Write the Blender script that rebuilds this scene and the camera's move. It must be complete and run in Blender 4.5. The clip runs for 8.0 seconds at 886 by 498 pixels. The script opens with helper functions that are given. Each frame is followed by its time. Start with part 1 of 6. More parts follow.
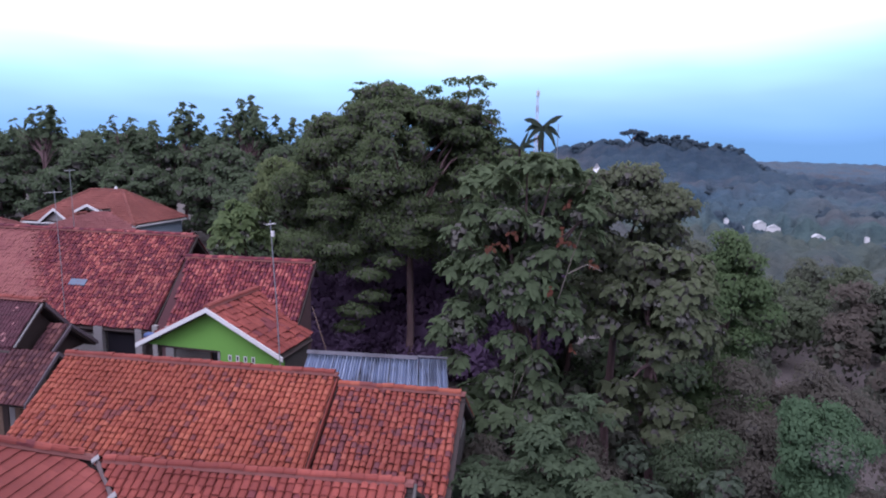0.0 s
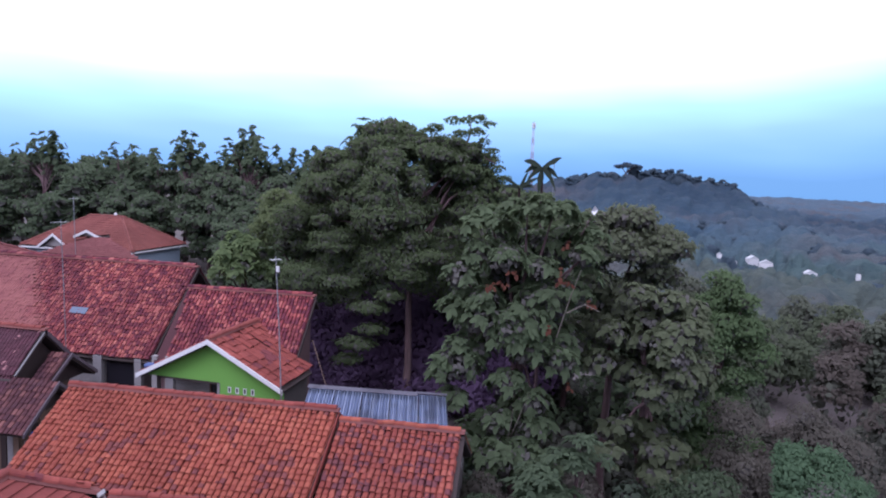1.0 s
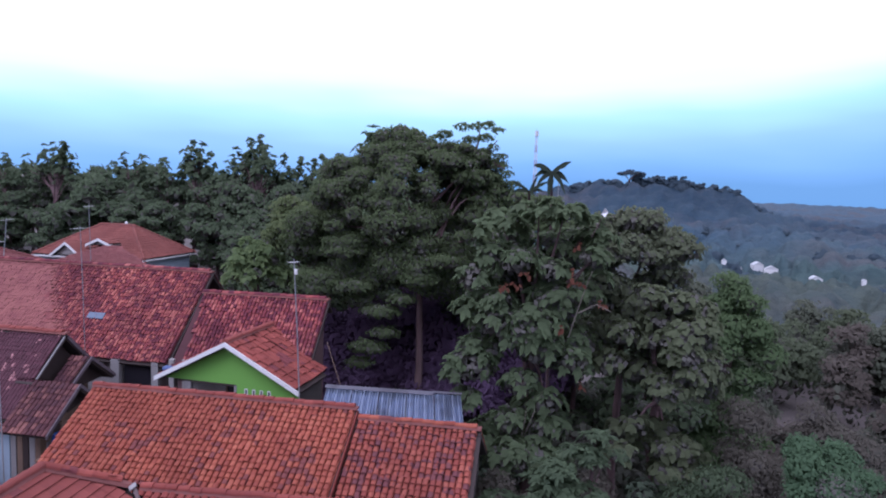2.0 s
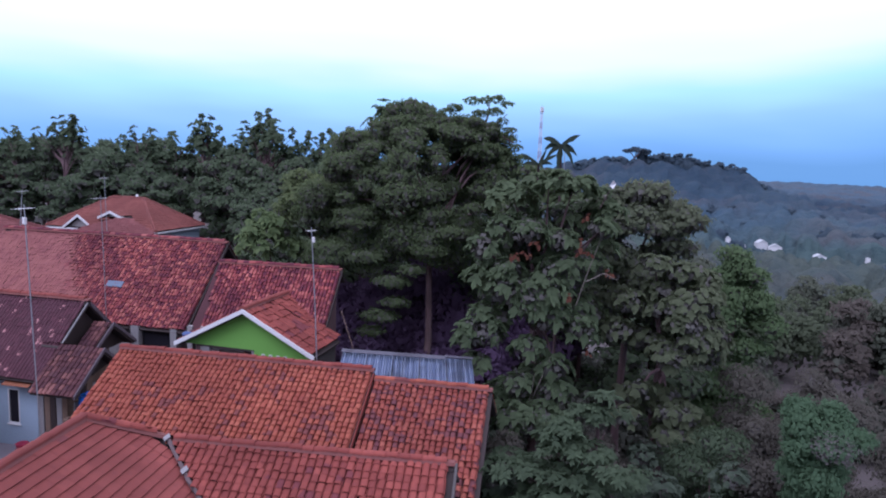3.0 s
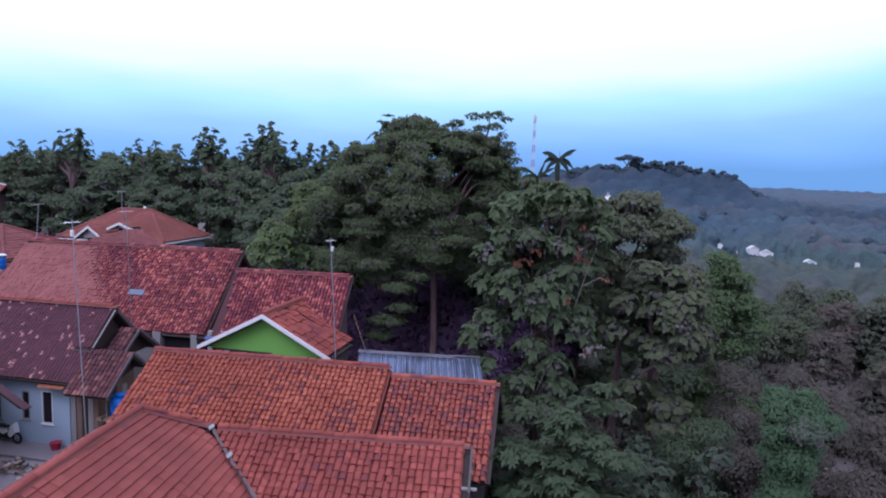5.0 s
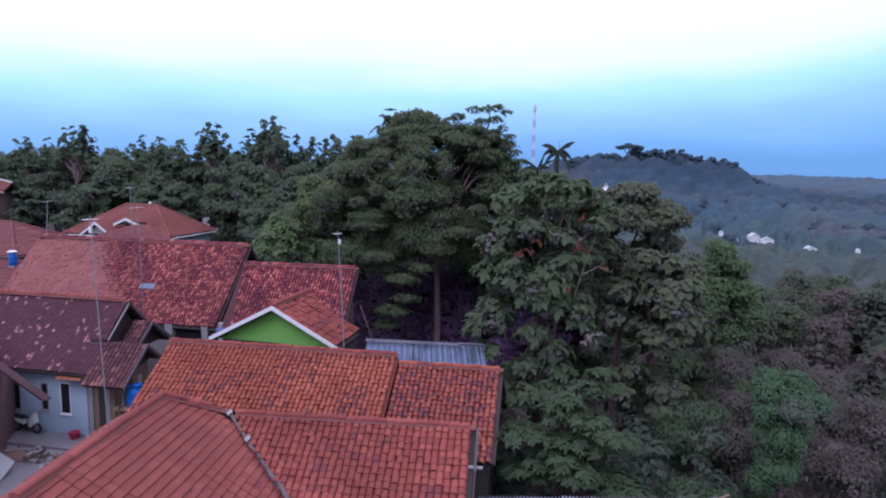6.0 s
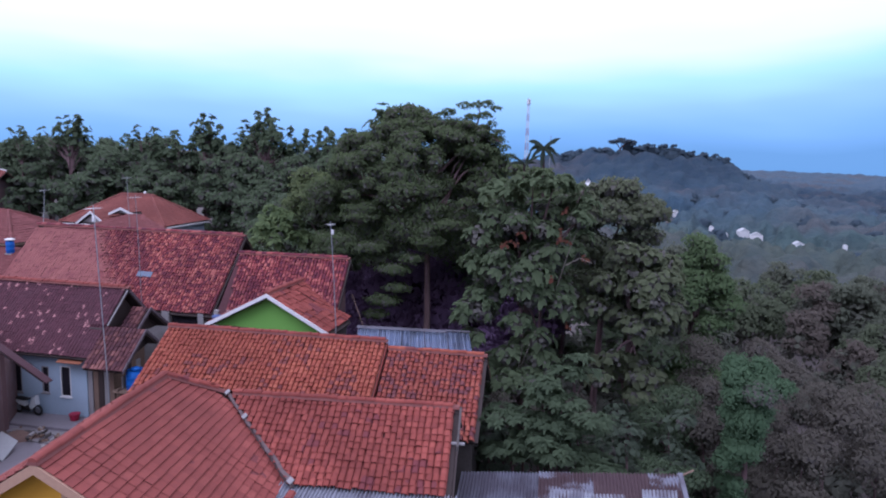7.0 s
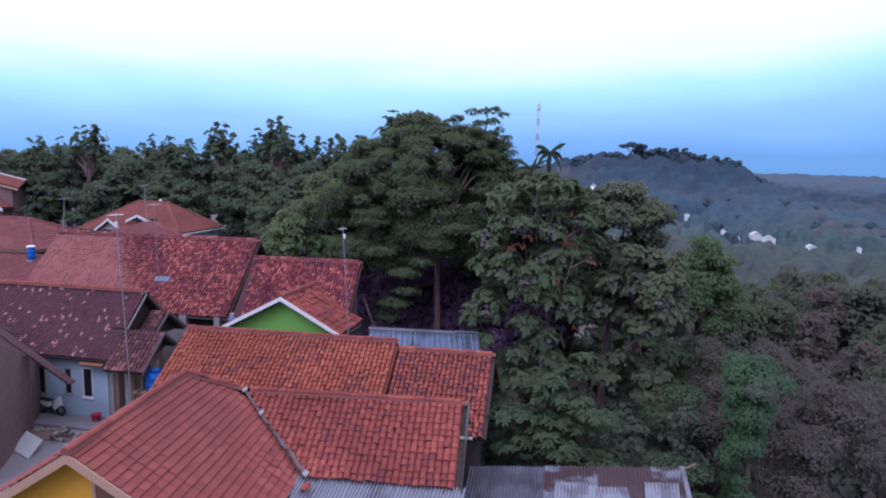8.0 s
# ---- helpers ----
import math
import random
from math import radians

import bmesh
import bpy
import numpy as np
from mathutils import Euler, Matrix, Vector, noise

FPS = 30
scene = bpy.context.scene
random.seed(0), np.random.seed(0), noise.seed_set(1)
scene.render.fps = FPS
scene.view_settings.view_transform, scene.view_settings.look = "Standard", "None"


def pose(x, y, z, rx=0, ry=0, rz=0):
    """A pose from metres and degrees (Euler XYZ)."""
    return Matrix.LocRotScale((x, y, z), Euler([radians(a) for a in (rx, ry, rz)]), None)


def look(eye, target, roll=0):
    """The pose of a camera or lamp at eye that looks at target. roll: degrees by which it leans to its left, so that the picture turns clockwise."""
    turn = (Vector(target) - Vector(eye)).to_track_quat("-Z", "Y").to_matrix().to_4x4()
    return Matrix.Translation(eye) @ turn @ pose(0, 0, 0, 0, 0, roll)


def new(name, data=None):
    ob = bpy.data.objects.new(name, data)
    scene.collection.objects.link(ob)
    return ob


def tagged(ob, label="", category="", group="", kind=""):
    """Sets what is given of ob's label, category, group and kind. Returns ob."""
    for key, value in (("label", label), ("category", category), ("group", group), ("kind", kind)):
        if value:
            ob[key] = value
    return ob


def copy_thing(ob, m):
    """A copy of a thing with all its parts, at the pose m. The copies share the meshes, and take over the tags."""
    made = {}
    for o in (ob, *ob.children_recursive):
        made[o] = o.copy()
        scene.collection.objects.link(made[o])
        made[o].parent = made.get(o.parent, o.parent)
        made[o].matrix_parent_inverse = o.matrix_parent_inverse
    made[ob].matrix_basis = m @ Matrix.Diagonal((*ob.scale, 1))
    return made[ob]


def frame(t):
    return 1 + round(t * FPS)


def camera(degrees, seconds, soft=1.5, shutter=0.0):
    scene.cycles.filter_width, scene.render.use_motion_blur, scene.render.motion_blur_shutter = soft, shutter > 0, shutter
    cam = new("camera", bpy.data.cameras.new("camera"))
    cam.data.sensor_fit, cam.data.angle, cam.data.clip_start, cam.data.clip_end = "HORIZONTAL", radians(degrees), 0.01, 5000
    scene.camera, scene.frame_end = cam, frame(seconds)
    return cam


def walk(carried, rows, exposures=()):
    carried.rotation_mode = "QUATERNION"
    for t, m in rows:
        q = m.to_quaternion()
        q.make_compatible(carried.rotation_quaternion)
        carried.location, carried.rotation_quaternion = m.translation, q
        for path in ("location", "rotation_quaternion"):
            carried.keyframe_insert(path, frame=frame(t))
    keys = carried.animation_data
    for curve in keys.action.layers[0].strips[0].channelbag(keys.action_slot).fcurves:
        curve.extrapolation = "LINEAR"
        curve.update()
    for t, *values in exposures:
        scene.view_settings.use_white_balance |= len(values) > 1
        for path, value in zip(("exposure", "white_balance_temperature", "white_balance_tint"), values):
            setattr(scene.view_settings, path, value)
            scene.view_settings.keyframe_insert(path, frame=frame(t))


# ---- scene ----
cam = camera(69.7, 8.0, soft=2.0)
PATH = [
    (0, (2.09, -0.23, 13.543), (1.736, 1.717, 13.255), 1.2),
    (0.5, (2.037, -0.478, 13.884), (1.693, 1.479, 13.657), 2.2),
    (1, (1.897, -0.72, 13.939), (1.557, 1.24, 13.74), 2.3),
    (1.5, (1.753, -0.986, 13.878), (1.404, 0.977, 13.725), 1.8),
    (3, (1.446, -2.109, 13.532), (1.087, -0.157, 13.287), 2.2),
    (3.5, (1.367, -2.6, 13.596), (1.027, -0.645, 13.345), 1.7),
    (4, (1.25, -3.01, 13.629), (0.896, -1.055, 13.395), 1.9),
    (5.5, (1.229, -4.623, 13.773), (0.894, -2.664, 13.556), 1.7),
    (6, (1.275, -4.983, 13.822), (0.93, -3.028, 13.576), 1.1),
    (6.5, (1.458, -5.606, 13.881), (1.128, -3.647, 13.65), 1.5),
    (7, (1.66, -6.088, 13.913), (1.338, -4.132, 13.644), 1.7),
    (7.5, (1.815, -6.578, 13.938), (1.477, -4.622, 13.692), 2.2),
    (8, (1.893, -6.834, 13.904), (1.536, -4.883, 13.652), 1.2),
]
walk(cam, [(t, look(eye, target, roll)) for t, eye, target, roll in PATH], [(0, 0.31, 5290, 24), (0.5, 0.38, 5260, 24), (1.4, 0.31, 5180, 23), (3.0, 0.14, 5050, 23), (8, 0.16, 5050, 23)])

# ---------------------------------------------------------------- sky and sun
world = bpy.data.worlds.new("dusk_sky")
scene.world = world
world.use_nodes = True
wn, wl = world.node_tree.nodes, world.node_tree.links
wn.clear()


def wnode(kind):
    return wn.new(kind)


SUN_UP, SUN_TURN = 52, 200
sky = wnode("ShaderNodeTexSky")
sky.sky_type, sky.sun_disc = "NISHITA", False
sky.sun_elevation, sky.sun_rotation = radians(SUN_UP), radians(SUN_TURN)
coord = wnode("ShaderNodeTexCoord")
split = wnode("ShaderNodeSeparateXYZ")
wl.new(coord.outputs["Generated"], split.inputs[0])
# the cloud base: clear blue low down, white cloud from some ten degrees up, lower on one side
wave = wnode("ShaderNodeTexNoise")
wave.inputs["Scale"].default_value = 2.2
wave.inputs["Detail"].default_value = 3.0
squash = wnode("ShaderNodeMapping")
squash.inputs["Scale"].default_value = (1.0, 1.0, 5.0)
wl.new(coord.outputs["Generated"], squash.inputs[0])
wl.new(squash.outputs[0], wave.inputs["Vector"])


def wmath(op, a, b):
    node = wnode("ShaderNodeMath")
    node.operation = op
    for n, value in enumerate((a, b)):
        if isinstance(value, (int, float)):
            node.inputs[n].default_value = value
        else:
            wl.new(value, node.inputs[n])
    return node.outputs[0]


lift = wmath("MULTIPLY", wmath("SUBTRACT", wave.outputs["Fac"], 0.5), 0.085)
east = wmath("MAXIMUM", split.outputs["X"], 0.0)
side = wmath("ADD", wmath("MULTIPLY", split.outputs["X"], -0.03), wmath("MULTIPLY", wmath("MULTIPLY", east, east), -0.08))
height = wmath("ADD", wmath("ADD", wmath("SUBTRACT", split.outputs["Z"], 0.008), lift), side)
ramp = wnode("ShaderNodeValToRGB")
ramp.color_ramp.elements.remove(ramp.color_ramp.elements[1])
SKY_STEPS = [(0.0, (0.19, 0.37, 0.57)), (0.035, (0.27, 0.48, 0.73)), (0.075, (0.40, 0.62, 0.84)), (0.115, (0.56, 0.86, 0.90)), (0.16, (0.98, 1.0, 0.92)), (0.21, (1.14, 1.06, 0.95)), (0.34, (1.3, 1.22, 1.12)), (0.6, (1.75, 1.65, 1.52)), (1.0, (1.75, 1.65, 1.52))]
for n, (place, colour) in enumerate(SKY_STEPS):
    element = ramp.color_ramp.elements[0] if n == 0 else ramp.color_ramp.elements.new(place)
    element.position, element.color = place, (*colour, 1)
wl.new(height, ramp.inputs[0])
clear = wnode("ShaderNodeBackground")
clear.inputs["Strength"].default_value = 0.06
wl.new(sky.outputs[0], clear.inputs["Color"])
cloud = wnode("ShaderNodeBackground")
cloud.inputs["Strength"].default_value = 1.0
wl.new(ramp.outputs[0], cloud.inputs["Color"])
both = wnode("ShaderNodeMixShader")
both.inputs[0].default_value = 0.93
wl.new(clear.outputs[0], both.inputs[1])
wl.new(cloud.outputs[0], both.inputs[2])
wout = wnode("ShaderNodeOutputWorld")
wl.new(both.outputs[0], wout.inputs[0])

sun = new("sun", bpy.data.lights.new("sun", "SUN"))
sun.data.energy, sun.data.angle, sun.data.color = 1.5, radians(35), (1.0, 0.95, 0.92)
sun.matrix_world = look((-14, -34, 60), (0, 10, 0))

# ---------------------------------------------------------------- materials


class Nodes:
    """A material under construction."""

    def __init__(self, name, rough=0.8, metal=0.0, spec=0.3):
        self.m = bpy.data.materials.new(name)
        self.m.use_nodes = True
        self.n, self.l = self.m.node_tree.nodes, self.m.node_tree.links
        self.b = self.n["Principled BSDF"]
        self.b.inputs["Roughness"].default_value = rough
        self.b.inputs["Metallic"].default_value = metal
        self.b.inputs["Specular IOR Level"].default_value = spec
        self.pos = self.n.new("ShaderNodeNewGeometry")
        self.info = self.n.new("ShaderNodeObjectInfo")

    def put(self, socket, value):
        if isinstance(value, (int, float)):
            socket.default_value = value
        elif isinstance(value, tuple):
            socket.default_value = (*value, 1) if len(value) == 3 else value
        else:
            self.l.new(value, socket)

    def math(self, op, a, b=0.0, clamp=False):
        node = self.n.new("ShaderNodeMath")
        node.operation, node.use_clamp = op, clamp
        self.put(node.inputs[0], a), self.put(node.inputs[1], b)
        return node.outputs[0]

    def noise(self, scale, detail=3.0, stretch=(1, 1, 1), rough=0.55):
        tex, mapping = self.n.new("ShaderNodeTexNoise"), self.n.new("ShaderNodeMapping")
        mapping.inputs["Scale"].default_value = stretch
        self.l.new(self.pos.outputs["Position"], mapping.inputs[0])
        self.l.new(mapping.outputs[0], tex.inputs["Vector"])
        tex.inputs["Scale"].default_value, tex.inputs["Detail"].default_value = scale, detail
        tex.inputs["Roughness"].default_value = rough
        return tex.outputs["Fac"]

    def step(self, value, lo, hi):
        node = self.n.new("ShaderNodeMapRange")
        node.clamp = True
        self.put(node.inputs[0], value)
        node.inputs[1].default_value, node.inputs[2].default_value = lo, hi
        return node.outputs[0]

    def mix(self, fac, a, b, kind="MIX"):
        node = self.n.new("ShaderNodeMix")
        node.data_type, node.blend_type = "RGBA", kind
        self.put(node.inputs[0], fac), self.put(node.inputs[6], a), self.put(node.inputs[7], b)
        return node.outputs[2]

    def ramp(self, fac, stops):
        node = self.n.new("ShaderNodeValToRGB")
        ramp = node.color_ramp
        for n, (place, colour) in enumerate(stops):
            element = ramp.elements[n] if n < 2 else ramp.elements.new(place)
            element.position, element.color = place, (*colour, 1)
        self.l.new(fac, node.inputs[0])
        return node.outputs[0]

    def chance(self):
        """A random number for each loose piece, whether an object of its own or an island."""
        return self.math("FRACT", self.math("ADD", self.pos.outputs["Random Per Island"], self.info.outputs["Random"]))

    def bump(self, height, strength=0.4, distance=0.02):
        node = self.n.new("ShaderNodeBump")
        node.inputs["Strength"].default_value, node.inputs["Distance"].default_value = strength, distance
        self.l.new(height, node.inputs["Height"])
        self.l.new(node.outputs[0], self.b.inputs["Normal"])

    def done(self, colour):
        self.put(self.b.inputs["Base Color"], colour)
        return self.m


def tile_material(name, stops, moss, amount, patch=0.55, dust=None):
    """Fired clay: every tile burnt a little differently, with lichen-dark tiles that gather in patches."""
    k = Nodes(name, rough=0.85, spec=0.2)
    base = k.ramp(k.chance(), stops)
    base = k.mix(k.step(k.noise(0.35, 4), 0.35, 0.75), base, tuple(0.75 * c for c in stops[0][1]))
    patches = k.noise(patch, 3)
    second = k.math("FRACT", k.math("MULTIPLY", k.chance(), 7.31))
    dirty = k.math("GREATER_THAN", k.math("ADD", k.math("MULTIPLY", patches, 1.3), k.math("MULTIPLY", second, 0.55)), 1.35 - amount)
    base = k.mix(k.math("MULTIPLY", dirty, 0.7), base, moss)
    streak = k.step(k.noise(9.0, 5), 0.45, 0.8)
    base = k.mix(k.math("MULTIPLY", streak, 0.4), base, moss)
    if dust:
        # wind-blown dust lies thick at one end and thins out unevenly
        split = k.n.new("ShaderNodeSeparateXYZ")
        k.l.new(k.pos.outputs["Position"], split.inputs[0])
        spread = k.math("ADD", k.math("ADD", split.outputs["X"], k.math("MULTIPLY", k.math("SUBTRACT", split.outputs["Z"], 9.17), 0.93)), k.math("MULTIPLY", k.math("SUBTRACT", k.noise(0.8, 5), 0.5), 5.0))
        base = k.mix(k.math("MULTIPLY", k.step(spread, dust[1], dust[0]), 0.94), base, k.mix(k.step(k.noise(1.6, 5), 0.4, 0.7), (0.2, 0.074, 0.07), (0.15, 0.05, 0.054)))
    k.bump(k.noise(60.0, 4), 0.35, 0.01)
    return k.done(base)


CLAY_ORANGE = tile_material("orange_clay", [(0.0, (0.2023, 0.0479, 0.0337)), (0.5, (0.2686, 0.0697, 0.044)), (1.0, (0.3139, 0.0944, 0.0602))], (0.0907, 0.0306, 0.0367), 0.2, 0.55)
CLAY_SPOTTED = tile_material("spotted_clay", [(0.0, (0.184, 0.0427, 0.0337)), (0.5, (0.2555, 0.064, 0.044)), (1.0, (0.3135, 0.0953, 0.066))], (0.0681, 0.0285, 0.0403), 0.29, 2.0)
CLAY_RED = tile_material("red_clay", [(0.0, (0.0832, 0.0189, 0.0328)), (0.45, (0.1778, 0.0363, 0.0429)), (0.75, (0.2762, 0.0697, 0.0655)), (1.0, (0.3707, 0.1197, 0.1053))], (0.0643, 0.0189, 0.0343), 0.16, 9.0)
CLAY_MIXED = tile_material("dust_blown_clay", [(0.0, (0.0858, 0.0203, 0.0328)), (0.45, (0.1833, 0.039, 0.0429)), (0.75, (0.2847, 0.0749, 0.0655)), (1.0, (0.3822, 0.1287, 0.1053))], (0.0663, 0.0203, 0.0343), 0.16, 9.0, dust=(-26.9, -25.3))
CLAY_OLD = tile_material("old_sooty_clay", [(0.0, (0.0585, 0.0218, 0.0281)), (0.6, (0.0936, 0.0351, 0.039)), (1.0, (0.2028, 0.0858, 0.078))], (0.0468, 0.0195, 0.0273), 0.2)
CLAY_PINK = tile_material("pink_clay", [(0.0, (0.1671, 0.0422, 0.037)), (0.5, (0.2037, 0.052, 0.0445)), (1.0, (0.2323, 0.0634, 0.0535))], (0.0978, 0.0302, 0.0349), 0.06, 1.2)
CLAY_BROWN = tile_material("brown_clay", [(0.0, (0.1596, 0.0371, 0.0312)), (0.5, (0.2076, 0.049, 0.0392)), (1.0, (0.2554, 0.0647, 0.0514))], (0.0958, 0.0266, 0.0353), 0.14, 0.55)
CLAY_FAR = tile_material("far_clay", [(0.0, (0.156, 0.0484, 0.0429)), (0.5, (0.1755, 0.0562, 0.0484)), (1.0, (0.195, 0.0663, 0.0562))], (0.117, 0.0429, 0.0429), 0.1, 0.55)

CLAY_DUST = tile_material("dusty_clay", [(0.0, (0.13, 0.042, 0.044)), (0.5, (0.15, 0.05, 0.051)), (1.0, (0.17, 0.058, 0.06))], (0.1248, 0.0398, 0.0449), 0.12)


def dark_tile_material():
    k = Nodes("sooty_clay", rough=0.8, spec=0.25)
    base = k.ramp(k.chance(), [(0.0, (0.044, 0.013, 0.021)), (0.9, (0.062, 0.019, 0.03))])
    base = k.mix(k.step(k.noise(0.7, 4), 0.45, 0.8), base, (0.056, 0.02, 0.031))
    # newer, paler tiles put in here and there, more of them together
    newer = k.math("GREATER_THAN", k.math("ADD", k.math("FRACT", k.math("MULTIPLY", k.chance(), 9.17)), k.math("MULTIPLY", k.step(k.noise(0.6, 3), 0.5, 0.75), 0.07)), 0.925)
    base = k.mix(k.math("MULTIPLY", newer, k.step(k.noise(8.0, 2), 0.46, 0.52)), base, (0.27, 0.125, 0.135))
    k.bump(k.noise(60.0, 4), 0.35, 0.01)
    return k.done(base)


CLAY_DARK = dark_tile_material()


def plain(name, colour, rough=0.8, metal=0.0, grain=12.0, worn=None, amount=0.35, bump=0.25, large=0.6, stretch=(1, 1, 1)):
    """Paint, plaster, timber or metal with grain and a second, larger wear."""
    k = Nodes(name, rough, metal)
    worn = worn or tuple(0.55 * c for c in colour)
    fine = k.math("MULTIPLY", k.step(k.noise(grain, 4, stretch), 0.4, 0.8), amount)
    base = k.mix(fine, colour, worn)
    base = k.mix(k.math("MULTIPLY", k.step(k.noise(large, 5, stretch), 0.5, 0.8), amount), base, worn)
    k.bump(k.noise(grain * 3, 4, stretch), bump, 0.01)
    return k.done(base)


GREEN_PAINT = plain("green_paint", (0.136, 0.296, 0.056), 0.75, worn=(0.112, 0.224, 0.06), amount=0.25)
WHITE_PAINT = plain("white_paint", (0.56, 0.544, 0.576), 0.7, worn=(0.36, 0.336, 0.336), amount=0.3)
BLUE_WASH = plain("pale_blue_wash", (0.2736, 0.3344, 0.4256), 0.85, worn=(0.228, 0.2736, 0.342), amount=0.45)
YELLOW_PAINT = plain("yellow_paint", (0.5336, 0.264, 0.024), 0.75, worn=(0.46, 0.2112, 0.016), amount=0.35)
CREAM_PAINT = plain("cream_paint", (0.34, 0.205, 0.145), 0.8, worn=(0.24, 0.135, 0.1), amount=0.4)
PLASTER_GREY = plain("grey_plaster", (0.264, 0.24, 0.248), 0.9, worn=(0.136, 0.12, 0.12), amount=0.5)
PLASTER_MAUVE = plain("bare_plaster", (0.126, 0.0742, 0.0806), 0.95, worn=(0.078, 0.0467, 0.0528), amount=0.5)
PLASTER_PINK = plain("pinkish_plaster", (0.16, 0.108, 0.118), 0.95, worn=(0.125, 0.064, 0.062), amount=0.85, grain=3.0, large=0.25)
PLASTER_DARK = plain("dark_plaster", (0.08, 0.068, 0.068), 0.95, worn=(0.04, 0.0336, 0.0336), amount=0.6)
MORTAR = plain("ridge_mortar", (0.16, 0.0576, 0.0528), 0.95, worn=(0.1156, 0.054, 0.0544), amount=0.5)
MORTAR_GREY = plain("grey_mortar", (0.12, 0.085, 0.088), 0.95, worn=(0.06, 0.045, 0.051), amount=0.55)
TIMBER = plain("weathered_timber", (0.16, 0.105, 0.08), 0.85, worn=(0.07, 0.045, 0.04), amount=0.6, grain=20, stretch=(1, 1, 0.2))
RUST_SHEET = plain("rusty_sheet", (0.24, 0.088, 0.048), 0.7, worn=(0.112, 0.04, 0.032), amount=0.5)
TIMBER_DARK = plain("dark_timber", (0.036, 0.024, 0.024), 0.8, amount=0.4)
BOARD_GREY = plain("grey_board", (0.2176, 0.1997, 0.2112), 0.85, amount=0.4)
BOARD_DARK = plain("sooty_board", (0.1, 0.078, 0.095), 0.85, worn=(0.06, 0.044, 0.055), amount=0.5)
BROWN_BOARD = plain("brown_board", (0.13, 0.062, 0.045), 0.75, worn=(0.09, 0.04, 0.034), amount=0.4, grain=20, stretch=(1, 1, 0.2))
EARTH = plain("brown_earth", (0.15, 0.095, 0.082), 0.95, worn=(0.09, 0.055, 0.052), amount=0.5, grain=9, bump=0.6)
BOARD_SOOT = plain("sooty_eave_board", (0.055, 0.026, 0.034), 0.9, worn=(0.04, 0.018, 0.024), amount=0.5)
CONCRETE = plain("concrete", (0.1843, 0.1634, 0.1904), 0.9, worn=(0.1536, 0.1336, 0.1429), amount=0.5, grain=6)
GLASS_DARK = plain("dark_pane", (0.016, 0.0144, 0.02), 0.15, amount=0.1, bump=0.02)
STEEL = plain("galvanised_pipe", (0.288, 0.288, 0.32), 0.45, 0.7, amount=0.4)
ALUMINIUM = plain("aluminium_rods", (0.44, 0.44, 0.464), 0.4, 0.8, amount=0.3)
BLUE_PLASTIC = plain("blue_plastic", (0.012, 0.088, 0.368), 0.45, worn=(0.016, 0.056, 0.2), amount=0.4, bump=0.05)
SKYLIGHT = plain("clear_tile_sheet", (0.088, 0.112, 0.168), 0.4, worn=(0.064, 0.072, 0.112), amount=0.4)
RED_PLASTIC = plain("red_plastic", (0.28, 0.016, 0.048), 0.45, amount=0.2, bump=0.05)
BLACK_RUBBER = plain("black_rubber", (0.0144, 0.0144, 0.016), 0.7, amount=0.2)
WHITE_SHELL = plain("white_fairing", (0.56, 0.576, 0.608), 0.3, amount=0.12, bump=0.03)
CLOTH_BLUE = plain("blue_cloth", (0.064, 0.088, 0.2), 0.9, amount=0.4)
RED_MAST = plain("red_mast_paint", (0.336, 0.192, 0.224), 0.7, amount=0.2)
PALE_BOARD = plain("pale_board", (0.4, 0.4, 0.43), 0.8, amount=0.3)
TRUNK = plain("bark", (0.12, 0.072, 0.08), 0.95, worn=(0.05, 0.035, 0.03), amount=0.6, grain=9, bump=0.6, stretch=(1, 1, 0.25))
TRUNK_PALE = plain("pale_bark", (0.192, 0.16, 0.144), 0.95, worn=(0.096, 0.08, 0.072), amount=0.6, grain=9, bump=0.6)


def zinc_material(name, base, rust, amount, rough=0.5, size=0.9, stretch=(1.0, 0.6, 1.0), metal=0.35):
    k = Nodes(name, rough, metal, 0.4)
    stain = k.step(k.noise(size, 6, stretch, 0.65), 0.62 - amount, 0.70 - amount)
    colour = k.mix(k.math("MULTIPLY", k.noise(3.0, 4), 0.5), base, tuple(0.6 * c for c in base))
    colour = k.mix(stain, colour, rust)
    k.bump(k.noise(40.0, 3), 0.2, 0.005)
    return k.done(colour)


ZINC_BLUE = zinc_material("bluish_zinc", (0.33, 0.37, 0.5), (0.2, 0.22, 0.3), 0.08, 0.34, 0.9, (1.0, 0.6, 1.0), 0.85)
ZINC_GREY = zinc_material("grey_zinc", (0.136, 0.132, 0.172), (0.08, 0.072, 0.096), 0.12)
ZINC_DULL = zinc_material("dull_zinc", (0.095, 0.088, 0.115), (0.06, 0.054, 0.072), 0.12, 0.7)
ZINC_PALE = zinc_material("pale_zinc", (0.288, 0.288, 0.344), (0.16, 0.152, 0.192), 0.1)
ZINC_RUST = zinc_material("rusted_zinc", (0.234, 0.234, 0.296), (0.0663, 0.039, 0.0464), 0.2, 0.75, 1.3, (0.6, 1.6, 1.0), 0.3)
RUST_BARE = zinc_material("fully_rusted_zinc", (0.09, 0.054, 0.0627), (0.0675, 0.0396, 0.0475), 0.2, 0.85, 1.3, (0.6, 1.6, 1.0), 0.1)


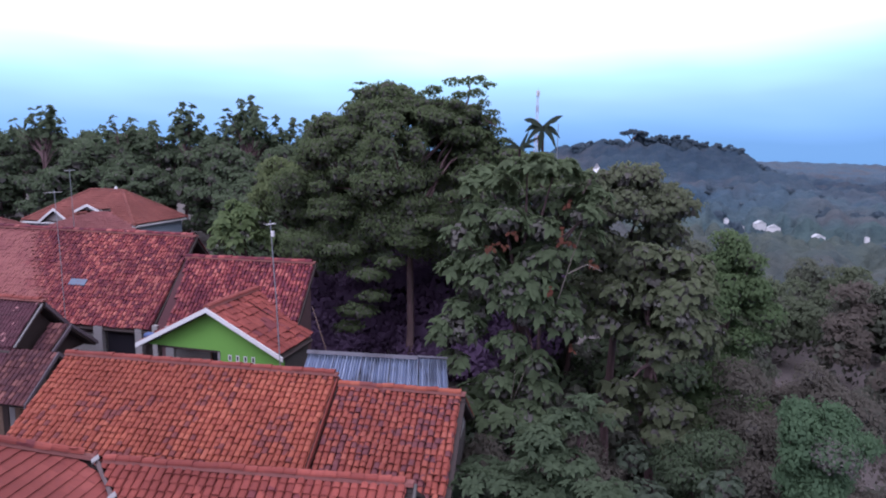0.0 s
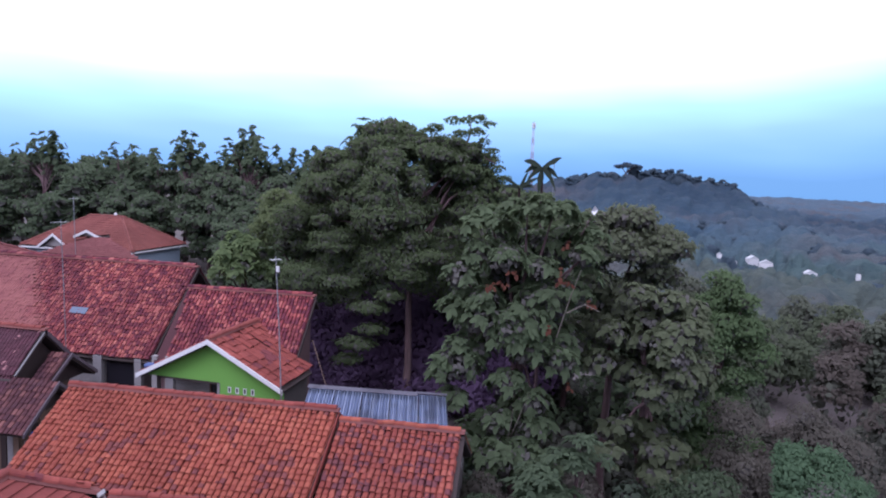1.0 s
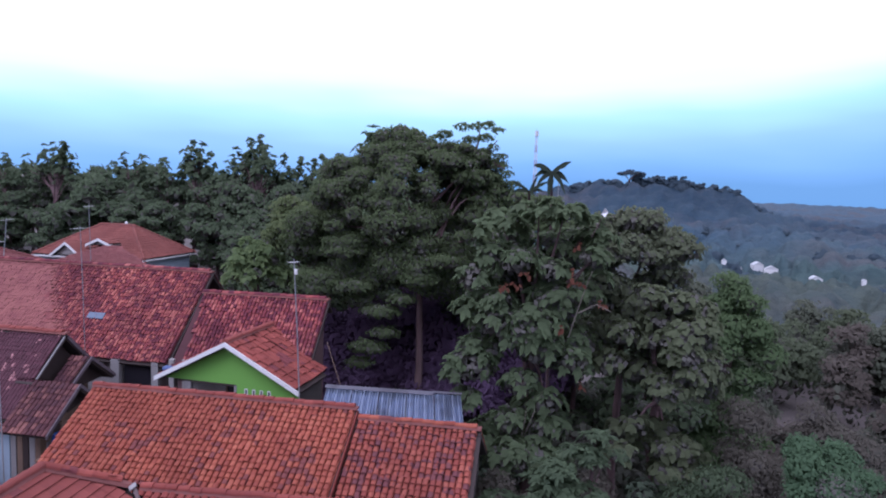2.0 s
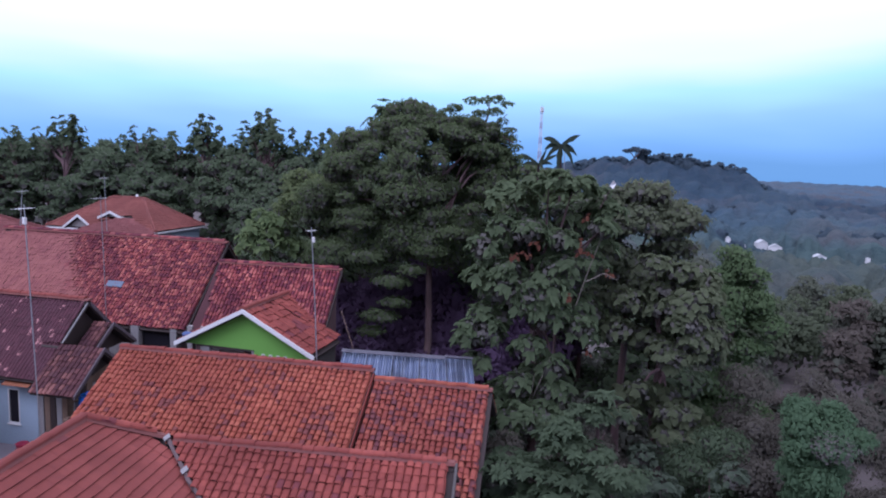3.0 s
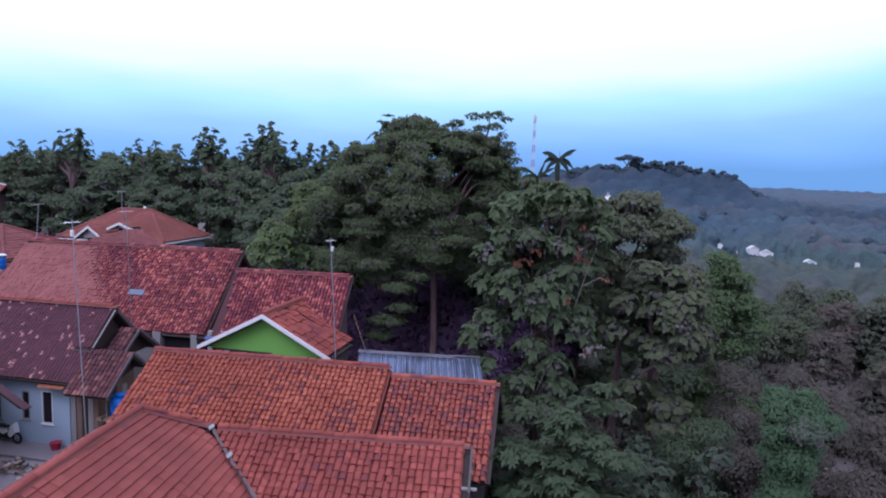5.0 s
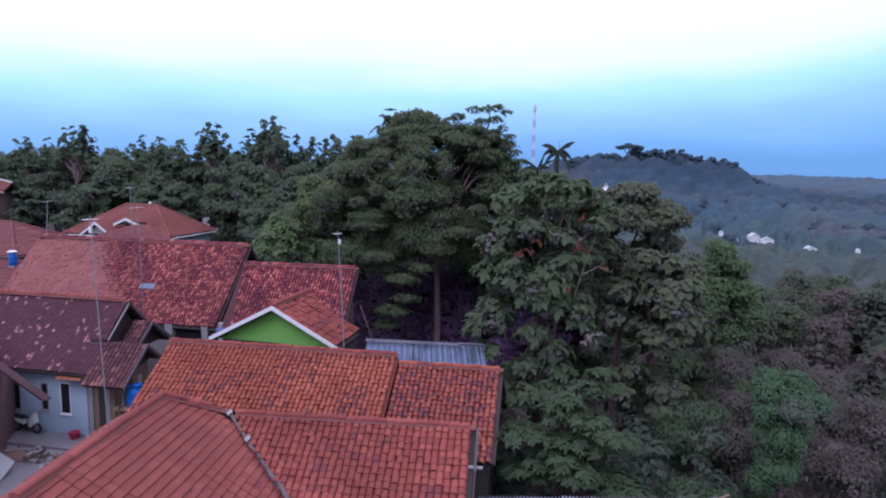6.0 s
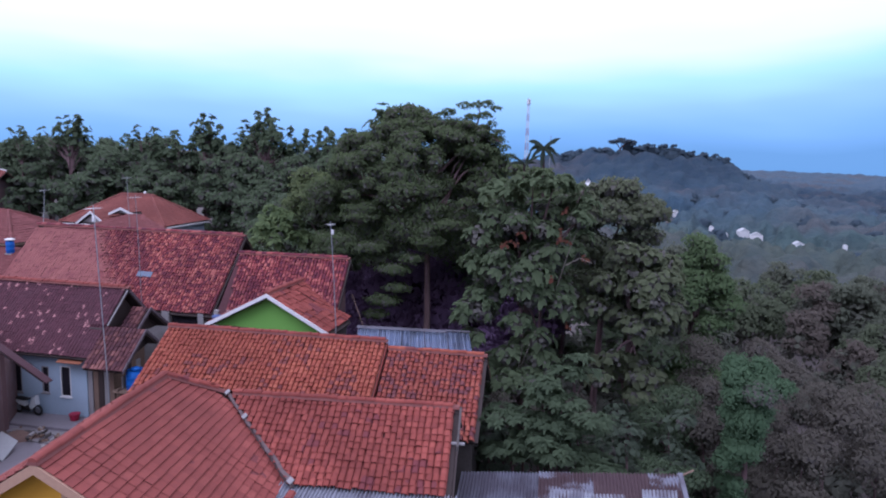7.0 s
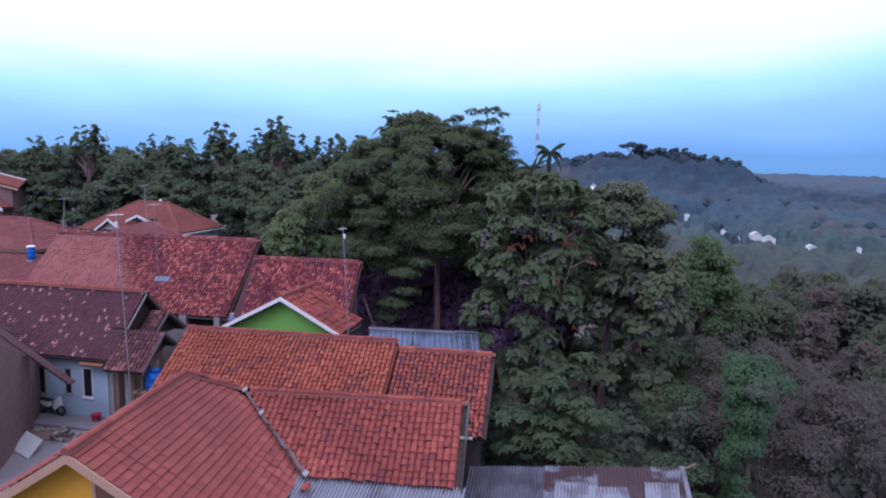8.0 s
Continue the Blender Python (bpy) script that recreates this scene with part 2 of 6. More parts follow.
def leaf_material(name, dark, mid, light, rough=0.7, shine=0.12):
    """Leaves: each its own green, paler where a crown has younger growth."""
    k = Nodes(name, rough, 0.0, shine)
    colour = k.ramp(k.chance(), [(0.0, dark), (0.55, mid), (1.0, light)])
    colour = k.mix(k.math("MULTIPLY", k.step(k.noise(0.5, 3), 0.4, 0.7), 0.5), colour, mid)
    k.put(k.b.inputs["Base Color"], colour)
    glow = k.n.new("ShaderNodeBsdfTranslucent")
    k.put(glow.inputs["Color"], colour)
    blend = k.n.new("ShaderNodeMixShader")
    blend.inputs[0].default_value = 0.58
    k.l.new(k.b.outputs[0], blend.inputs[1])
    k.l.new(glow.outputs[0], blend.inputs[2])
    k.l.new(blend.outputs[0], k.n["Material Output"].inputs[0])
    return k.m


LEAF_BIG = leaf_material("dark_broad_leaf", (0.0802, 0.0993, 0.0506), (0.0964, 0.1212, 0.0592), (0.1164, 0.149, 0.0695))
LEAF_PALM = leaf_material("palm_leaf", (0.0368, 0.0478, 0.0368), (0.0423, 0.0552, 0.0405), (0.0478, 0.0644, 0.046))
LEAF_BREAD = leaf_material("breadfruit_leaf", (0.0969, 0.1205, 0.0688), (0.1138, 0.1447, 0.0806), (0.1389, 0.178, 0.0981))
LEAF_GREY = leaf_material("grey_green_leaf", (0.1121, 0.1251, 0.0748), (0.1296, 0.1474, 0.086), (0.1532, 0.1741, 0.1029))
LEAF_OLIVE = leaf_material("dull_olive_leaf", (0.1113, 0.1214, 0.0796), (0.1313, 0.1453, 0.0909), (0.1512, 0.169, 0.1023))
LEAF_BRIGHT = leaf_material("bright_leaf", (0.0903, 0.1276, 0.062), (0.105, 0.1474, 0.07), (0.1218, 0.1672, 0.08))
LEAF_TEAK = leaf_material("teak_leaf", (0.1125, 0.1508, 0.0704), (0.145, 0.1898, 0.0858), (0.195, 0.2418, 0.11))
LEAF_YOUNG = leaf_material("young_leaf", (0.1, 0.122, 0.06), (0.124, 0.15, 0.068), (0.156, 0.184, 0.084))
LEAF_SHRUB = leaf_material("shrub_leaf", (0.0763, 0.1008, 0.0617), (0.0928, 0.1218, 0.0729), (0.1092, 0.1428, 0.0841))
# far trees: the blue of the haze is put into this leaf colour
LEAF_GROVE_HAZED = leaf_material("hazed_grove_leaf", (0.06, 0.086, 0.12), (0.066, 0.092, 0.124), (0.072, 0.098, 0.128))
LEAF_THICKET = leaf_material("thicket_leaf", (0.1106, 0.0961, 0.0842), (0.1217, 0.1087, 0.0926), (0.1353, 0.1213, 0.101))


def canopy_material():
    """Woods seen from far: crowns with haze blue put into their colour, duller and browner in broad patches, greener in
    the near valley.
    """
    k = Nodes("hazed_canopy", 0.9, 0.0, 0.1)
    split = k.n.new("ShaderNodeSeparateXYZ")
    k.l.new(k.pos.outputs["Position"], split.inputs[0])
    # haze painted in: the colour shifts to blue with distance along Y
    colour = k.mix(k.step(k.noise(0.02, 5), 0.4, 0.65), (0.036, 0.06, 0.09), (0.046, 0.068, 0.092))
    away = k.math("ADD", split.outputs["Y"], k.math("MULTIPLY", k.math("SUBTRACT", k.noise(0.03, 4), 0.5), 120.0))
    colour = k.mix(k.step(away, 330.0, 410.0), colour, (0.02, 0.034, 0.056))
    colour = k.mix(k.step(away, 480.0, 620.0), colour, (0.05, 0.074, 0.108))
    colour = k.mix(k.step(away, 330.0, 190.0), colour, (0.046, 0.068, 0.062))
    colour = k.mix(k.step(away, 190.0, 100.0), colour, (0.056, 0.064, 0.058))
    colour = k.mix(k.math("MULTIPLY", k.step(k.noise(0.012, 5), 0.52, 0.64), 0.65), colour, (0.066, 0.058, 0.066))
    colour = k.mix(k.math("MULTIPLY", k.step(k.noise(0.25, 5), 0.4, 0.75), 0.55), colour, (0.026, 0.042, 0.054))
    k.bump(k.noise(0.35, 6), 0.8, 2.0)
    return k.done(colour)


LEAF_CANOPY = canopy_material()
LEAF_SCRUB = leaf_material("scrub_leaf", (0.0892, 0.0882, 0.0766), (0.1018, 0.1027, 0.0843), (0.1171, 0.1212, 0.0945))
# the purple shade under the great tree is put into this leaf colour
LEAF_UNDER_SHADE = leaf_material("shaded_undergrowth_leaf", (0.1136, 0.0707, 0.1352), (0.1257, 0.0784, 0.1495), (0.1377, 0.0899, 0.1613))
# a pale tone put into the twigs lightens the shaded hollows of the crowns
INNER_TWIGS = leaf_material("inner_twigs", (0.1563, 0.1415, 0.138), (0.173, 0.1586, 0.1533), (0.192, 0.1813, 0.1665))
LEAF_FOREST = leaf_material("forest_leaf", (0.0847, 0.1074, 0.0673), (0.1, 0.1277, 0.0772), (0.1169, 0.1498, 0.0855))
LEAF_VALLEY = leaf_material("valley_leaf", (0.1032, 0.114, 0.0854), (0.114, 0.1245, 0.0928), (0.1268, 0.1372, 0.1))
LEAF_BROWNISH = leaf_material("brownish_leaf", (0.1163, 0.0965, 0.0883), (0.1275, 0.1066, 0.0943), (0.1409, 0.1189, 0.1026))
LEAF_BLUISH = leaf_material("bluish_shrub_leaf", (0.0784, 0.0966, 0.0722), (0.0936, 0.1156, 0.0833), (0.1089, 0.1365, 0.0944))
LEAF_DULL = leaf_material("dull_green_leaf", (0.0924, 0.1074, 0.0692), (0.1032, 0.1205, 0.0763), (0.1161, 0.1333, 0.0835))
LEAF_DOME = leaf_material("creeper_leaf", (0.0914, 0.1432, 0.084), (0.1043, 0.1618, 0.0915), (0.1195, 0.1828, 0.1043))
LEAF_OLD = leaf_material("withered_leaf", (0.1012, 0.0368, 0.0276), (0.1288, 0.0478, 0.0331), (0.1564, 0.0644, 0.0414))


def ground_material():
    k = Nodes("ground", 0.95)
    colour = k.mix(k.step(k.noise(0.25, 5), 0.35, 0.7), (0.07, 0.056, 0.06), (0.09, 0.07, 0.07))
    colour = k.mix(k.math("MULTIPLY", k.step(k.noise(4.0, 5), 0.4, 0.8), 0.6), colour, (0.05, 0.05, 0.036))
    k.bump(k.noise(3.0, 5), 0.6, 0.1)
    return k.done(colour)


GROUND = ground_material()

# ---------------------------------------------------------------- building helpers
UP = Vector((0, 0, 1))


def at_root(ob):
    place = Vector((0, 0, 0))
    while ob is not None:
        place += ob.location
        ob = ob.parent
    return place


def thing(name, place, label, category, group="", kind=""):
    ob = new(name)
    ob.location = place
    ob.empty_display_size = 0.2
    return tagged(ob, label, category, group, kind)


def mesh_of(name, shape, material, smooth=False):
    data = bpy.data.meshes.new(name)
    data.from_pydata([tuple(v) for v in shape[0]], [], [tuple(f) for f in shape[1]])
    data.materials.append(material)
    if smooth:
        data.polygons.foreach_set("use_smooth", [True] * len(data.polygons))
    data.update()
    return data


def part(name, shape, material, parent=None, label="", smooth=False, kind=""):
    """One mesh in world metres, as a part of its parent."""
    root = at_root(parent) if parent is not None else Vector((0, 0, 0))
    shifted = ([Vector(v) - root for v in shape[0]], shape[1])
    ob = new(name, mesh_of(name, shifted, material, smooth))
    ob.parent = parent
    return tagged(ob, label, kind=kind)


def join(*shapes):
    verts, faces = [], []
    for v, f in shapes:
        n = len(verts)
        verts += list(v)
        faces += [[i + n for i in face] for face in f]
    return verts, faces


def slant(o, u, v, w, chamfer=0.0):
    """A box on the corner o with the edges u, v, w; with a chamfer, its edges along u are cut."""
    o, u, v, w = Vector(o), Vector(u), Vector(v), Vector(w)
    if chamfer:
        a, b = v.normalized() * chamfer, w.normalized() * chamfer
        ring = [o + a, o + v - a, o + v + b, o + v + w - b, o + v + w - a, o + w + a, o + w - b, o + b]
        n = len(ring)
        verts = ring + [p + u for p in ring]
        return verts, [list(range(n))[::-1], list(range(n, 2 * n))] + [[i, (i + 1) % n, n + (i + 1) % n, n + i] for i in range(n)]
    verts = [o, o + u, o + u + v, o + v, o + w, o + u + w, o + u + v + w, o + v + w]
    return verts, [[3, 2, 1, 0], [4, 5, 6, 7], [0, 1, 5, 4], [1, 2, 6, 5], [2, 3, 7, 6], [3, 0, 4, 7]]


def box(x0, x1, y0, y1, z0, z1, chamfer=0.0):
    return slant((x0, y0, z0), (x1 - x0, 0, 0), (0, y1 - y0, 0), (0, 0, z1 - z0), chamfer)


def prism(corners, way):
    """A flat outline pushed along a way."""
    corners, way = [Vector(c) for c in corners], Vector(way)
    n = len(corners)
    return corners + [c + way for c in corners], [list(range(n))[::-1], list(range(n, 2 * n))] + [[i, (i + 1) % n, n + (i + 1) % n, n + i] for i in range(n)]


def tube(points, radii, sides=8, close=True):
    points = [Vector(p) for p in points]
    verts, faces = [], []
    for n, p in enumerate(points):
        way = (points[min(n + 1, len(points) - 1)] - points[max(n - 1, 0)]).normalized()
        a = way.cross(UP if abs(way.z) < 0.9 else Vector((1, 0, 0))).normalized()
        b = way.cross(a)
        r = radii[n] if isinstance(radii, (list, tuple)) else radii
        for k in range(sides):
            turn = 2 * math.pi * k / sides
            verts.append(p + (a * math.cos(turn) + b * math.sin(turn)) * r)
    for n in range(len(points) - 1):
        for k in range(sides):
            faces.append([n * sides + k, n * sides + (k + 1) % sides, (n + 1) * sides + (k + 1) % sides, (n + 1) * sides + k])
    if close:
        faces += [list(range(sides)), list(range((len(points) - 1) * sides, len(points) * sides))[::-1]]
    return verts, faces


def lathe(place, profile, sides=16):
    """A turned body: rows of radius and height."""
    place = Vector(place)
    return tube([place + UP * (h + 1e-4 * n) for n, (_, h) in enumerate(profile)], [r for r, _ in profile], sides)


def wall_with_holes(o, u, height, depth, holes):
    """An upright wall from o along u, with through openings (a0, a1, h0, h1) in metres along it and above o: one closed mesh."""
    o, u, inward = Vector(o), Vector(u), Vector(depth)
    along = u.normalized()
    xs = sorted({0.0, u.length, *(h[0] for h in holes), *(h[1] for h in holes)})
    zs = sorted({0.0, height, *(h[2] for h in holes), *(h[3] for h in holes)})
    nx, nz = len(xs), len(zs)
    verts = [o + along * x + UP * z + inward * k for k in (0, 1) for x in xs for z in zs]

    def at(k, i, j):
        return k * nx * nz + i * nz + j

    def solid(i, j):
        if not (0 <= i < nx - 1 and 0 <= j < nz - 1):
            return False
        mx, mz = (xs[i] + xs[i + 1]) / 2, (zs[j] + zs[j + 1]) / 2
        return not any(a < mx < b and c < mz < d for a, b, c, d in holes)

    faces = []
    for i in range(nx - 1):
        for j in range(nz - 1):
            if solid(i, j):
                faces += [[at(0, i, j), at(0, i + 1, j), at(0, i + 1, j + 1), at(0, i, j + 1)], [at(1, i, j + 1), at(1, i + 1, j + 1), at(1, i + 1, j), at(1, i, j)]]
                for di, dj, p, q in ((-1, 0, (i, j), (i, j + 1)), (1, 0, (i + 1, j), (i + 1, j + 1)), (0, -1, (i, j), (i + 1, j)), (0, 1, (i, j + 1), (i + 1, j + 1))):
                    if not solid(i + di, j + dj):
                        faces.append([at(0, *p), at(1, *p), at(1, *q), at(0, *q)])
    used = sorted({v for f in faces for v in f})
    new_of = {v: n for n, v in enumerate(used)}
    return [verts[v] for v in used], [[new_of[v] for v in f] for f in faces]


def hoop(o, u, up, out, w, h, bar):
    """A rectangular frame of one piece."""
    o, u, up, out = Vector(o), Vector(u).normalized(), Vector(up).normalized(), Vector(out)
    outer = [o, o + u * w, o + u * w + up * h, o + up * h]
    inner = [o + u * bar + up * bar, o + u * (w - bar) + up * bar, o + u * (w - bar) + up * (h - bar), o + u * bar + up * (h - bar)]
    verts = outer + inner + [v + out for v in outer + inner]
    faces = []
    for k in range(4):
        n = (k + 1) % 4
        faces += [[k, n, 4 + n, 4 + k], [8 + n, 8 + k, 12 + k, 12 + n], [k, 8 + k, 8 + n, n], [4 + k, 4 + n, 12 + n, 12 + k]]
    return verts, faces


def inside(a, b, outline):
    hit = False
    for (a0, b0), (a1, b1) in zip(outline, outline[1:] + outline[:1]):
        if (b0 > b) != (b1 > b) and a < (a1 - a0) * (b - b0) / (b1 - b0) + a0:
            hit = not hit
    return hit


def tile_shape(w, l, wave, lip=0.036):
    """One pantile: a hollow, a roll and a thick lower lip. Across x, down the slope y, out of it z."""
    across = [(0.0, -0.8), (0.06, 0.1), (0.18, 0.55), (0.42, 0.75), (0.68, 0.6), (0.84, 0.3), (0.92, -0.9), (1.03, -0.9)]
    verts = [(x * w, 0.0, z * wave) for x, z in across]
    verts += [(x * w, l * 1.14, z * wave + lip) for x, z in across]
    verts += [(x * w, l * 1.14, z * wave + 0.004) for x, z in across]
    n = len(across)
    faces = [[i, n + i, n + i + 1, i + 1] for i in range(n - 1)] + [[n + i, 2 * n + i, 2 * n + i + 1, n + i + 1] for i in range(n - 1)]
    return np.array(verts), faces


def tile_roof(parent, top, u, d, outline, w, l, material, seed, single=0, wave=0.05, rough=1.0, deck=TIMBER_DARK, lip=0.036):
    """A slope of tiles on a deck. top: where a = b = 0; u along the ridge, d down the slope; outline in metres (a, b).
    The single ones nearest the front are objects of their own, the rest one mesh."""
    rng = np.random.default_rng(seed)
    top, u, d = Vector(top), Vector(u).normalized(), Vector(d).normalized()
    out = u.cross(d)
    out = -out if out.z < 0 else out
    slope = part("roof_slope", prism([top + u * a + d * b - out * 0.20 for a, b in outline], out * 0.10), deck, parent)
    a0, a1 = min(a for a, _ in outline), max(a for a, _ in outline)
    b1 = max(b for _, b in outline)
    shape, faces = tile_shape(w, l, wave, lip)
    spots = []
    sag = rng.uniform(0, 6.28, 4)
    for j in range(int((b1 + 0.02) / l)):
        for i in range(int((a1 - a0 + 0.02) / w)):
            a, b = a0 + i * w, j * l
            if inside(a + w / 2, b + l / 2, outline):
                dip = 0.025 * math.sin(a * 0.9 + sag[0]) * math.sin(b * 1.1 + sag[1]) + 0.012 * math.sin(a * 2.3 + sag[2])
                spots.append((a + rng.normal(0, 0.006 * rough), b + rng.normal(0, 0.008 * rough), dip + rng.uniform(-0.012, 0.012) * rough, rng.normal(0, 0.018 * rough), rng.normal(0, 0.012 * rough)))
    frame_of = np.array([u, d, out])
    order = sorted(range(len(spots)), key=lambda n: (top + u * spots[n][0] + d * spots[n][1]).y)
    mine = set(order[:single])
    if mine:
        data = mesh_of("roof_tile", (shape.tolist(), faces), material)
        root = at_root(slope)
        basis = Matrix((u, d, out)).transposed().to_4x4()
        for n in order[:single]:
            a, b, z, turn, tip = spots[n]
            ob = new("roof_tile", data)
            ob.parent = slope
            ob.matrix_local = Matrix.Translation(top + u * a + d * b + out * z - root) @ basis @ Euler((0, -tip, turn)).to_matrix().to_4x4()
    rest = [spots[n] for n in range(len(spots)) if n not in mine]
    if rest:
        s = np.array(rest)
        x = shape[None, :, 0] - shape[None, :, 1] * s[:, 3:4] + s[:, 0:1]
        y = shape[None, :, 1] + shape[None, :, 0] * s[:, 3:4] + s[:, 1:2]
        z = shape[None, :, 2] + s[:, 2:3] + shape[None, :, 0] * s[:, 4:5]
        verts = (np.stack([x, y, z], -1).reshape(-1, 3) @ frame_of) + np.array(top)
        count = len(shape)
        allfaces = [[i + n * count for i in f] for n in range(len(rest)) for f in faces]
        part("roof_tiles", (verts.tolist(), allfaces), material, slope, kind="stuff")
    return slope


def ridge_caps(parent, a, b, material, r=0.13, l=0.34, seed=1, mortar=MORTAR):
    """Half-round caps bedded in mortar along a ridge or hip."""
    rng = random.Random(seed)
    a, b = Vector(a), Vector(b)
    way = (b - a).normalized()
    side = way.cross(UP).normalized()
    top = side.cross(way)
    bed = part("ridge_bed", prism([a - side * r * 1.25 - top * 0.06, a + side * r * 1.25 - top * 0.06, a + side * r * 0.9 + top * r * 0.15, a - side * r * 0.9 + top * r * 0.15], b - a), mortar, parent, "mortar bed under the ridge caps")
    verts, faces = [], []
    k = 6
    for x, grow, up in ((0.0, 1.0, 0.0), (l * 1.08, 1.1, 0.012)):
        for i in range(k + 1):
            turn = math.pi * i / k
            verts.append((x, -math.cos(turn) * r * grow, math.sin(turn) * r * 0.85 * grow + up))
    faces = [[i, i + 1, k + 2 + i, k + 1 + i] for i in range(k)] + [list(range(k + 1))[::-1], list(range(k + 1, 2 * k + 2))]
    data = mesh_of("ridge_cap", (verts, faces), material)
    basis = Matrix((way, side, top)).transposed().to_4x4()
    root = at_root(bed)
    for n in range(max(1, int((b - a).length / l))):
        ob = new("ridge_cap", data)
        ob.parent = bed
        ob.matrix_local = Matrix.Translation(a + way * n * l + top * (0.01 + rng.uniform(-0.012, 0.012)) - root) @ basis @ Euler((rng.gauss(0, 0.05), rng.gauss(0, 0.02), rng.gauss(0, 0.03))).to_matrix().to_4x4()
    return bed


def corrugated(o, u, d, width, length, wave=0.076, depth=0.018, lift=0.0):
    """A corrugated sheet with thickness, from o across u and down d."""
    o, u, d = Vector(o), Vector(u).normalized(), Vector(d).normalized()
    out = u.cross(d)
    out = -out if out.z < 0 else out
    steps = max(4, int(round(width / wave)) * 8)
    verts, faces = [], []
    for under in (0.0, -0.006):
        for b in (0.0, length):
            for i in range(steps + 1):
                a = width * i / steps
                verts.append(o + u * a + d * b + out * (lift + under + depth * math.sin(2 * math.pi * a / wave)))
    n = steps + 1
    for i in range(steps):
        faces += [[i, n + i, n + i + 1, i + 1], [2 * n + i + 1, 3 * n + i + 1, 3 * n + i, 2 * n + i]]
        faces += [[n + i, 3 * n + i, 3 * n + i + 1, n + i + 1], [i + 1, 2 * n + i + 1, 2 * n + i, i]]
    return verts, faces


def window(parent, centre, u, out, w, h, frame_material, pane=GLASS_DARK, bar=0.06):
    """A framed window before or in a wall: frame of four bars, sill and pane."""
    c, u, out = Vector(centre), Vector(u).normalized(), Vector(out).normalized()
    o = c - u * w / 2 - UP * h / 2
    frame_ob = part("window_frame", hoop(o, u, UP, out * 0.06, w, h, bar), frame_material, parent)
    part("pane", slant(o + u * bar + UP * bar - out * 0.02, u * (w - 2 * bar), out * 0.03, UP * (h - 2 * bar)), pane, frame_ob)
    part("sill", slant(o - u * 0.05 - UP * 0.05, u * (w + 0.1), out * 0.12, UP * 0.05), frame_material, frame_ob)
    return frame_ob

# ---------------------------------------------------------------- the ground


def ramped(x, lo, hi):
    k = min(1.0, max(0.0, (x - lo) / (hi - lo)))
    return k * k * (3 - 2 * k)


def ground_at(x, y):
    """The village stands on a shelf; to the east the land falls into a valley, with a wooded hill beyond it."""
    z = 0.9
    z -= 3.6 * ramped(x + 0.1 * (y - 15), 0.5, 12)
    z -= 11.0 * ramped(math.hypot(x, y) + 0.6 * x, 45, 260) * ramped(x + 0.25 * y, -10, 45)
    z += 3.0 * ramped(y, 35, 75) * ramped(-x, 0, 25)
    hill = ramped(x, -95, 40) * (1 - 0.14 * ramped(x, 62, 112)) * (1 - 0.85 * ramped(x, 112, 152)) * math.exp(-(((y - 455) / 90) ** 2))
    z += 29.0 * hill
    z += 9.0 * math.exp(-(((x - 210) / 90) ** 2) - ((y - 640) / 120) ** 2)
    far = math.hypot(x, y)
    z += (22.0 - 14.0 * ramped(x / (far + 1), 0.25, 0.62)) * ramped(far, 800, 1700)
    z += 1.2 * math.sin(x * 0.021 + 1) * math.sin(y * 0.017) * ramped(far, 60, 200)
    return z


rings = [0.0] + [1.7 * 1.085**n for n in range(97)]
spokes = 120
verts = [(0.0, 15.0, ground_at(0, 15))]
faces = []
for r in rings[1:]:
    for k in range(spokes):
        turn = 2 * math.pi * k / spokes
        x, y = r * math.cos(turn), 15 + r * math.sin(turn)
        verts.append((x, y, ground_at(x, y) + 0.05 * noise.noise(Vector((x * 0.7, y * 0.7, 0)))))
for k in range(spokes):
    faces.append([0, 1 + k, 1 + (k + 1) % spokes])
for n in range(len(rings) - 2):
    for k in range(spokes):
        a, b = 1 + n * spokes + k, 1 + n * spokes + (k + 1) % spokes
        faces.append([a, a + spokes, b + spokes, b])
tagged(part("ground", (verts, faces), GROUND, None, smooth=True), "dark earth and scrub, falling from the village into the valley", "ground", kind="structure")

# ---------------------------------------------------------------- houses
G = 0.86  # the village ground, a little below its surface so that walls stand in it


def slope_ways(turn, pitch):
    """Unit ways of a roof whose ridge runs at `turn` degrees: along it, down its front, down its back."""
    u = Vector((math.cos(radians(turn)), math.sin(radians(turn)), 0))
    back = Vector((-u.y, u.x, 0))
    c, s = math.cos(radians(pitch)), math.sin(radians(pitch))
    return u, -back * c - UP * s, back * c - UP * s


def oblong(a, b, x0=0.0):
    return [(x0, 0.0), (a, 0.0), (a, b), (x0, b)]


# the long orange house, in two lengths of which the second is a little lower
u, front, back = slope_ways(1, 33)
long_house = thing("house", (-7, 17.5, G), "long house with orange clay tile roof in two steps", "house")
O1, O2 = Vector((-13.62, 17.42, 6.86)), Vector((-4.28, 17.52, 6.58))
tile_roof(long_house, O1, u, front, oblong(9.3, 3.75), 0.188, 0.188, CLAY_ORANGE, 11, single=300, rough=1.4, wave=0.068)
tile_roof(long_house, O1, u, back, oblong(9.3, 3.2), 0.205, 0.25, CLAY_ORANGE, 12)
tile_roof(long_house, O2, u, front, oblong(3.9, 3.75), 0.188, 0.188, CLAY_SPOTTED, 13, single=300, rough=1.7, wave=0.07)
tile_roof(long_house, O2, u, back, oblong(3.9, 3.0), 0.205, 0.25, CLAY_SPOTTED, 14)
ridge_caps(long_house, O1 + UP * 0.06, O1 + u * 9.3 + UP * 0.06, CLAY_BROWN, r=0.1, seed=3)
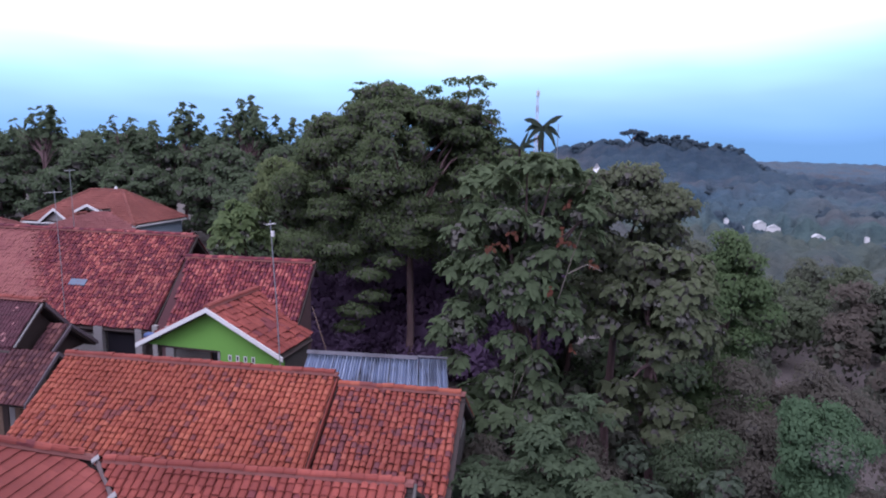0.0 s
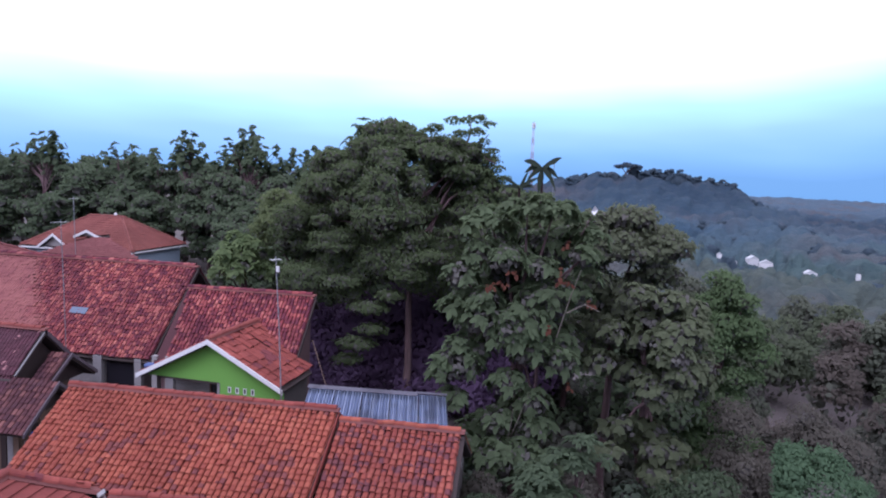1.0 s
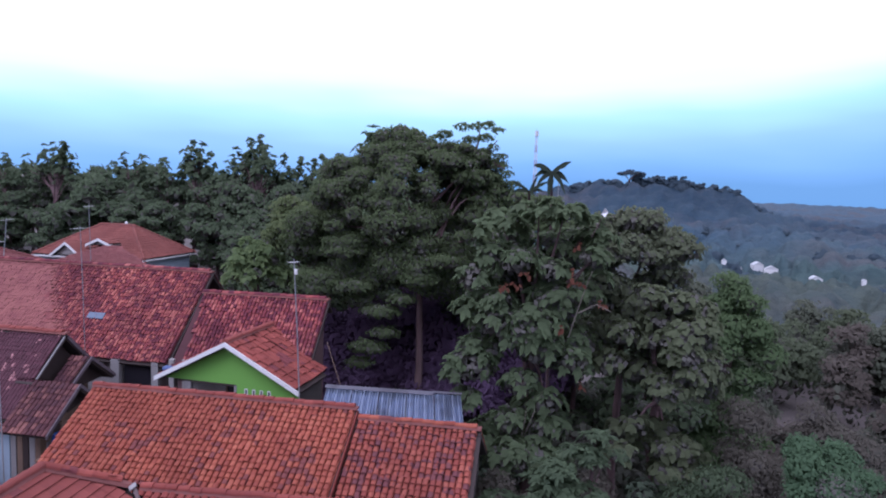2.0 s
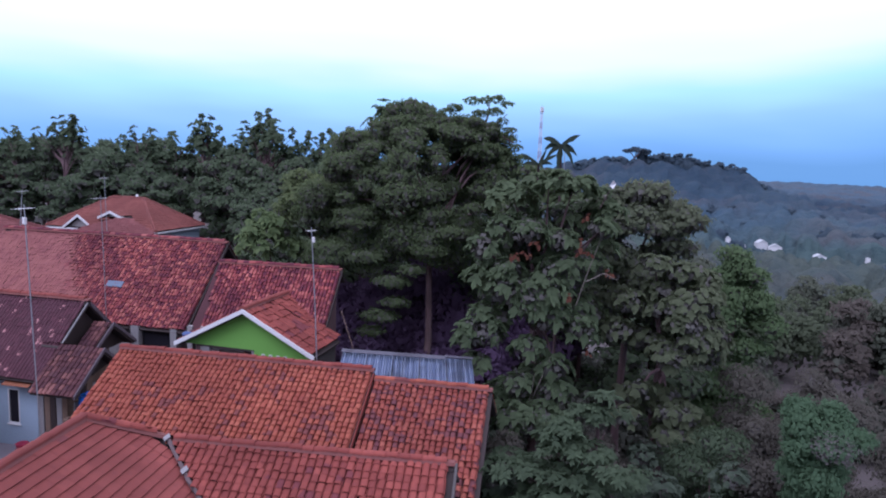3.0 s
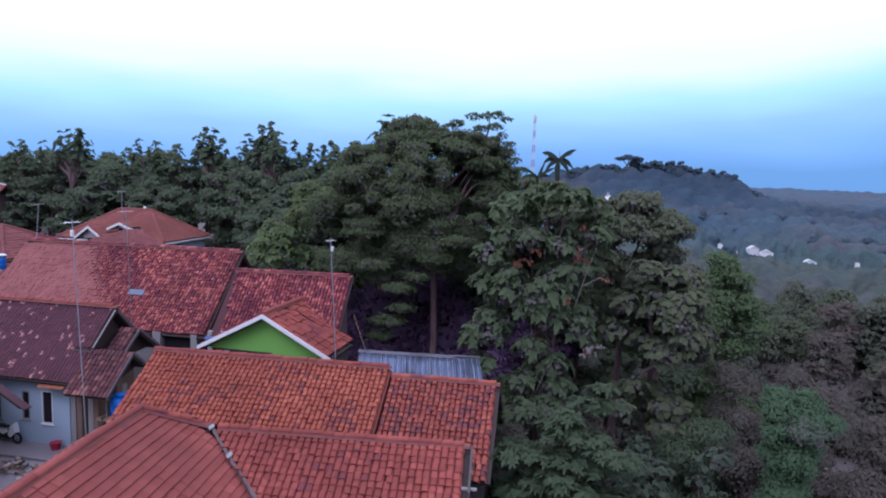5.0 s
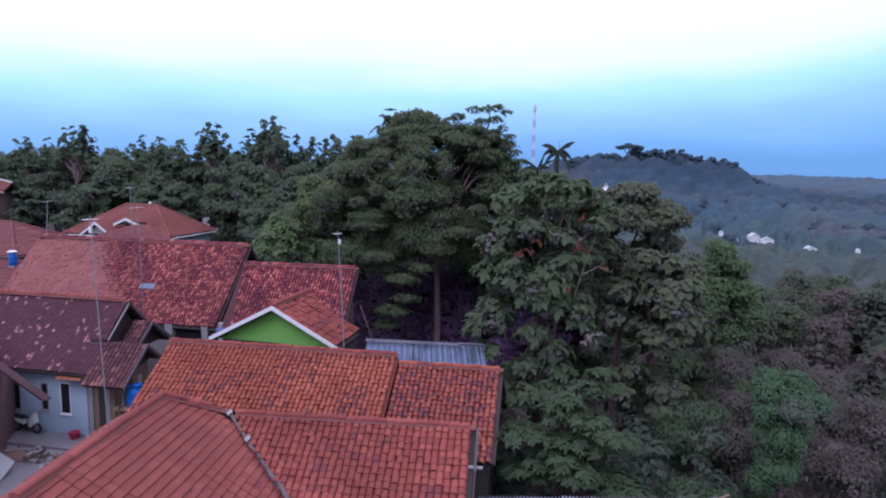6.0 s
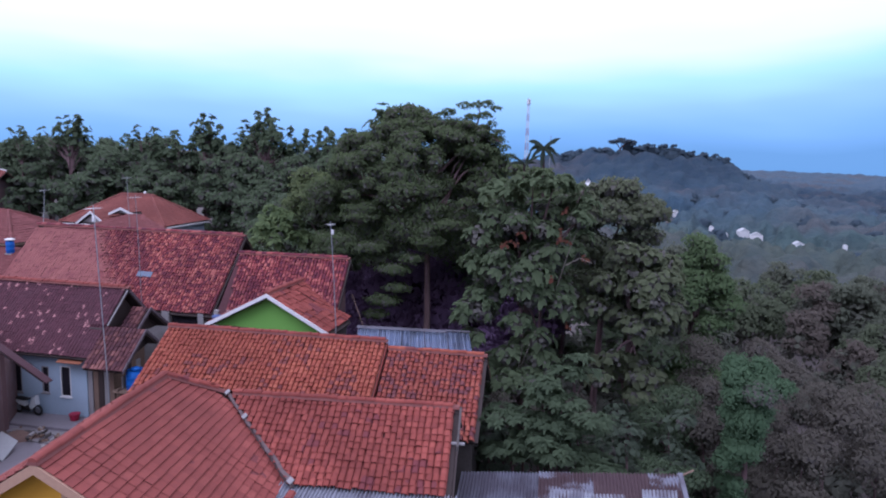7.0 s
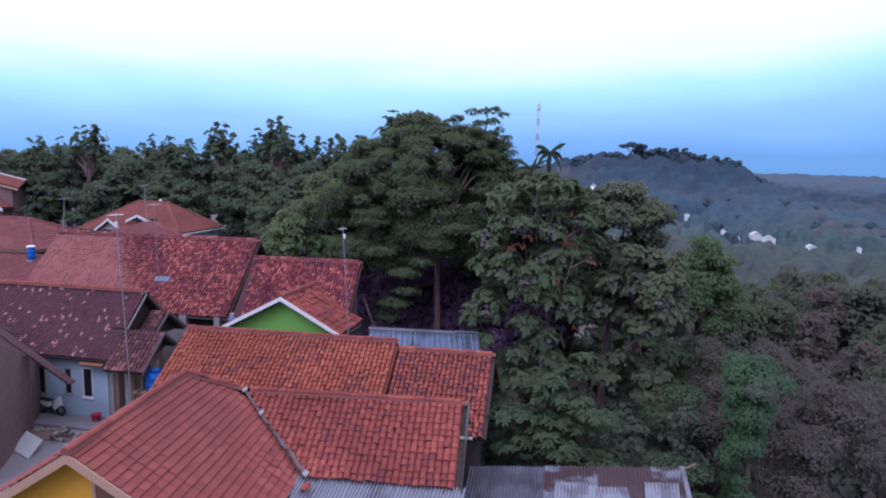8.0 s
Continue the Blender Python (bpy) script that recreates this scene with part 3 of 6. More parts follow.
ridge_caps(long_house, O2 + UP * 0.06, O2 + u * 3.9 + UP * 0.06, CLAY_ORANGE, r=0.1, seed=4)
for name, o, length, z in (("wall", O1 + u * 0.25, 8.9, 4.95), ("wall", O2 + u * 0.05, 3.6, 4.75)):
    base = Vector((o.x, o.y, G))
    inner = Vector((-u.y, u.x, 0))
    part(name, slant(base - inner * 2.6, u * length, inner * 4.9, UP * (z - G)), PLASTER_DARK, long_house)
    part("gable_wall", prism([base - inner * 2.6 + u * (length - 0.15) + UP * (z - G), base + inner * 2.3 + u * (length - 0.15) + UP * (z - G), Vector((base.x, base.y, o.z - 0.15)) + u * (length - 0.15)], u * 0.15), PLASTER_GREY, long_house)
part("verge_board", slant(O1 + u * 9.27 - UP * 0.22 + front * 0.05, front * 3.7, u * 0.03, UP * 0.2), CLAY_BROWN, long_house, "mortared edge at the step of the roof")

# the nearer roof in front of it, whose back slope meets the long house in a gutter
u, front, back = slope_ways(4, 33)
near_house = thing("house", (-4, 11, G), "house with worn reddish clay tile roof", "house")
N = Vector((-8.06, 11.80, 6.55))
NL = 7.36
tile_roof(near_house, N, u, front, [(0.0, 0.0), (NL, 0.0), (NL, 2.95), (3.0, 2.95)], 0.2, 0.205, CLAY_BROWN, 21, single=300, rough=1.5, wave=0.046, lip=0.026)
tile_roof(near_house, N, u, back, [(0.2, 0.0), (NL, 0.0), (NL, 2.4), (-0.6, 2.4), (-0.6, 0.9)], 0.205, 0.245, CLAY_BROWN, 22)
ridge_caps(near_house, N + u * 0.25 + UP * 0.03, N + u * NL + UP * 0.03, CLAY_BROWN, r=0.095, l=0.3, seed=5)
base = Vector((N.x, N.y, G))
inner = Vector((-u.y, u.x, 0))
part("wall", slant(base - inner * 2.7 + u * 3.0, u * (NL - 3.35), inner * 4.6, UP * (4.75 - G)), PLASTER_DARK, near_house)
part("gable_wall", prism([base - inner * 2.7 + u * (NL - 0.5) + UP * (4.75 - G), base + inner * 1.9 + u * (NL - 0.5) + UP * (4.75 - G), N + u * (NL - 0.5) - UP * 0.2], u * 0.15), TIMBER_DARK, near_house)
part("verge_board", slant(N + u * (NL + 0.02) - UP * 0.16 + front * 0.1, front * 1.35, u * 0.06, UP * 0.26), PLASTER_DARK, near_house, "grey board on the verge of the roof")
part("verge_board", slant(N + u * (NL + 0.02) - UP * 0.2 + front * 1.5, front * 1.45, u * 0.05, UP * 0.2), TIMBER_DARK, near_house, "weathered timber verge board")
part("roof_batten", slant(N + u * (NL - 0.2) + front * 1.2 - UP * 0.05, u * 0.45, front * 0.05, UP * 0.05), BOARD_GREY, near_house)

# the house with the yellow gable: its ridge runs to the back, where it ends in a hip
H0, H1 = Vector((-8.75, 5.03, 7.43)), Vector((-9.36, 10.55, 7.43))
ridge_way = (H1 - H0).normalized()
across = Vector((ridge_way.y, -ridge_way.x, 0))
PITCH = 33
right_down = across * math.cos(radians(PITCH)) - UP * math.sin(radians(PITCH))
left_down = -across * math.cos(radians(PITCH)) - UP * math.sin(radians(PITCH))
HL = (H1 - H0).length
yellow_house = thing("house", (-9, 7, G), "yellow-gabled house with plain pinkish clay tile roof", "house")
tile_roof(yellow_house, H0, ridge_way, right_down, [(-0.05, 0.0), (HL, 0.0), (6.72, 1.64), (5.62, 3.32), (4.67, 4.83), (-0.05, 4.83)], 0.34, 0.235, CLAY_PINK, 31, single=300, wave=0.002, rough=0.35)
tile_roof(yellow_house, H0, ridge_way, left_down, [(-0.05, 0.0), (HL, 0.0), (HL + 3.6, 4.4), (-0.05, 4.4)], 0.34, 0.235, CLAY_PINK, 32, wave=0.002, rough=0.35)
hip_down = ridge_way * math.cos(radians(PITCH)) - UP * math.sin(radians(PITCH))
tile_roof(yellow_house, H1, across, hip_down, [(0.0, 0.0), (1.35, 1.4), (-3.3, 4.0), (-3.6, 4.3)], 0.34, 0.235, CLAY_PINK, 33, wave=0.002, rough=0.35)
ridge_caps(yellow_house, H0 - ridge_way * 0.1 + UP * 0.0, H1 + UP * 0.0, CLAY_PINK, r=0.11, l=0.4, seed=6)
hip_end = H0 + ridge_way * 6.72 + right_down * 1.64
ridge_caps(yellow_house, H1 + UP * 0.02, hip_end + UP * 0.04, CLAY_BROWN, r=0.12, seed=7)
# the valley between the two roofs, flushed with grey mortar
rng = random.Random(5)
steps = 14
eave_end = N + u * 3.0 + front * 2.95
spine = [N.lerp(eave_end, n / steps) + Vector((rng.uniform(-0.03, 0.03), rng.uniform(-0.03, 0.03), 0.075 + rng.uniform(0, 0.02))) for n in range(steps + 1)]
flow = (eave_end - N).normalized()
athwart = flow.cross(UP).normalized()
left_edge = [p - athwart * rng.uniform(0.01, 0.05) - UP * 0.02 for p in spine]
right_edge = [p + athwart * rng.uniform(0.03, 0.08) - UP * 0.07 for p in spine]
keel = [p - UP * (0.12 + 0.3 * n / steps) for n, p in enumerate(spine)]
rows = [q for trio in zip(left_edge, spine, right_edge, keel) for q in trio]
shell = [[4 * n + k, 4 * n + (k + 1) % 4, 4 * n + 4 + (k + 1) % 4, 4 * n + 4 + k] for n in range(steps) for k in range(4)] + [[0, 1, 2, 3], [4 * steps + 3, 4 * steps + 2, 4 * steps + 1, 4 * steps]]
part("valley_mortar", (rows, shell), MORTAR_GREY, yellow_house, "grey mortar along the roof valley")
for k, size in ((0.02, 0.11), (0.3, 0.12), (0.96, 0.16)):
    p = N.lerp(eave_end, k) + UP * 0.06
    part("loose_slab", slant(p - Vector((size / 2, 0.1, 0)), Vector((size, -0.1, -0.03)), (0.05, 0.18, 0.05), (0, 0, 0.03)), BOARD_GREY, yellow_house, "pale broken slab of mortar")
# walls and gable
wall_z = 4.85
half = 3.75
o = Vector((H0.x, H0.y, G)) + ridge_way * 0.45
part("wall", slant(o - across * half, across * 2 * half, ridge_way * (HL - 0.8), UP * (wall_z - G)), YELLOW_PAINT, yellow_house)
part("gable_wall", prism([o - across * half + UP * (wall_z - G), o + across * half + UP * (wall_z - G), Vector((o.x, o.y, H0.z - 0.15))], ridge_way * 0.15), YELLOW_PAINT, yellow_house)
for way in (right_down, left_down):
    part("verge_board", slant(H0 - ridge_way * 0.09 - UP * 0.27, way * 4.6, ridge_way * 0.05, UP * 0.24), CREAM_PAINT, yellow_house, "cream painted verge board")
    part("soffit", slant(H0 + ridge_way * 0.0 - UP * 0.2, way * 4.5, ridge_way * 0.45, UP * 0.03), CREAM_PAINT, yellow_house)
rise = math.tan(radians(PITCH))
part("gable_panel", prism([Vector((o.x, o.y, H0.z - 0.24 - a * rise)) + across * a - ridge_way * 0.004 for a in (0.34, 3.3)] + [Vector((o.x, o.y, wall_z + 0.06)) + across * a - ridge_way * 0.004 for a in (3.3, 0.34)], -ridge_way * 0.03), BROWN_BOARD, yellow_house, "brown boarded panel in the yellow gable")
part("jamb", slant(Vector((o.x, o.y, wall_z)) + across * 0.24 - ridge_way * 0.04, across * 0.09, ridge_way * 0.04, UP * (H0.z - 0.4 - wall_z)), CREAM_PAINT, yellow_house)

# low sheds in front
shed = thing("lean_to", (-2.6, 8, G), "lean-to with grey corrugated sheet roof", "shed")
low = Vector((-5.35, 9.72, 4.93))
down = Vector((0, -math.cos(radians(12)), -math.sin(radians(12))))
for n in range(6):
    part("roof_sheet", corrugated(low + Vector((n * 0.82, 0.05 * n, 0.0)), (1, 0.055, 0), down, 0.86, 2.6, wave=0.1, depth=0.045, lift=0.006 * (n % 2)), ZINC_PALE, shed)
part("wall", box(-5.0, -0.6, 7.3, 9.3, G, 4.1), PLASTER_GREY, shed)
part("roof_tile", (lambda s: ([(Vector((-4.95, 9.3, 4.95)) + Vector((v[0], -v[1], v[2] - v[1] * 0.2))) for v in s[0]], s[1]))(tile_shape(0.24, 0.3, 0.04)), CLAY_PINK, shed, "stray clay tile lying on the sheets")

rusty = thing("shed", (2.8, 11.4, -0.5), "shed under patched and rusted corrugated sheets", "shed")
R0, R1 = Vector((-0.62, 12.55, 4.36)), Vector((5.80, 12.55, 5.02))
run = (R1 - R0).normalized()
rdown = Vector((0, -math.cos(radians(14)), -math.sin(radians(14))))
rng = random.Random(8)
for n in range(8):
    sheet = part("roof_sheet", corrugated(R0 + run * n * 0.80 + UP * rng.uniform(0, 0.015), run + Vector((0, rng.uniform(-0.02, 0.02), 0)), rdown, 0.9, 2.9 - 0.03 * n, wave=0.1, depth=0.036, lift=0.01 * (n % 2)), ZINC_GREY if n < 3 else (ZINC_RUST, ZINC_RUST, RUST_BARE, RUST_BARE, ZINC_RUST)[n - 3], rusty)
for a, b, width, length in ((2.75, 0.8, 1.2, 1.6), (3.75, 0.95, 1.1, 1.4), (5.35, 0.75, 0.95, 1.6)):
    part("patch_sheet", corrugated(R0 + run * a + rdown * b + UP * 0.06, run + Vector((0, rng.uniform(-0.08, 0.08), 0)), rdown + Vector((rng.uniform(-0.1, 0.1), 0, 0)), width, length, wave=0.1, depth=0.03), ZINC_PALE, rusty, "pale newer sheet laid over the rust")
part("wall", box(0.0, 5.3, 10.1, 12.2, -2.5, 4.0), TIMBER, rusty)
part("verge_strip", slant(R1 + UP * 0.02, rdown * 2.5, run * 0.13, UP * 0.03), ZINC_GREY, rusty, "pale folded strip along the roof edge")
part("pole", tube([R1 + Vector((0.1, 0.1, -0.1)), R1 + Vector((0.5, 0.25, 0.05))], 0.03, 6), TIMBER, rusty)

# the blue corrugated roof behind the long house
tin = thing("lean_to", (-3.9, 19.5, G), "lean-to with bluish corrugated sheet roof", "shed")
T0 = Vector((-6.33, 20.15, 6.68))
tdown = Vector((0.215, -math.cos(radians(13)), -math.sin(radians(13)))).normalized()
tu = Vector((1, 0.065, 0)).normalized()
for n in range(5):
    part("roof_sheet", corrugated(T0 + tu * (n * 0.975 + 0.02), tu, tdown, 0.945, 2.6, wave=0.1, depth=0.05, lift=0.014 * (n % 2)), ZINC_BLUE, tin)
part("flashing", slant(T0 - tu * 0.03 + UP * 0.06 + tdown * 0.02, tu * 3.9, tdown * 0.24, UP * 0.012), ZINC_DULL, tin, "flat grey flashing sheet")
part("flashing", slant(T0 + tu * 3.85 + UP * 0.08 + tdown * 0.02, tu * 1.05, tdown * 0.12, UP * 0.012), ZINC_DULL, tin, "flat grey flashing sheet")
part("wall", box(-6.1, -1.7, 18.2, 20.1, G, 6.0), PLASTER_GREY, tin)

# the green gabled house
GA = Vector((-11.93, 23.0, 7.2))
gx = Vector((math.cos(radians(-3)), math.sin(radians(-3)), 0))
gy = Vector((-gx.y, gx.x, 0))
GP = 27.5
gr = gx * math.cos(radians(GP)) - UP * math.sin(radians(GP))
gl = -gx * math.cos(radians(GP)) - UP * math.sin(radians(GP))
green_house = thing("house", (-11.9, 25, G), "bright green gabled house with white verge boards", "house")
tile_roof(green_house, GA, gy, gr, [(0, 0), (4.3, 0), (4.3, 0.2), (2.9, 3.85), (0.0, 3.85)], 0.36, 0.40, CLAY_BROWN, 41, wave=0.03, rough=2.2)
tile_roof(green_house, GA, gy, gl, [(0, 0), (4.3, 0), (2.9, 3.75), (0, 3.75)], 0.36, 0.40, CLAY_BROWN, 42, wave=0.03, rough=2.0)
ridge_caps(green_house, GA + UP * 0.03, GA + gy * 4.2 + UP * 0.03, CLAY_PINK, r=0.14, l=0.4, seed=9)
for way in (gr, gl):
    part("verge_board", slant(GA - gy * 0.06 - UP * 0.18, way * 3.85, gy * 0.05, UP * 0.2), WHITE_PAINT, green_house, "white painted verge board")
o = Vector((GA.x, GA.y, G)) + gy * 0.5
eave = 5.5
front_shape = [(0.25, G), (3.15, G), (3.15, 5.40), (0.0, 7.04), (-3.2, 5.36), (-3.2, 5.26), (0.25, 5.26)]
part("gable_wall", prism([Vector((o.x, o.y, z)) + gx * a for a, z in front_shape], gy * 0.14), GREEN_PAINT, green_house)
part("recess_wall", slant(o - gx * 3.2 + gy * 1.1, gx * 3.6, gy * 0.12, UP * (5.75 - G)), PLASTER_GREY, green_house, "plain wall at the back of the porch")
part("recess_wall", slant(o + gx * 0.25 + gy * 0.14, gx * 0.12, gy * 0.96, UP * (5.32 - G)), GREEN_PAINT, green_house)
part("side_wall", slant(o + gx * 3.0 + gy * 0.15, gx * 0.14, gy * 2.2, UP * (eave - G - 0.05)), PLASTER_DARK, green_house)
part("post", slant(o - gx * 2.3 - gy * 0.04, gx * 0.34, gy * 0.2, UP * (5.2 - G)), BOARD_GREY, green_house, "pale grey porch post")
part("lintel", slant(Vector((o.x, o.y, 5.18)) - gx * 2.6 - gy * 0.03, gx * 2.85, gy * 0.1, UP * 0.09), TIMBER_DARK, green_house)
part("door_jamb", slant(Vector((o.x, o.y, G)) + gx * 0.16 - gy * 0.03, gx * 0.11, gy * 0.16, UP * (5.24 - G)), BOARD_GREY, green_house)
window(green_house, Vector((o.x, o.y, 4.72)) - gx * 0.42 + gy * 1.09, gx, -gy, 0.95, 0.98, TIMBER)
for n in range(4):
    c = Vector((o.x, o.y, 5.01)) + gx * (0.72 + 0.36 * n) - gy * 0.012
    vent = part("vent", hoop(c - gx * 0.075 - UP * 0.13, gx, UP, gy * 0.05, 0.15, 0.26, 0.035), WHITE_PAINT, green_house, "white vent frame round a dark slab")
    # dark slab in place of a hole, for the shade within the vent
    part("vent_hole", slant(c - gx * 0.042 - UP * 0.1 + gy * 0.004, gx * 0.084, gy * 0.02, UP * 0.2), GLASS_DARK, vent)
part("window_hood", slant(Vector((o.x, o.y, 4.76)) + gx * 0.75 - gy * 0.08, gx * 1.55, gy * 0.08, UP * 0.06), TIMBER, green_house)
part("tarp", slant(GA + gl * 3.5 + gy * 0.1 + UP * 0.05, gx * 0.6, gy * 0.35, UP * 0.2, 0.06), CLOTH_BLUE, green_house, "dark blue plastic bundle at the eave")

# the second red roof behind the green house, and the large roof beside it
u, front, back = slope_ways(2, 45)
red_house = thing("house", (-12, 27, G), "house with mottled red clay tile roof", "house")
S = Vector((-15.95, 28.08, 8.35))
SL = 6.65
tile_roof(red_house, S, u, front, [(0.1, 0.0), (SL, 0.0), (SL, 4.6), (0.62, 4.6)], 0.18, 0.215, CLAY_RED, 51, rough=1.7, wave=0.068)
part("gutter_strip", prism([S + front * 0.05 - UP * 0.1, S + u * 0.3 + front * 0.05 - UP * 0.1, S + u * 0.8 + front * 4.55 - UP * 0.1, S + front * 4.55 - UP * 0.1], UP * 0.05), CLAY_OLD, red_house, "dark strip where the roofs meet")
tile_roof(red_house, S, u, back, oblong(SL, 0.9), 0.21, 0.26, CLAY_RED, 52)
ridge_caps(red_house, S + UP * 0.04, S + u * SL + UP * 0.04, CLAY_RED, seed=10)
inner = Vector((-u.y, u.x, 0))
base = Vector((S.x, S.y, G))
part("wall", slant(base - inner * 2.7 + u * 0.2, u * (SL - 0.6), inner * 3.1, UP * (5.5 - G)), PLASTER_MAUVE, red_house)
for k in (0.2, SL - 0.55):
    part("gable_wall", prism([base - inner * 2.7 + u * k + UP * (5.5 - G), base + inner * 0.4 + u * k + UP * (5.5 - G), S + inner * 0.4 + u * k - UP * 0.65, S + u * k - UP * 0.25], u * 0.15), PLASTER_MAUVE, red_house)
part("verge_board", slant(S + u * (SL + 0.01) - UP * 0.2, front * 4.5, u * 0.04, UP * 0.2), TIMBER_DARK, red_house)
part("prop_pole", tube([(-8.15, 25.00, 7.04), (-7.14, 24.20, 5.17)], 0.014, 6), TIMBER, red_house)

u, front, back = slope_ways(-1, 45)
big_house = thing("house", (-24, 28, G), "large house with mottled red clay tile roof, dusty at one end", "house")
B = Vector((-30.85, 29.98, 9.17))
BL = 14.5
# the dusty end, its tiles all but buried, and the clean end
tile_roof(big_house, B, u, front, [(0, 0), (4.5, 0), (8.3, 5.75), (0, 5.75)], 0.18, 0.215, CLAY_MIXED, 61, rough=1.6, wave=0.012, lip=0.008)
tile_roof(big_house, B, u, front, [(4.5, 0), (BL, 0), (BL, 5.75), (8.3, 5.75)], 0.18, 0.215, CLAY_MIXED, 63, rough=1.7, wave=0.068)
tile_roof(big_house, B, u, back, oblong(BL, 4.5), 0.21, 0.27, CLAY_RED, 62)
ridge_caps(big_house, B + UP * 0.04, B + u * BL + UP * 0.04, CLAY_RED, seed=11)
inner = Vector((-u.y, u.x, 0))
base = Vector((B.x, B.y, G))
part("wall", slant(base - inner * 3.6 + u * 0.4, u * (BL - 1.4), inner * 6.6, UP * (5.4 - G)), PLASTER_GREY, big_house)
part("gable_wall", prism([base - inner * 3.6 + u * (BL - 1.0) + UP * (5.4 - G), base + inner * 3.0 + u * (BL - 1.0) + UP * (5.4 - G), B + u * (BL - 1.0) - UP * 0.3], u * 0.15), PLASTER_MAUVE, big_house)
part("verge_board", slant(B + u * (BL + 0.01) - UP * 0.2, front * 5.65, u * 0.05, UP * 0.2), TIMBER_DARK, big_house)
sk = B + u * 8.8 + front * 3.2 + UP * 0.11
part("skylight", slant(sk, u * 0.95, front * 0.36, UP * 0.02), SKYLIGHT, big_house, "pale blue translucent sheet let into the tiles")
part("eave_post", box(-19.5, -19.05, 25.75, 26.0, G, 5.2), BOARD_GREY, big_house, "pale post under the eave")
part("eave_post", box(-17.3, -16.95, 25.75, 26.0, G, 5.2), BOARD_GREY, big_house, "pale post under the eave")
# no opening in the wall: a dark slab stands for the shade inside
part("doorway", box(-19.0, -17.35, 26.06, 26.12, G, 4.95), GLASS_DARK, big_house, "dark slab standing for the shade inside a doorway")

# the dark-roofed, pale blue house
u, front, back = slope_ways(-1, 45)
dark_house = thing("house", (-25, 21, G), "pale blue house with soot-dark clay tile roof", "house")
D = Vector((-36.0, 22.9, 7.15))
DL = 16.8
tile_roof(dark_house, D, u, front, [(0, 0), (DL, 0), (DL - 0.1, 4.1), (0, 4.1)], 0.165, 0.2, CLAY_DARK, 71, wave=0.02, lip=0.014)
tile_roof(dark_house, D, u, back, oblong(DL, 3.4), 0.21, 0.26, CLAY_DARK, 72)
ridge_caps(dark_house, D + UP * 0.04, D + u * (DL + 0.1) + UP * 0.04, CLAY_PINK, r=0.13, seed=12)
wall_y = 20.4
holes = [(14.55, 15.12, 1.15, 2.7), (13.52, 13.92, 1.25, 2.6), (11.9, 12.4, 1.15, 2.7)]
part("wall", wall_with_holes((-36.0, wall_y, G), (16.0, 0, 0), 3.35, (0, 0.15, 0), holes), BLUE_WASH, dark_house)
for a, b, c, d in holes:
    window(dark_house, (-36.0 + (a + b) / 2, wall_y + 0.06, G + (c + d) / 2), (1, 0, 0), (0, -1, 0), b - a, d - c, WHITE_PAINT if a > 14 else BOARD_GREY, bar=0.05)
part("end_wall", box(-19.95, -19.8, wall_y + 0.15, 24.6, G, 4.6), TIMBER, dark_house)
DG = D + u * DL
part("gable_wall", prism([(DG.x - 0.5, 20.6, 4.6), (DG.x - 0.5, 24.6, 4.6), (DG.x - 0.5, 22.6, 6.75)], (0.12, 0, 0)), TIMBER_DARK, dark_house)
part("verge_board", slant(DG - UP * 0.08 + front * 0.1, front * 4.0 - u * 0.1, u * 0.05, UP * 0.08), BOARD_GREY, dark_house)
part("verge_board", slant(DG - UP * 0.2 + back * 0.1, back * 3.2, u * 0.05, UP * 0.2), BOARD_DARK, dark_house)
part("awning", slant((-21.1, 19.75, 3.95), (1.3, 0, 0), (0, 0.35, 0.14), (0, 0, 0.03)), RUST_SHEET, dark_house, "rusty orange sheet along the eave")
# two lower lengths of roof step down towards the lane; dark panels stand for the shade in their open gables
for ridge, x0, steep, ahead, behind, tile in ((Vector((0, 22.9, 6.12)), -19.7, 38, 2.1, 1.9, CLAY_BROWN), (Vector((0, 20.95, 5.55)), -20.6, 40, 2.35, 1.25, CLAY_DARK)):
    x1 = -18.2 if ridge.y > 22 else -17.15
    ridge.x = x0
    fw = Vector((0, -math.cos(radians(steep)), -math.sin(radians(steep))))
    bw = Vector((0, math.cos(radians(steep)), -math.sin(radians(steep))))
    tile_roof(dark_house, ridge, (1, 0, 0), fw, oblong(x1 - x0, ahead, 1.35 if ridge.y < 22 else 0.5), 0.21, 0.26, CLAY_OLD, 80 + int(ridge.y))
    tile_roof(dark_house, ridge, (1, 0, 0), bw, oblong(x1 - x0, behind, 0.5), 0.21, 0.26, CLAY_OLD, 90 + int(ridge.y))
    tip = Vector((x1, ridge.y, ridge.z))
    for way, reach in ((fw, ahead), (bw, behind)):
        part("verge_board", slant(tip - UP * 0.13, way * reach, (0.05, 0, 0), UP * 0.16), BOARD_DARK, dark_house)
    part("gable_wall", prism([tip + fw * ahead * 0.9 + Vector((-0.55, 0, -0.2)), tip + bw * behind * 0.9 + Vector((-0.55, 0, -0.2)), tip + Vector((-0.55, 0, -0.25))], (0.08, 0, 0)), TIMBER_DARK, dark_house)
for n in range(7):
    part("plank", slant((-17.62, 19.35 + 0.36 * n, G), (0.03, 0, 0), (0, 0.3, 0), UP * (2.2 + 0.5 * min(n, 6 - n))), (TIMBER, BOARD_GREY, TIMBER_DARK)[n % 3], dark_house)
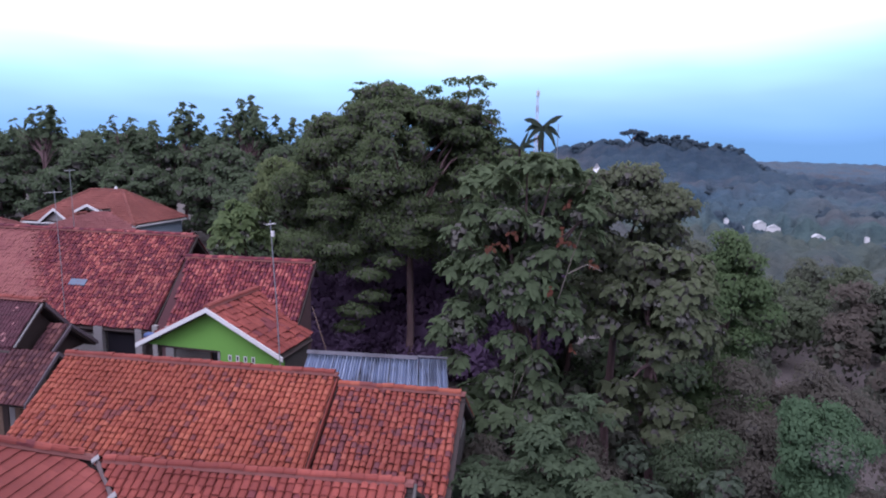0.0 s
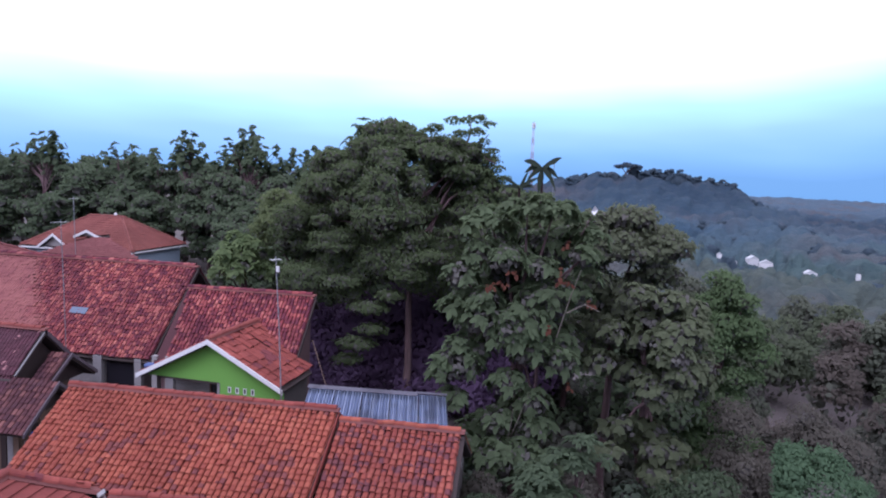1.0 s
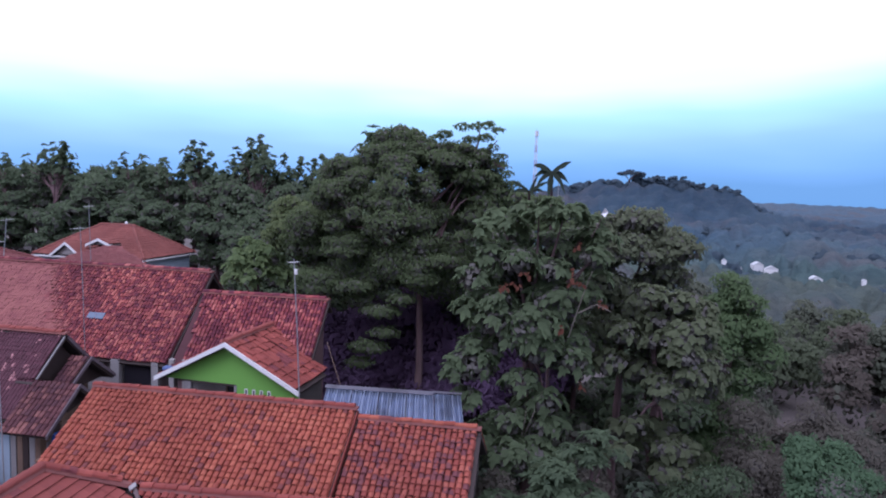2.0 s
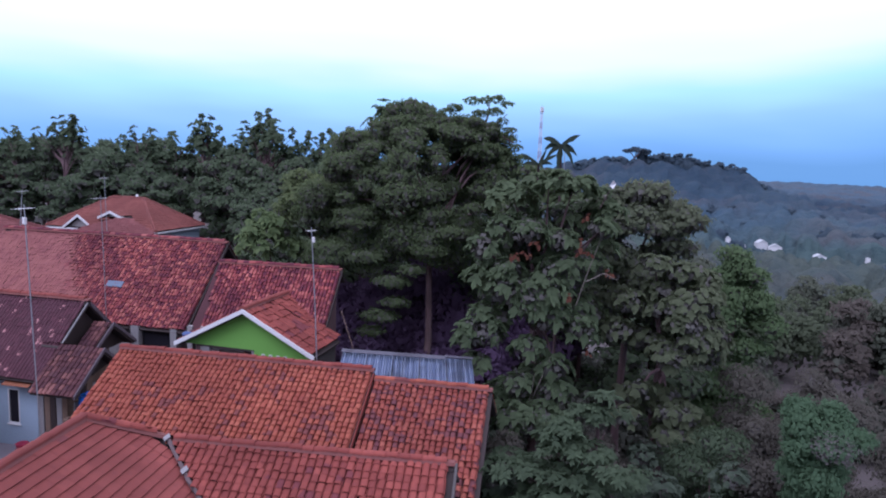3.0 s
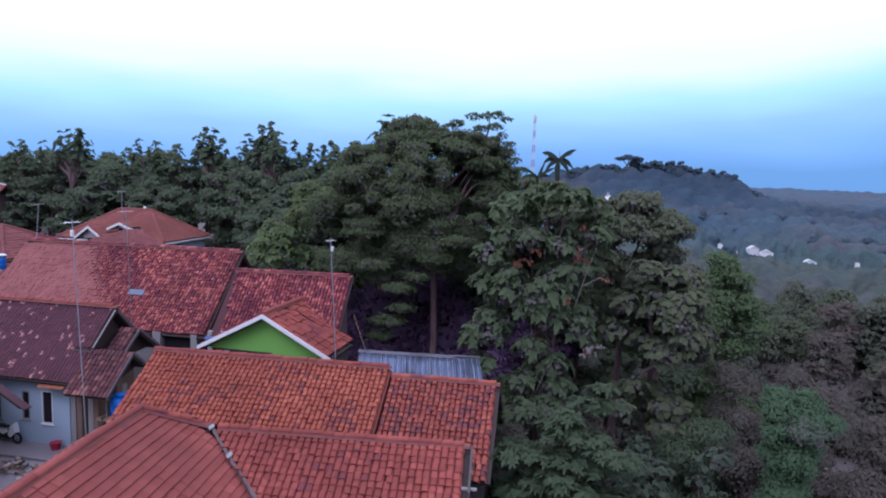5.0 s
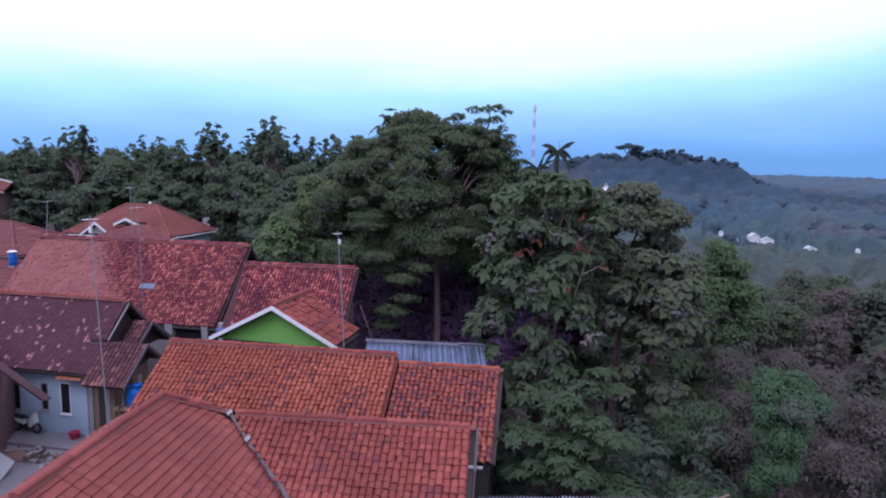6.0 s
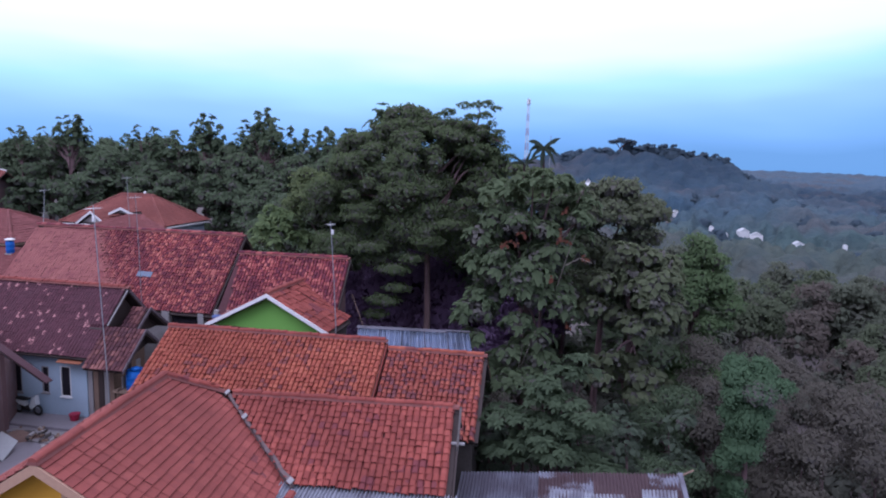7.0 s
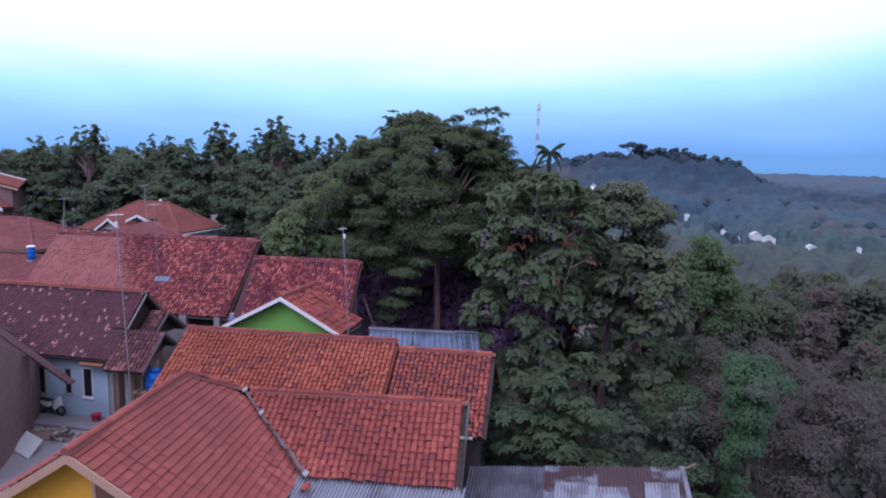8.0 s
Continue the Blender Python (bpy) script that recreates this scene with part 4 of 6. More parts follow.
for n in range(5):
    part("plank", box(-19.95 + 0.29 * n, -19.7 + 0.29 * n, 20.4 + 0.02 * (n % 2), 20.44 + 0.02 * (n % 2), G, 3.7), (BOARD_GREY, TIMBER, TIMBER_DARK)[n % 3], dark_house)
part("porch_post", box(-16.45, -16.3, 20.95, 21.1, G, 4.9), PLASTER_GREY, dark_house)
part("porch_post", box(-16.0, -15.75, 25.2, 25.45, G, 5.6), PLASTER_GREY, dark_house)


# the bare plaster outbuilding across the yard
E1 = thing("outbuilding", (-25, 18.6, G), "bare plaster outbuilding with a thin dark overhanging roof", "outbuilding")
part("wall", prism([(-30.0, 18.35, G), (-22.75, 18.35, G), (-22.75, 18.35, 4.85), (-25.75, 18.35, 6.65), (-30.0, 18.35, 4.2)], (0, 0.25, 0)), PLASTER_MAUVE, E1)
side = Vector((4.0, -7.23, 0))
part("side_wall", prism([(-23.82, 20.3, 0.8), (-19.82, 13.07, 0.8), (-19.82, 13.07, 7.50), (-23.82, 20.3, 3.58)], (-0.2, -0.11, 0)), PLASTER_PINK, E1)
ev = Vector((math.cos(radians(30.5)), 0, -math.sin(radians(30.5))))
part("roof_slope", slant((-25.75, 18.1, 6.83), ev * 6.45, (0, 0.4, 0), (0, 0, 0.05)), BOARD_SOOT, E1)
part("roof_slope", slant((-25.75, 18.1, 6.83), Vector((-ev.x, 0, ev.z)) * 5.2, (0, 0.4, 0), (0, 0, 0.05)), BOARD_SOOT, E1)
part("rafter", slant((-25.75, 18.13, 6.73), ev * 6.2, (0, 0.05, 0), UP * 0.09), TIMBER_DARK, E1)

# ---------------------------------------------------------------- houses further back
def hip_house(name_label, corner, w, dpt, wall_top, ridge_top, tile, wall, seed, base=G, board=WHITE_PAINT):
    """A small house with a hipped roof of tiles and a wall with windows."""
    x, y = corner
    house = thing("house", (x + w / 2, y + dpt / 2, base), name_label, "house")
    over = 0.5
    x0, x1, y0, y1 = x - over, x + w + over, y - over, y + dpt + over
    reach = (y1 - y0) / 2
    rise = ridge_top - wall_top
    l = math.hypot(reach, rise)
    part("wall", box(x, x + w, y, y + dpt, base, wall_top), wall, house)
    front = Vector((0, -reach, -rise)).normalized()
    rear = Vector((0, reach, -rise)).normalized()
    ridge0 = Vector((x0 + reach, (y0 + y1) / 2, ridge_top))
    rl = (x1 - x0) - 2 * reach
    east = Vector((reach, 0, -rise)).normalized()
    west = Vector((-reach, 0, -rise)).normalized()
    tile_roof(house, ridge0, (1, 0, 0), front, [(0, 0), (rl, 0), (rl + reach, l), (-reach, l)], 0.3, 0.35, tile, seed, wave=0.03)
    tile_roof(house, ridge0, (1, 0, 0), rear, [(0, 0), (rl, 0), (rl + reach, l), (-reach, l)], 0.3, 0.35, tile, seed + 1, wave=0.03)
    tile_roof(house, ridge0 + Vector((rl, 0, 0)), (0, 1, 0), east, [(0, 0), (reach, l), (-reach, l)], 0.3, 0.35, tile, seed + 2, wave=0.03)
    tile_roof(house, ridge0, (0, 1, 0), west, [(0, 0), (reach, l), (-reach, l)], 0.3, 0.35, tile, seed + 3, wave=0.03)
    ridge_caps(house, ridge0 + UP * 0.03, ridge0 + Vector((rl, 0, 0.03)), tile, seed=seed)
    for cx, cy in ((x1, y0), (x0, y0), (x1, y1)):
        top = ridge0 + Vector((rl if cx == x1 else 0, 0, 0.03))
        ridge_caps(house, top, (cx, cy, wall_top + 0.03), tile, seed=seed + 5)
    for a, b in (((x0, y0), (x1, y0)), ((x1, y0), (x1, y1))):
        p, q = Vector((*a, wall_top - 0.16)), Vector((*b, wall_top - 0.16))
        part("fascia", slant(p, q - p, Vector((0, 0.04, 0)) if a[1] == b[1] else Vector((-0.04, 0, 0)), UP * 0.15), board, house, "fascia board under the eave")
    return house


def white_gable(house, apex, half, rise, depth, tile, seed, length=3.0):
    """A small cross gable with white verge boards, facing the yard."""
    a = Vector(apex)
    run = math.hypot(half, rise)
    for sgn in (1, -1):
        way = Vector((sgn * half, 0, -rise)).normalized()
        tile_roof(house, a, (0, 1, 0), way, oblong(length, run), 0.3, 0.35, tile, seed + sgn, wave=0.03)
        part("verge_board", slant(a - Vector((0, 0.06, 0.2)), way * (run + 0.1), (0, 0.05, 0), UP * 0.24), WHITE_PAINT, house, "white verge board")
    part("gable_wall", prism([a + Vector((-half, 0.3, -rise)), a + Vector((half, 0.3, -rise)), a + Vector((0, 0.3, -0.15))], (0, 0.12, 0)), PLASTER_GREY, house)


far_house = hip_house("house with smooth orange-red hipped roof before the trees", (-47.05, 51.5), 11.0, 7.5, 6.75, 9.6, CLAY_FAR, BLUE_WASH, 101)
white_gable(far_house, (-42.48, 49.4, 8.2), 1.55, 1.15, 0, CLAY_FAR, 120, 3.5)
white_gable(far_house, (-40.35, 51.0, 8.52), 1.25, 0.55, 0, CLAY_FAR, 124, 2.0)
porch_way = Vector((0, -math.cos(radians(20.6)), -math.sin(radians(20.6))))
tile_roof(far_house, (-37.81, 50.6, 7.98), (1, 0, 0), porch_way, [(-1.6, 0), (0, 0), (5.68, 3.63), (-4.4, 3.63)], 0.3, 0.35, CLAY_DUST, 128, wave=0.03)
for wx in (-37.8, -36.8):
    window(far_house, (wx, 51.47, 5.9), (1, 0, 0), (0, -1, 0), 0.6, 1.0, WHITE_PAINT)
part("ridge_pot", lathe((-40.6, 55.3, 9.65), [(0.1, 0), (0.16, 0.12), (0.1, 0.28), (0.02, 0.34)], 8), WHITE_PAINT, far_house)

left_house = hip_house("house with faded red hipped roof beyond the red roofs", (-53.1, 37.5), 13.0, 8.0, 6.6, 8.75, CLAY_DUST, PLASTER_MAUVE, 131, board=TIMBER)
lean = Vector((0, -math.cos(radians(20)), -math.sin(radians(20))))
tile_roof(left_house, (-53.0, 37.1, 6.35), (1, 0, 0), lean, oblong(16.4, 4.2), 0.24, 0.28, CLAY_DUST, 141, wave=0.03)
part("eave_board", slant(Vector((-53.0, 37.1, 6.05)) + lean * 4.2, (16.4, 0, 0), (0, 0.05, 0), (0, 0, 0.18)), WHITE_PAINT, left_house, "pale eave board")
part("porch_wall", box(-52.5, -37.4, 34.3, 36.9, G, 4.85), PLASTER_DARK, left_house)

tall_house = thing("house", (-69.2, 62, 3), "red-roofed house with cream verge boards among the trees", "house")
tall_way = Vector((1, 0, -0.2)).normalized()
tall_down = Vector((0, -math.cos(radians(36)), -math.sin(radians(36))))
TA = Vector((-76.4, 62.4, 13.75))
tile_roof(tall_house, TA, tall_way, tall_down, oblong(12.6, 1.6), 0.3, 0.35, CLAY_FAR, 150, wave=0.03)
tile_roof(tall_house, TA, tall_way, Vector((0, 0.8, -0.6)), oblong(12.6, 4.0), 0.3, 0.35, CLAY_FAR, 151, wave=0.03)
part("verge_board", slant(TA + UP * 0.02, tall_way * 12.6, (0, 0.1, 0), UP * 0.12), WHITE_PAINT, tall_house, "white ridge board")
part("verge_board", slant(TA + tall_down * 1.6 - UP * 0.3, tall_way * 12.6, (0, 0.06, 0), UP * 0.22), CREAM_PAINT, tall_house, "cream eave board")
part("wall", prism([(-76.4, 61.5, 3.0), (-65.3, 61.5, 3.0), (-65.3, 61.5, 10.2), (-76.4, 61.5, 12.2)], (0, 4.5, 0)), PLASTER_PINK, tall_house)
low_way = Vector((math.cos(radians(30)), 0, -math.sin(radians(30))))
TB = Vector((-70.3, 59.6, 11.0))
tile_roof(tall_house, TB, (0, 1, 0), low_way, oblong(1.9, 6.2), 0.3, 0.35, CLAY_FAR, 152, wave=0.03)
part("verge_board", slant(TB - Vector((0, 0.08, 0.36)), low_way * 6.25, (0, 0.06, 0), UP * 0.34), WHITE_PAINT, tall_house, "white verge board")
part("porch_wall", prism([(-74.3, 60.0, 3.0), (-65.7, 60.0, 3.0), (-65.7, 60.0, 8.0), (-70.3, 60.0, 10.6), (-74.3, 60.0, 8.4)], (0, 1.4, 0)), PLASTER_MAUVE, tall_house)


def mast(base, top, rods, boom, label, r=0.024, tilt=0.0):
    """A television aerial: a pole with a boom and its cross rods."""
    ob = thing("aerial_mast", base, label, "aerial", group="television aerials")
    b, t = Vector(base), Vector(top)
    part("pole", tube([b, b.lerp(t, 0.5) + Vector((0.02, 0, 0)), t], [r, r * 0.9, r * 0.75], 7), STEEL, ob)
    if rods:
        w = Vector((math.cos(tilt), math.sin(tilt), 0.08))
        c = Vector((-w.y, w.x, 0))
        at = t - UP * 0.12
        aerial = part("boom", tube([at - w * boom / 2, at + w * boom / 2], 0.013, 6), ALUMINIUM, ob)
        for n in range(rods):
            p = at + w * boom * (n / (rods - 1) - 0.5)
            reach = 0.28 - 0.025 * n
            part("rod", tube([p - c * reach, p + c * reach], 0.008, 5), ALUMINIUM, aerial)
    return ob


mast((-7.12, 19.55, 6.2), (-7.42, 19.6, 11.3), 5, 0.3, "tall pipe mast with a small aerial and white amplifier", tilt=0.7)
amp = part("amplifier", box(-7.38, -7.29, 19.55, 19.64, 10.75, 10.95, 0.02), WHITE_PAINT, None)
amp.parent = bpy.data.objects["aerial_mast"]
amp.location = -bpy.data.objects["aerial_mast"].location
mast((-13.75, 14.0, G), (-14.75, 14.7, 12.0), 6, 0.5, "leaning pipe mast between the roofs, with an aerial and white box", r=0.022, tilt=0.3)
amp = part("amplifier", box(-14.75, -14.66, 14.6, 14.69, 11.4, 11.62, 0.02), WHITE_PAINT, None)
amp.parent = bpy.data.objects["aerial_mast.001"]
amp.location = -bpy.data.objects["aerial_mast.001"].location
mast((-19.6, 24.2, 5.7), (-19.75, 24.2, 11.75), 7, 0.6, "pipe mast with a broad rod aerial on the dark roof", r=0.02, tilt=0.1)
mast((-26.6, 33.4, G), (-27.0, 33.6, 12.36), 4, 0.5, "thin pipe mast behind the large red roof", tilt=0.9)
mast((-37.45, 37.8, 8.0), (-37.6, 38.3, 10.95), 4, 0.8, "thin pipe mast on a red roof", tilt=1.2)

# ---------------------------------------------------------------- the yard
yard = tagged(part("yard", box(-30.5, -15.6, 12.0, 20.39, 0.8, 0.95), CONCRETE, None), "worn concrete yard", "pavement", kind="structure")


def water_drum(place, r, h, label):
    ob = thing("water_drum", place, label, "water tank")
    part("barrel", lathe(place, [(r * 0.9, 0), (r, 0.04), (r, h * 0.3), (r * 1.03, h * 0.33), (r, h * 0.36), (r, h * 0.64), (r * 1.03, h * 0.67), (r, h * 0.7), (r, h * 0.92), (r * 0.85, h)], 20), BLUE_PLASTIC, ob, smooth=True)
    part("lid", lathe(Vector(place) + UP * h, [(r * 0.5, 0), (r * 0.5, 0.06), (r * 0.42, 0.09)], 14), BLUE_PLASTIC, ob)
    return ob


stand = thing("tank_stand", (-17.3, 20.2, G), "rough timber stand under the blue drum", "stand")
for x, y in ((-17.6, 19.5), (-16.8, 19.5), (-17.7, 20.6), (-16.9, 20.6)):
    part("leg", box(x - 0.05, x + 0.05, y - 0.05, y + 0.05, G, 2.87), TIMBER, stand)
part("deck", box(-17.9, -16.7, 19.4, 20.7, 2.87, 2.95), TIMBER, stand)
water_drum((-17.05, 19.95, 2.95), 0.42, 0.95, "large blue plastic water drum on a timber stand")
roof_tank = water_drum((-39.0, 36.2, 6.05), 0.29, 0.95, "blue plastic water tank with white lid above the red roofs")
part("cover", lathe((-39.0, 36.2, 7.0), [(0.34, 0.06), (0.35, 0.12), (0.2, 0.18)], 14), WHITE_PAINT, roof_tank)
part("stand", box(-39.25, -38.75, 35.95, 36.45, 5.7, 6.05), PLASTER_GREY, roof_tank)


def ring(place, axis, r, thick, sides=18, round_=6):
    """A tyre."""
    axis = Vector(axis).normalized()
    a = axis.cross(UP).normalized()
    b = axis.cross(a)
    verts, faces = [], []
    for n in range(sides):
        turn = 2 * math.pi * n / sides
        out = a * math.cos(turn) + b * math.sin(turn)
        for k in range(round_):
            t2 = 2 * math.pi * k / round_
            verts.append(Vector(place) + out * (r + thick * math.cos(t2)) + axis * thick * math.sin(t2))
    for n in range(sides):
        for k in range(round_):
            faces.append([n * round_ + k, n * round_ + (k + 1) % round_, (n + 1) % sides * round_ + (k + 1) % round_, (n + 1) % sides * round_ + k])
    return verts, faces


def motorbike(place, turn):
    """A small step-through motorbike, parked."""
    ob = thing("motorbike", place, "white and black step-through motorbike parked by the wall", "motorbike")
    p = Vector(place)
    f = Vector((math.cos(turn), math.sin(turn), 0))
    s = Vector((-f.y, f.x, 0))
    for k in (-0.6, 0.6):
        wheel = part("wheel", ring(p + f * k + UP * 0.28, s, 0.23, 0.05), BLACK_RUBBER, ob, smooth=True)
        part("hub", tube([p + f * k + UP * 0.28 - s * 0.05, p + f * k + UP * 0.28 + s * 0.05], 0.12, 10), STEEL, wheel)
    part("fairing", prism([p + f * 0.55 + UP * 0.95 - s * 0.12, p + f * 0.62 + UP * 0.55 - s * 0.12, p + f * 0.3 + UP * 0.3 - s * 0.12, p + f * 0.2 + UP * 0.45 - s * 0.12, p + f * 0.4 + UP * 0.9 - s * 0.12], s * 0.24), WHITE_SHELL, ob, "white leg shield")
    part("tail", prism([p - f * 0.75 + UP * 0.72 - s * 0.1, p - f * 0.1 + UP * 0.66 - s * 0.1, p - f * 0.05 + UP * 0.4 - s * 0.1, p - f * 0.5 + UP * 0.5 - s * 0.1], s * 0.2), WHITE_SHELL, ob)
    part("engine", slant(p - f * 0.2 - s * 0.12 + UP * 0.2, f * 0.42, s * 0.24, UP * 0.24, 0.04), BLACK_RUBBER, ob)
    part("seat", slant(p - f * 0.7 - s * 0.13 + UP * 0.72, f * 0.75, s * 0.26, UP * 0.09, 0.03), BLACK_RUBBER, ob)
    part("handlebar", tube([p + f * 0.4 - s * 0.35 + UP * 0.98, p + f * 0.46 + UP * 1.0, p + f * 0.4 + s * 0.35 + UP * 0.98], 0.018, 6), STEEL, ob)
    part("fork", tube([p + f * 0.45 + UP * 0.95, p + f * 0.6 + UP * 0.28], 0.035, 7), STEEL, ob)
    part("headlight", slant(p + f * 0.52 - s * 0.09 + UP * 0.86, f * 0.07, s * 0.18, UP * 0.14, 0.03), WHITE_SHELL, ob)
    return ob


motorbike((-23.05, 20.08, 1.08), radians(-6))
basin = thing("basin", (-20.4, 19.95, 1.08), "dark red plastic basin by the wall", "basin")
part("bowl", lathe((-20.4, 19.95, 1.08), [(0.18, 0), (0.24, 0.3), (0.26, 0.32), (0.22, 0.29), (0.16, 0.06)], 14), RED_PLASTIC, basin)
terrace = tagged(part("terrace", box(-24.6, -19.0, 18.98, 20.38, 0.9, 1.08, 0.03), CONCRETE, None), "low concrete terrace along the pale blue house", "pavement", kind="structure")
for n, (x, y, turn) in enumerate(((-21.2, 18.3, 0.06), (-20.8, 17.7, -0.03))):
    slab = thing("plank", (x, y, 0.95), "grey weathered plank lying in the yard", "plank", group="planks in the yard")
    w = Vector((math.cos(turn), math.sin(turn), 0))
    part("board", slant((x - 1.3, y, 0.96), w * 2.6, Vector((-w.y, w.x, 0)) * 0.34, UP * 0.05), BOARD_GREY, slab)
sheet = thing("white_board", (-21.0, 16.6, 0.95), "white sheet of board propped on rubble", "board")
part("board", slant((-21.85, 16.45, 0.97), (1.5, -0.7, 0.0), (-0.28, 1.12, 0.36), (0, 0, 0.03)), PALE_BOARD, sheet)
rng = random.Random(12)
heap = thing("rubble_heap", (-20.9, 17.9, 0.95), "heap of broken stone and rubble before the terrace", "rubble")
rings, around = 6, 18
mound = [Vector((-21.55, 17.95, 1.3))]
for j in range(1, rings + 1):
    for i in range(around):
        turn, k = 6.2832 * i / around, j / rings
        wide = 1 + 0.16 * math.sin(3 * turn + 1) + rng.uniform(-0.06, 0.06)
        mound.append(Vector((-21.55 + 0.95 * k * wide * math.cos(turn), 17.95 + 0.6 * k * wide * math.sin(turn), 0.94 + 0.36 * (1 - k) ** 0.8 + (rng.uniform(-0.03, 0.03) if j < rings else 0.0))))
skin = [[0, 1 + i, 1 + (i + 1) % around] for i in range(around)]
skin += [[1 + (j - 1) * around + i, 1 + j * around + i, 1 + j * around + (i + 1) % around, 1 + (j - 1) * around + (i + 1) % around] for j in range(1, rings) for i in range(around)]
part("mound", (mound, skin), EARTH, heap, "brown heap of sand and earth", smooth=True)
for n in range(36):
    p = Vector((-20.8 + rng.gauss(0, 0.7), 17.95 + rng.gauss(0, 0.33), 0.95))
    p.z += max(0.0, 0.32 - 0.3 * abs(p.x + 20.8) - 0.25 * abs(p.y - 17.95)) * rng.uniform(0.4, 1.0)
    w = Vector((rng.uniform(-1, 1), rng.uniform(-1, 1), rng.uniform(-0.3, 0.3))).normalized()
    part("stone", slant(p, w * rng.uniform(0.14, 0.3), w.cross(UP).normalized() * rng.uniform(0.1, 0.2), UP * rng.uniform(0.07, 0.14), 0.02), (PLASTER_DARK, TIMBER, PLASTER_GREY, TIMBER)[n % 4], heap)

# ---------------------------------------------------------------- trees


def unit(v):
    return v / (np.linalg.norm(v, axis=-1, keepdims=True) + 1e-9)


def crown_heart(clumps):
    """The middle of a crown and how far it reaches each way."""
    c = np.array(clumps)[:, :3]
    return c.mean(0) - np.array([0, 0, 0.3]), c.std(0) + 0.5


def fine_leaves(clumps, leaf, cover, rng, aspect=0.65, droop=0.3, up=0.25, lift=0.5, blend=0.8, below=0.6, whole=0.45):
    """Small folded leaves over clumps (x, y, z, rx, ry, rz): thick on the upper shell, thin below. The leaves of a clump shade as one soft form."""
    centres, normals, soft = [], [], []
    heart, reach = crown_heart(clumps)
    for x, y, z, rx, ry, rz in clumps:
        p = 1.6
        area = 4 * math.pi * (((rx * ry) ** p + (rx * rz) ** p + (ry * rz) ** p) / 3) ** (1 / p)
        n = max(10, int(cover * area / (0.5 * aspect * leaf * leaf)))
        way = unit(rng.normal(size=(n, 3)))
        way[:, 2] = np.where((way[:, 2] < -0.2) & (rng.random(n) < below), -way[:, 2], way[:, 2])
        far = rng.uniform(0.5, 1.0, n) ** 0.45 * (1 + rng.normal(0, 0.09, n))
        # a ragged outline: some sprays stand out, some are missing
        far *= 1 + 0.16 * np.sin(3.1 * way[:, 0] * 2 + x) * np.sin(2.7 * way[:, 1] * 2 + y) + 0.08 * np.sin(9 * way[:, 2] + z)
        centres.append(np.array([x, y, z]) + way * far[:, None] * np.array([rx, ry, rz]))
        normals.append(way * (1 - up) + np.array([0, 0, up]) + rng.normal(0, 0.25, (n, 3)))
        soft.append(way * (1 - whole) + unit((centres[-1] - heart) / reach) * whole + np.array([0, 0, lift]))
    c, nm, soft = np.concatenate(centres), unit(np.concatenate(normals)), unit(np.concatenate(soft))
    n = len(c)
    any_way = rng.normal(size=(n, 3))
    along = any_way - (any_way * nm).sum(1, keepdims=True) * nm
    along[:, 2] -= droop
    along = unit(along)
    side = unit(np.cross(nm, along))
    s = (leaf * rng.uniform(0.6, 1.3, n))[:, None]
    rise = nm * s * 0.1 - along * s * 0.05
    verts = np.stack([c - along * s * 0.5, c + side * s * aspect * 0.5 + rise, c + along * s * 0.5 - np.array([0, 0, 0.12]) * s, c - side * s * aspect * 0.5 + rise], 1).reshape(-1, 3)
    idx = np.arange(n)[:, None] * 4
    faces = np.concatenate([idx + [0, 2, 1], idx + [0, 3, 2]], 1).reshape(-1, 3)
    return verts, faces, np.repeat(unit(soft * blend + nm * (1 - blend)), 4, axis=0)


def whorls(tips, axes, soft, count, length, width, rng, open_=0.9, droop=0.5, fold=0.2, blend=0.6):
    """Whorls of large leaves: from each tip `count` leaves spread round its axis, arching and drooping; each leaf a folded blade of eight faces."""
    m = len(tips)
    axes = unit(axes)
    a = unit(np.cross(axes, np.broadcast_to(np.array([0.3, 0.2, 1.0]), axes.shape)))
    b = np.cross(axes, a)
    turn = rng.uniform(0, 6.283, (m, 1)) + np.arange(count)[None] * 6.283 / count + rng.normal(0, 0.25, (m, count))
    out = a[:, None] * np.cos(turn)[..., None] + b[:, None] * np.sin(turn)[..., None]
    way = unit(out * open_ + axes[:, None] * rng.uniform(0.1, 0.8, (m, count, 1))).reshape(-1, 3)
    start = np.repeat(tips, count, axis=0)
    ax = np.repeat(axes, count, axis=0)
    n = m * count
    size = (length * rng.uniform(0.6, 1.2, n))[:, None]
    side = unit(np.cross(ax, way))
    face = unit(np.cross(way, side))
    face = np.where((face * ax).sum(1, keepdims=True) < 0, -face, face)
    drop = np.array([0, 0, 1.0]) * size * droop

    def mid(k):
        return start + way * size * k - drop * k * k

    w = size * (width / length) * 0.5
    rise = face * w * fold * 2
    rows = [mid(0.04)]
    for k, broad in ((0.38, 1.0), (0.74, 0.8)):
        rows += [mid(k) + side * w * broad + rise, mid(k), mid(k) - side * w * broad + rise]
    rows.append(mid(1.0))
    verts = np.stack(rows, 1).reshape(-1, 3)
    idx = np.arange(n)[:, None] * 8
    tris = [[0, 2, 1], [0, 3, 2], [1, 5, 4], [1, 2, 5], [2, 6, 5], [2, 3, 6], [4, 5, 7], [5, 6, 7]]
    faces = np.concatenate([idx + t for t in tris], 1).reshape(-1, 3)
    normals = unit(np.repeat(soft, count, axis=0) * blend + unit(face - 0.35 * way * droop) * (1 - blend))
    return verts, faces, np.repeat(normals, 8, axis=0)


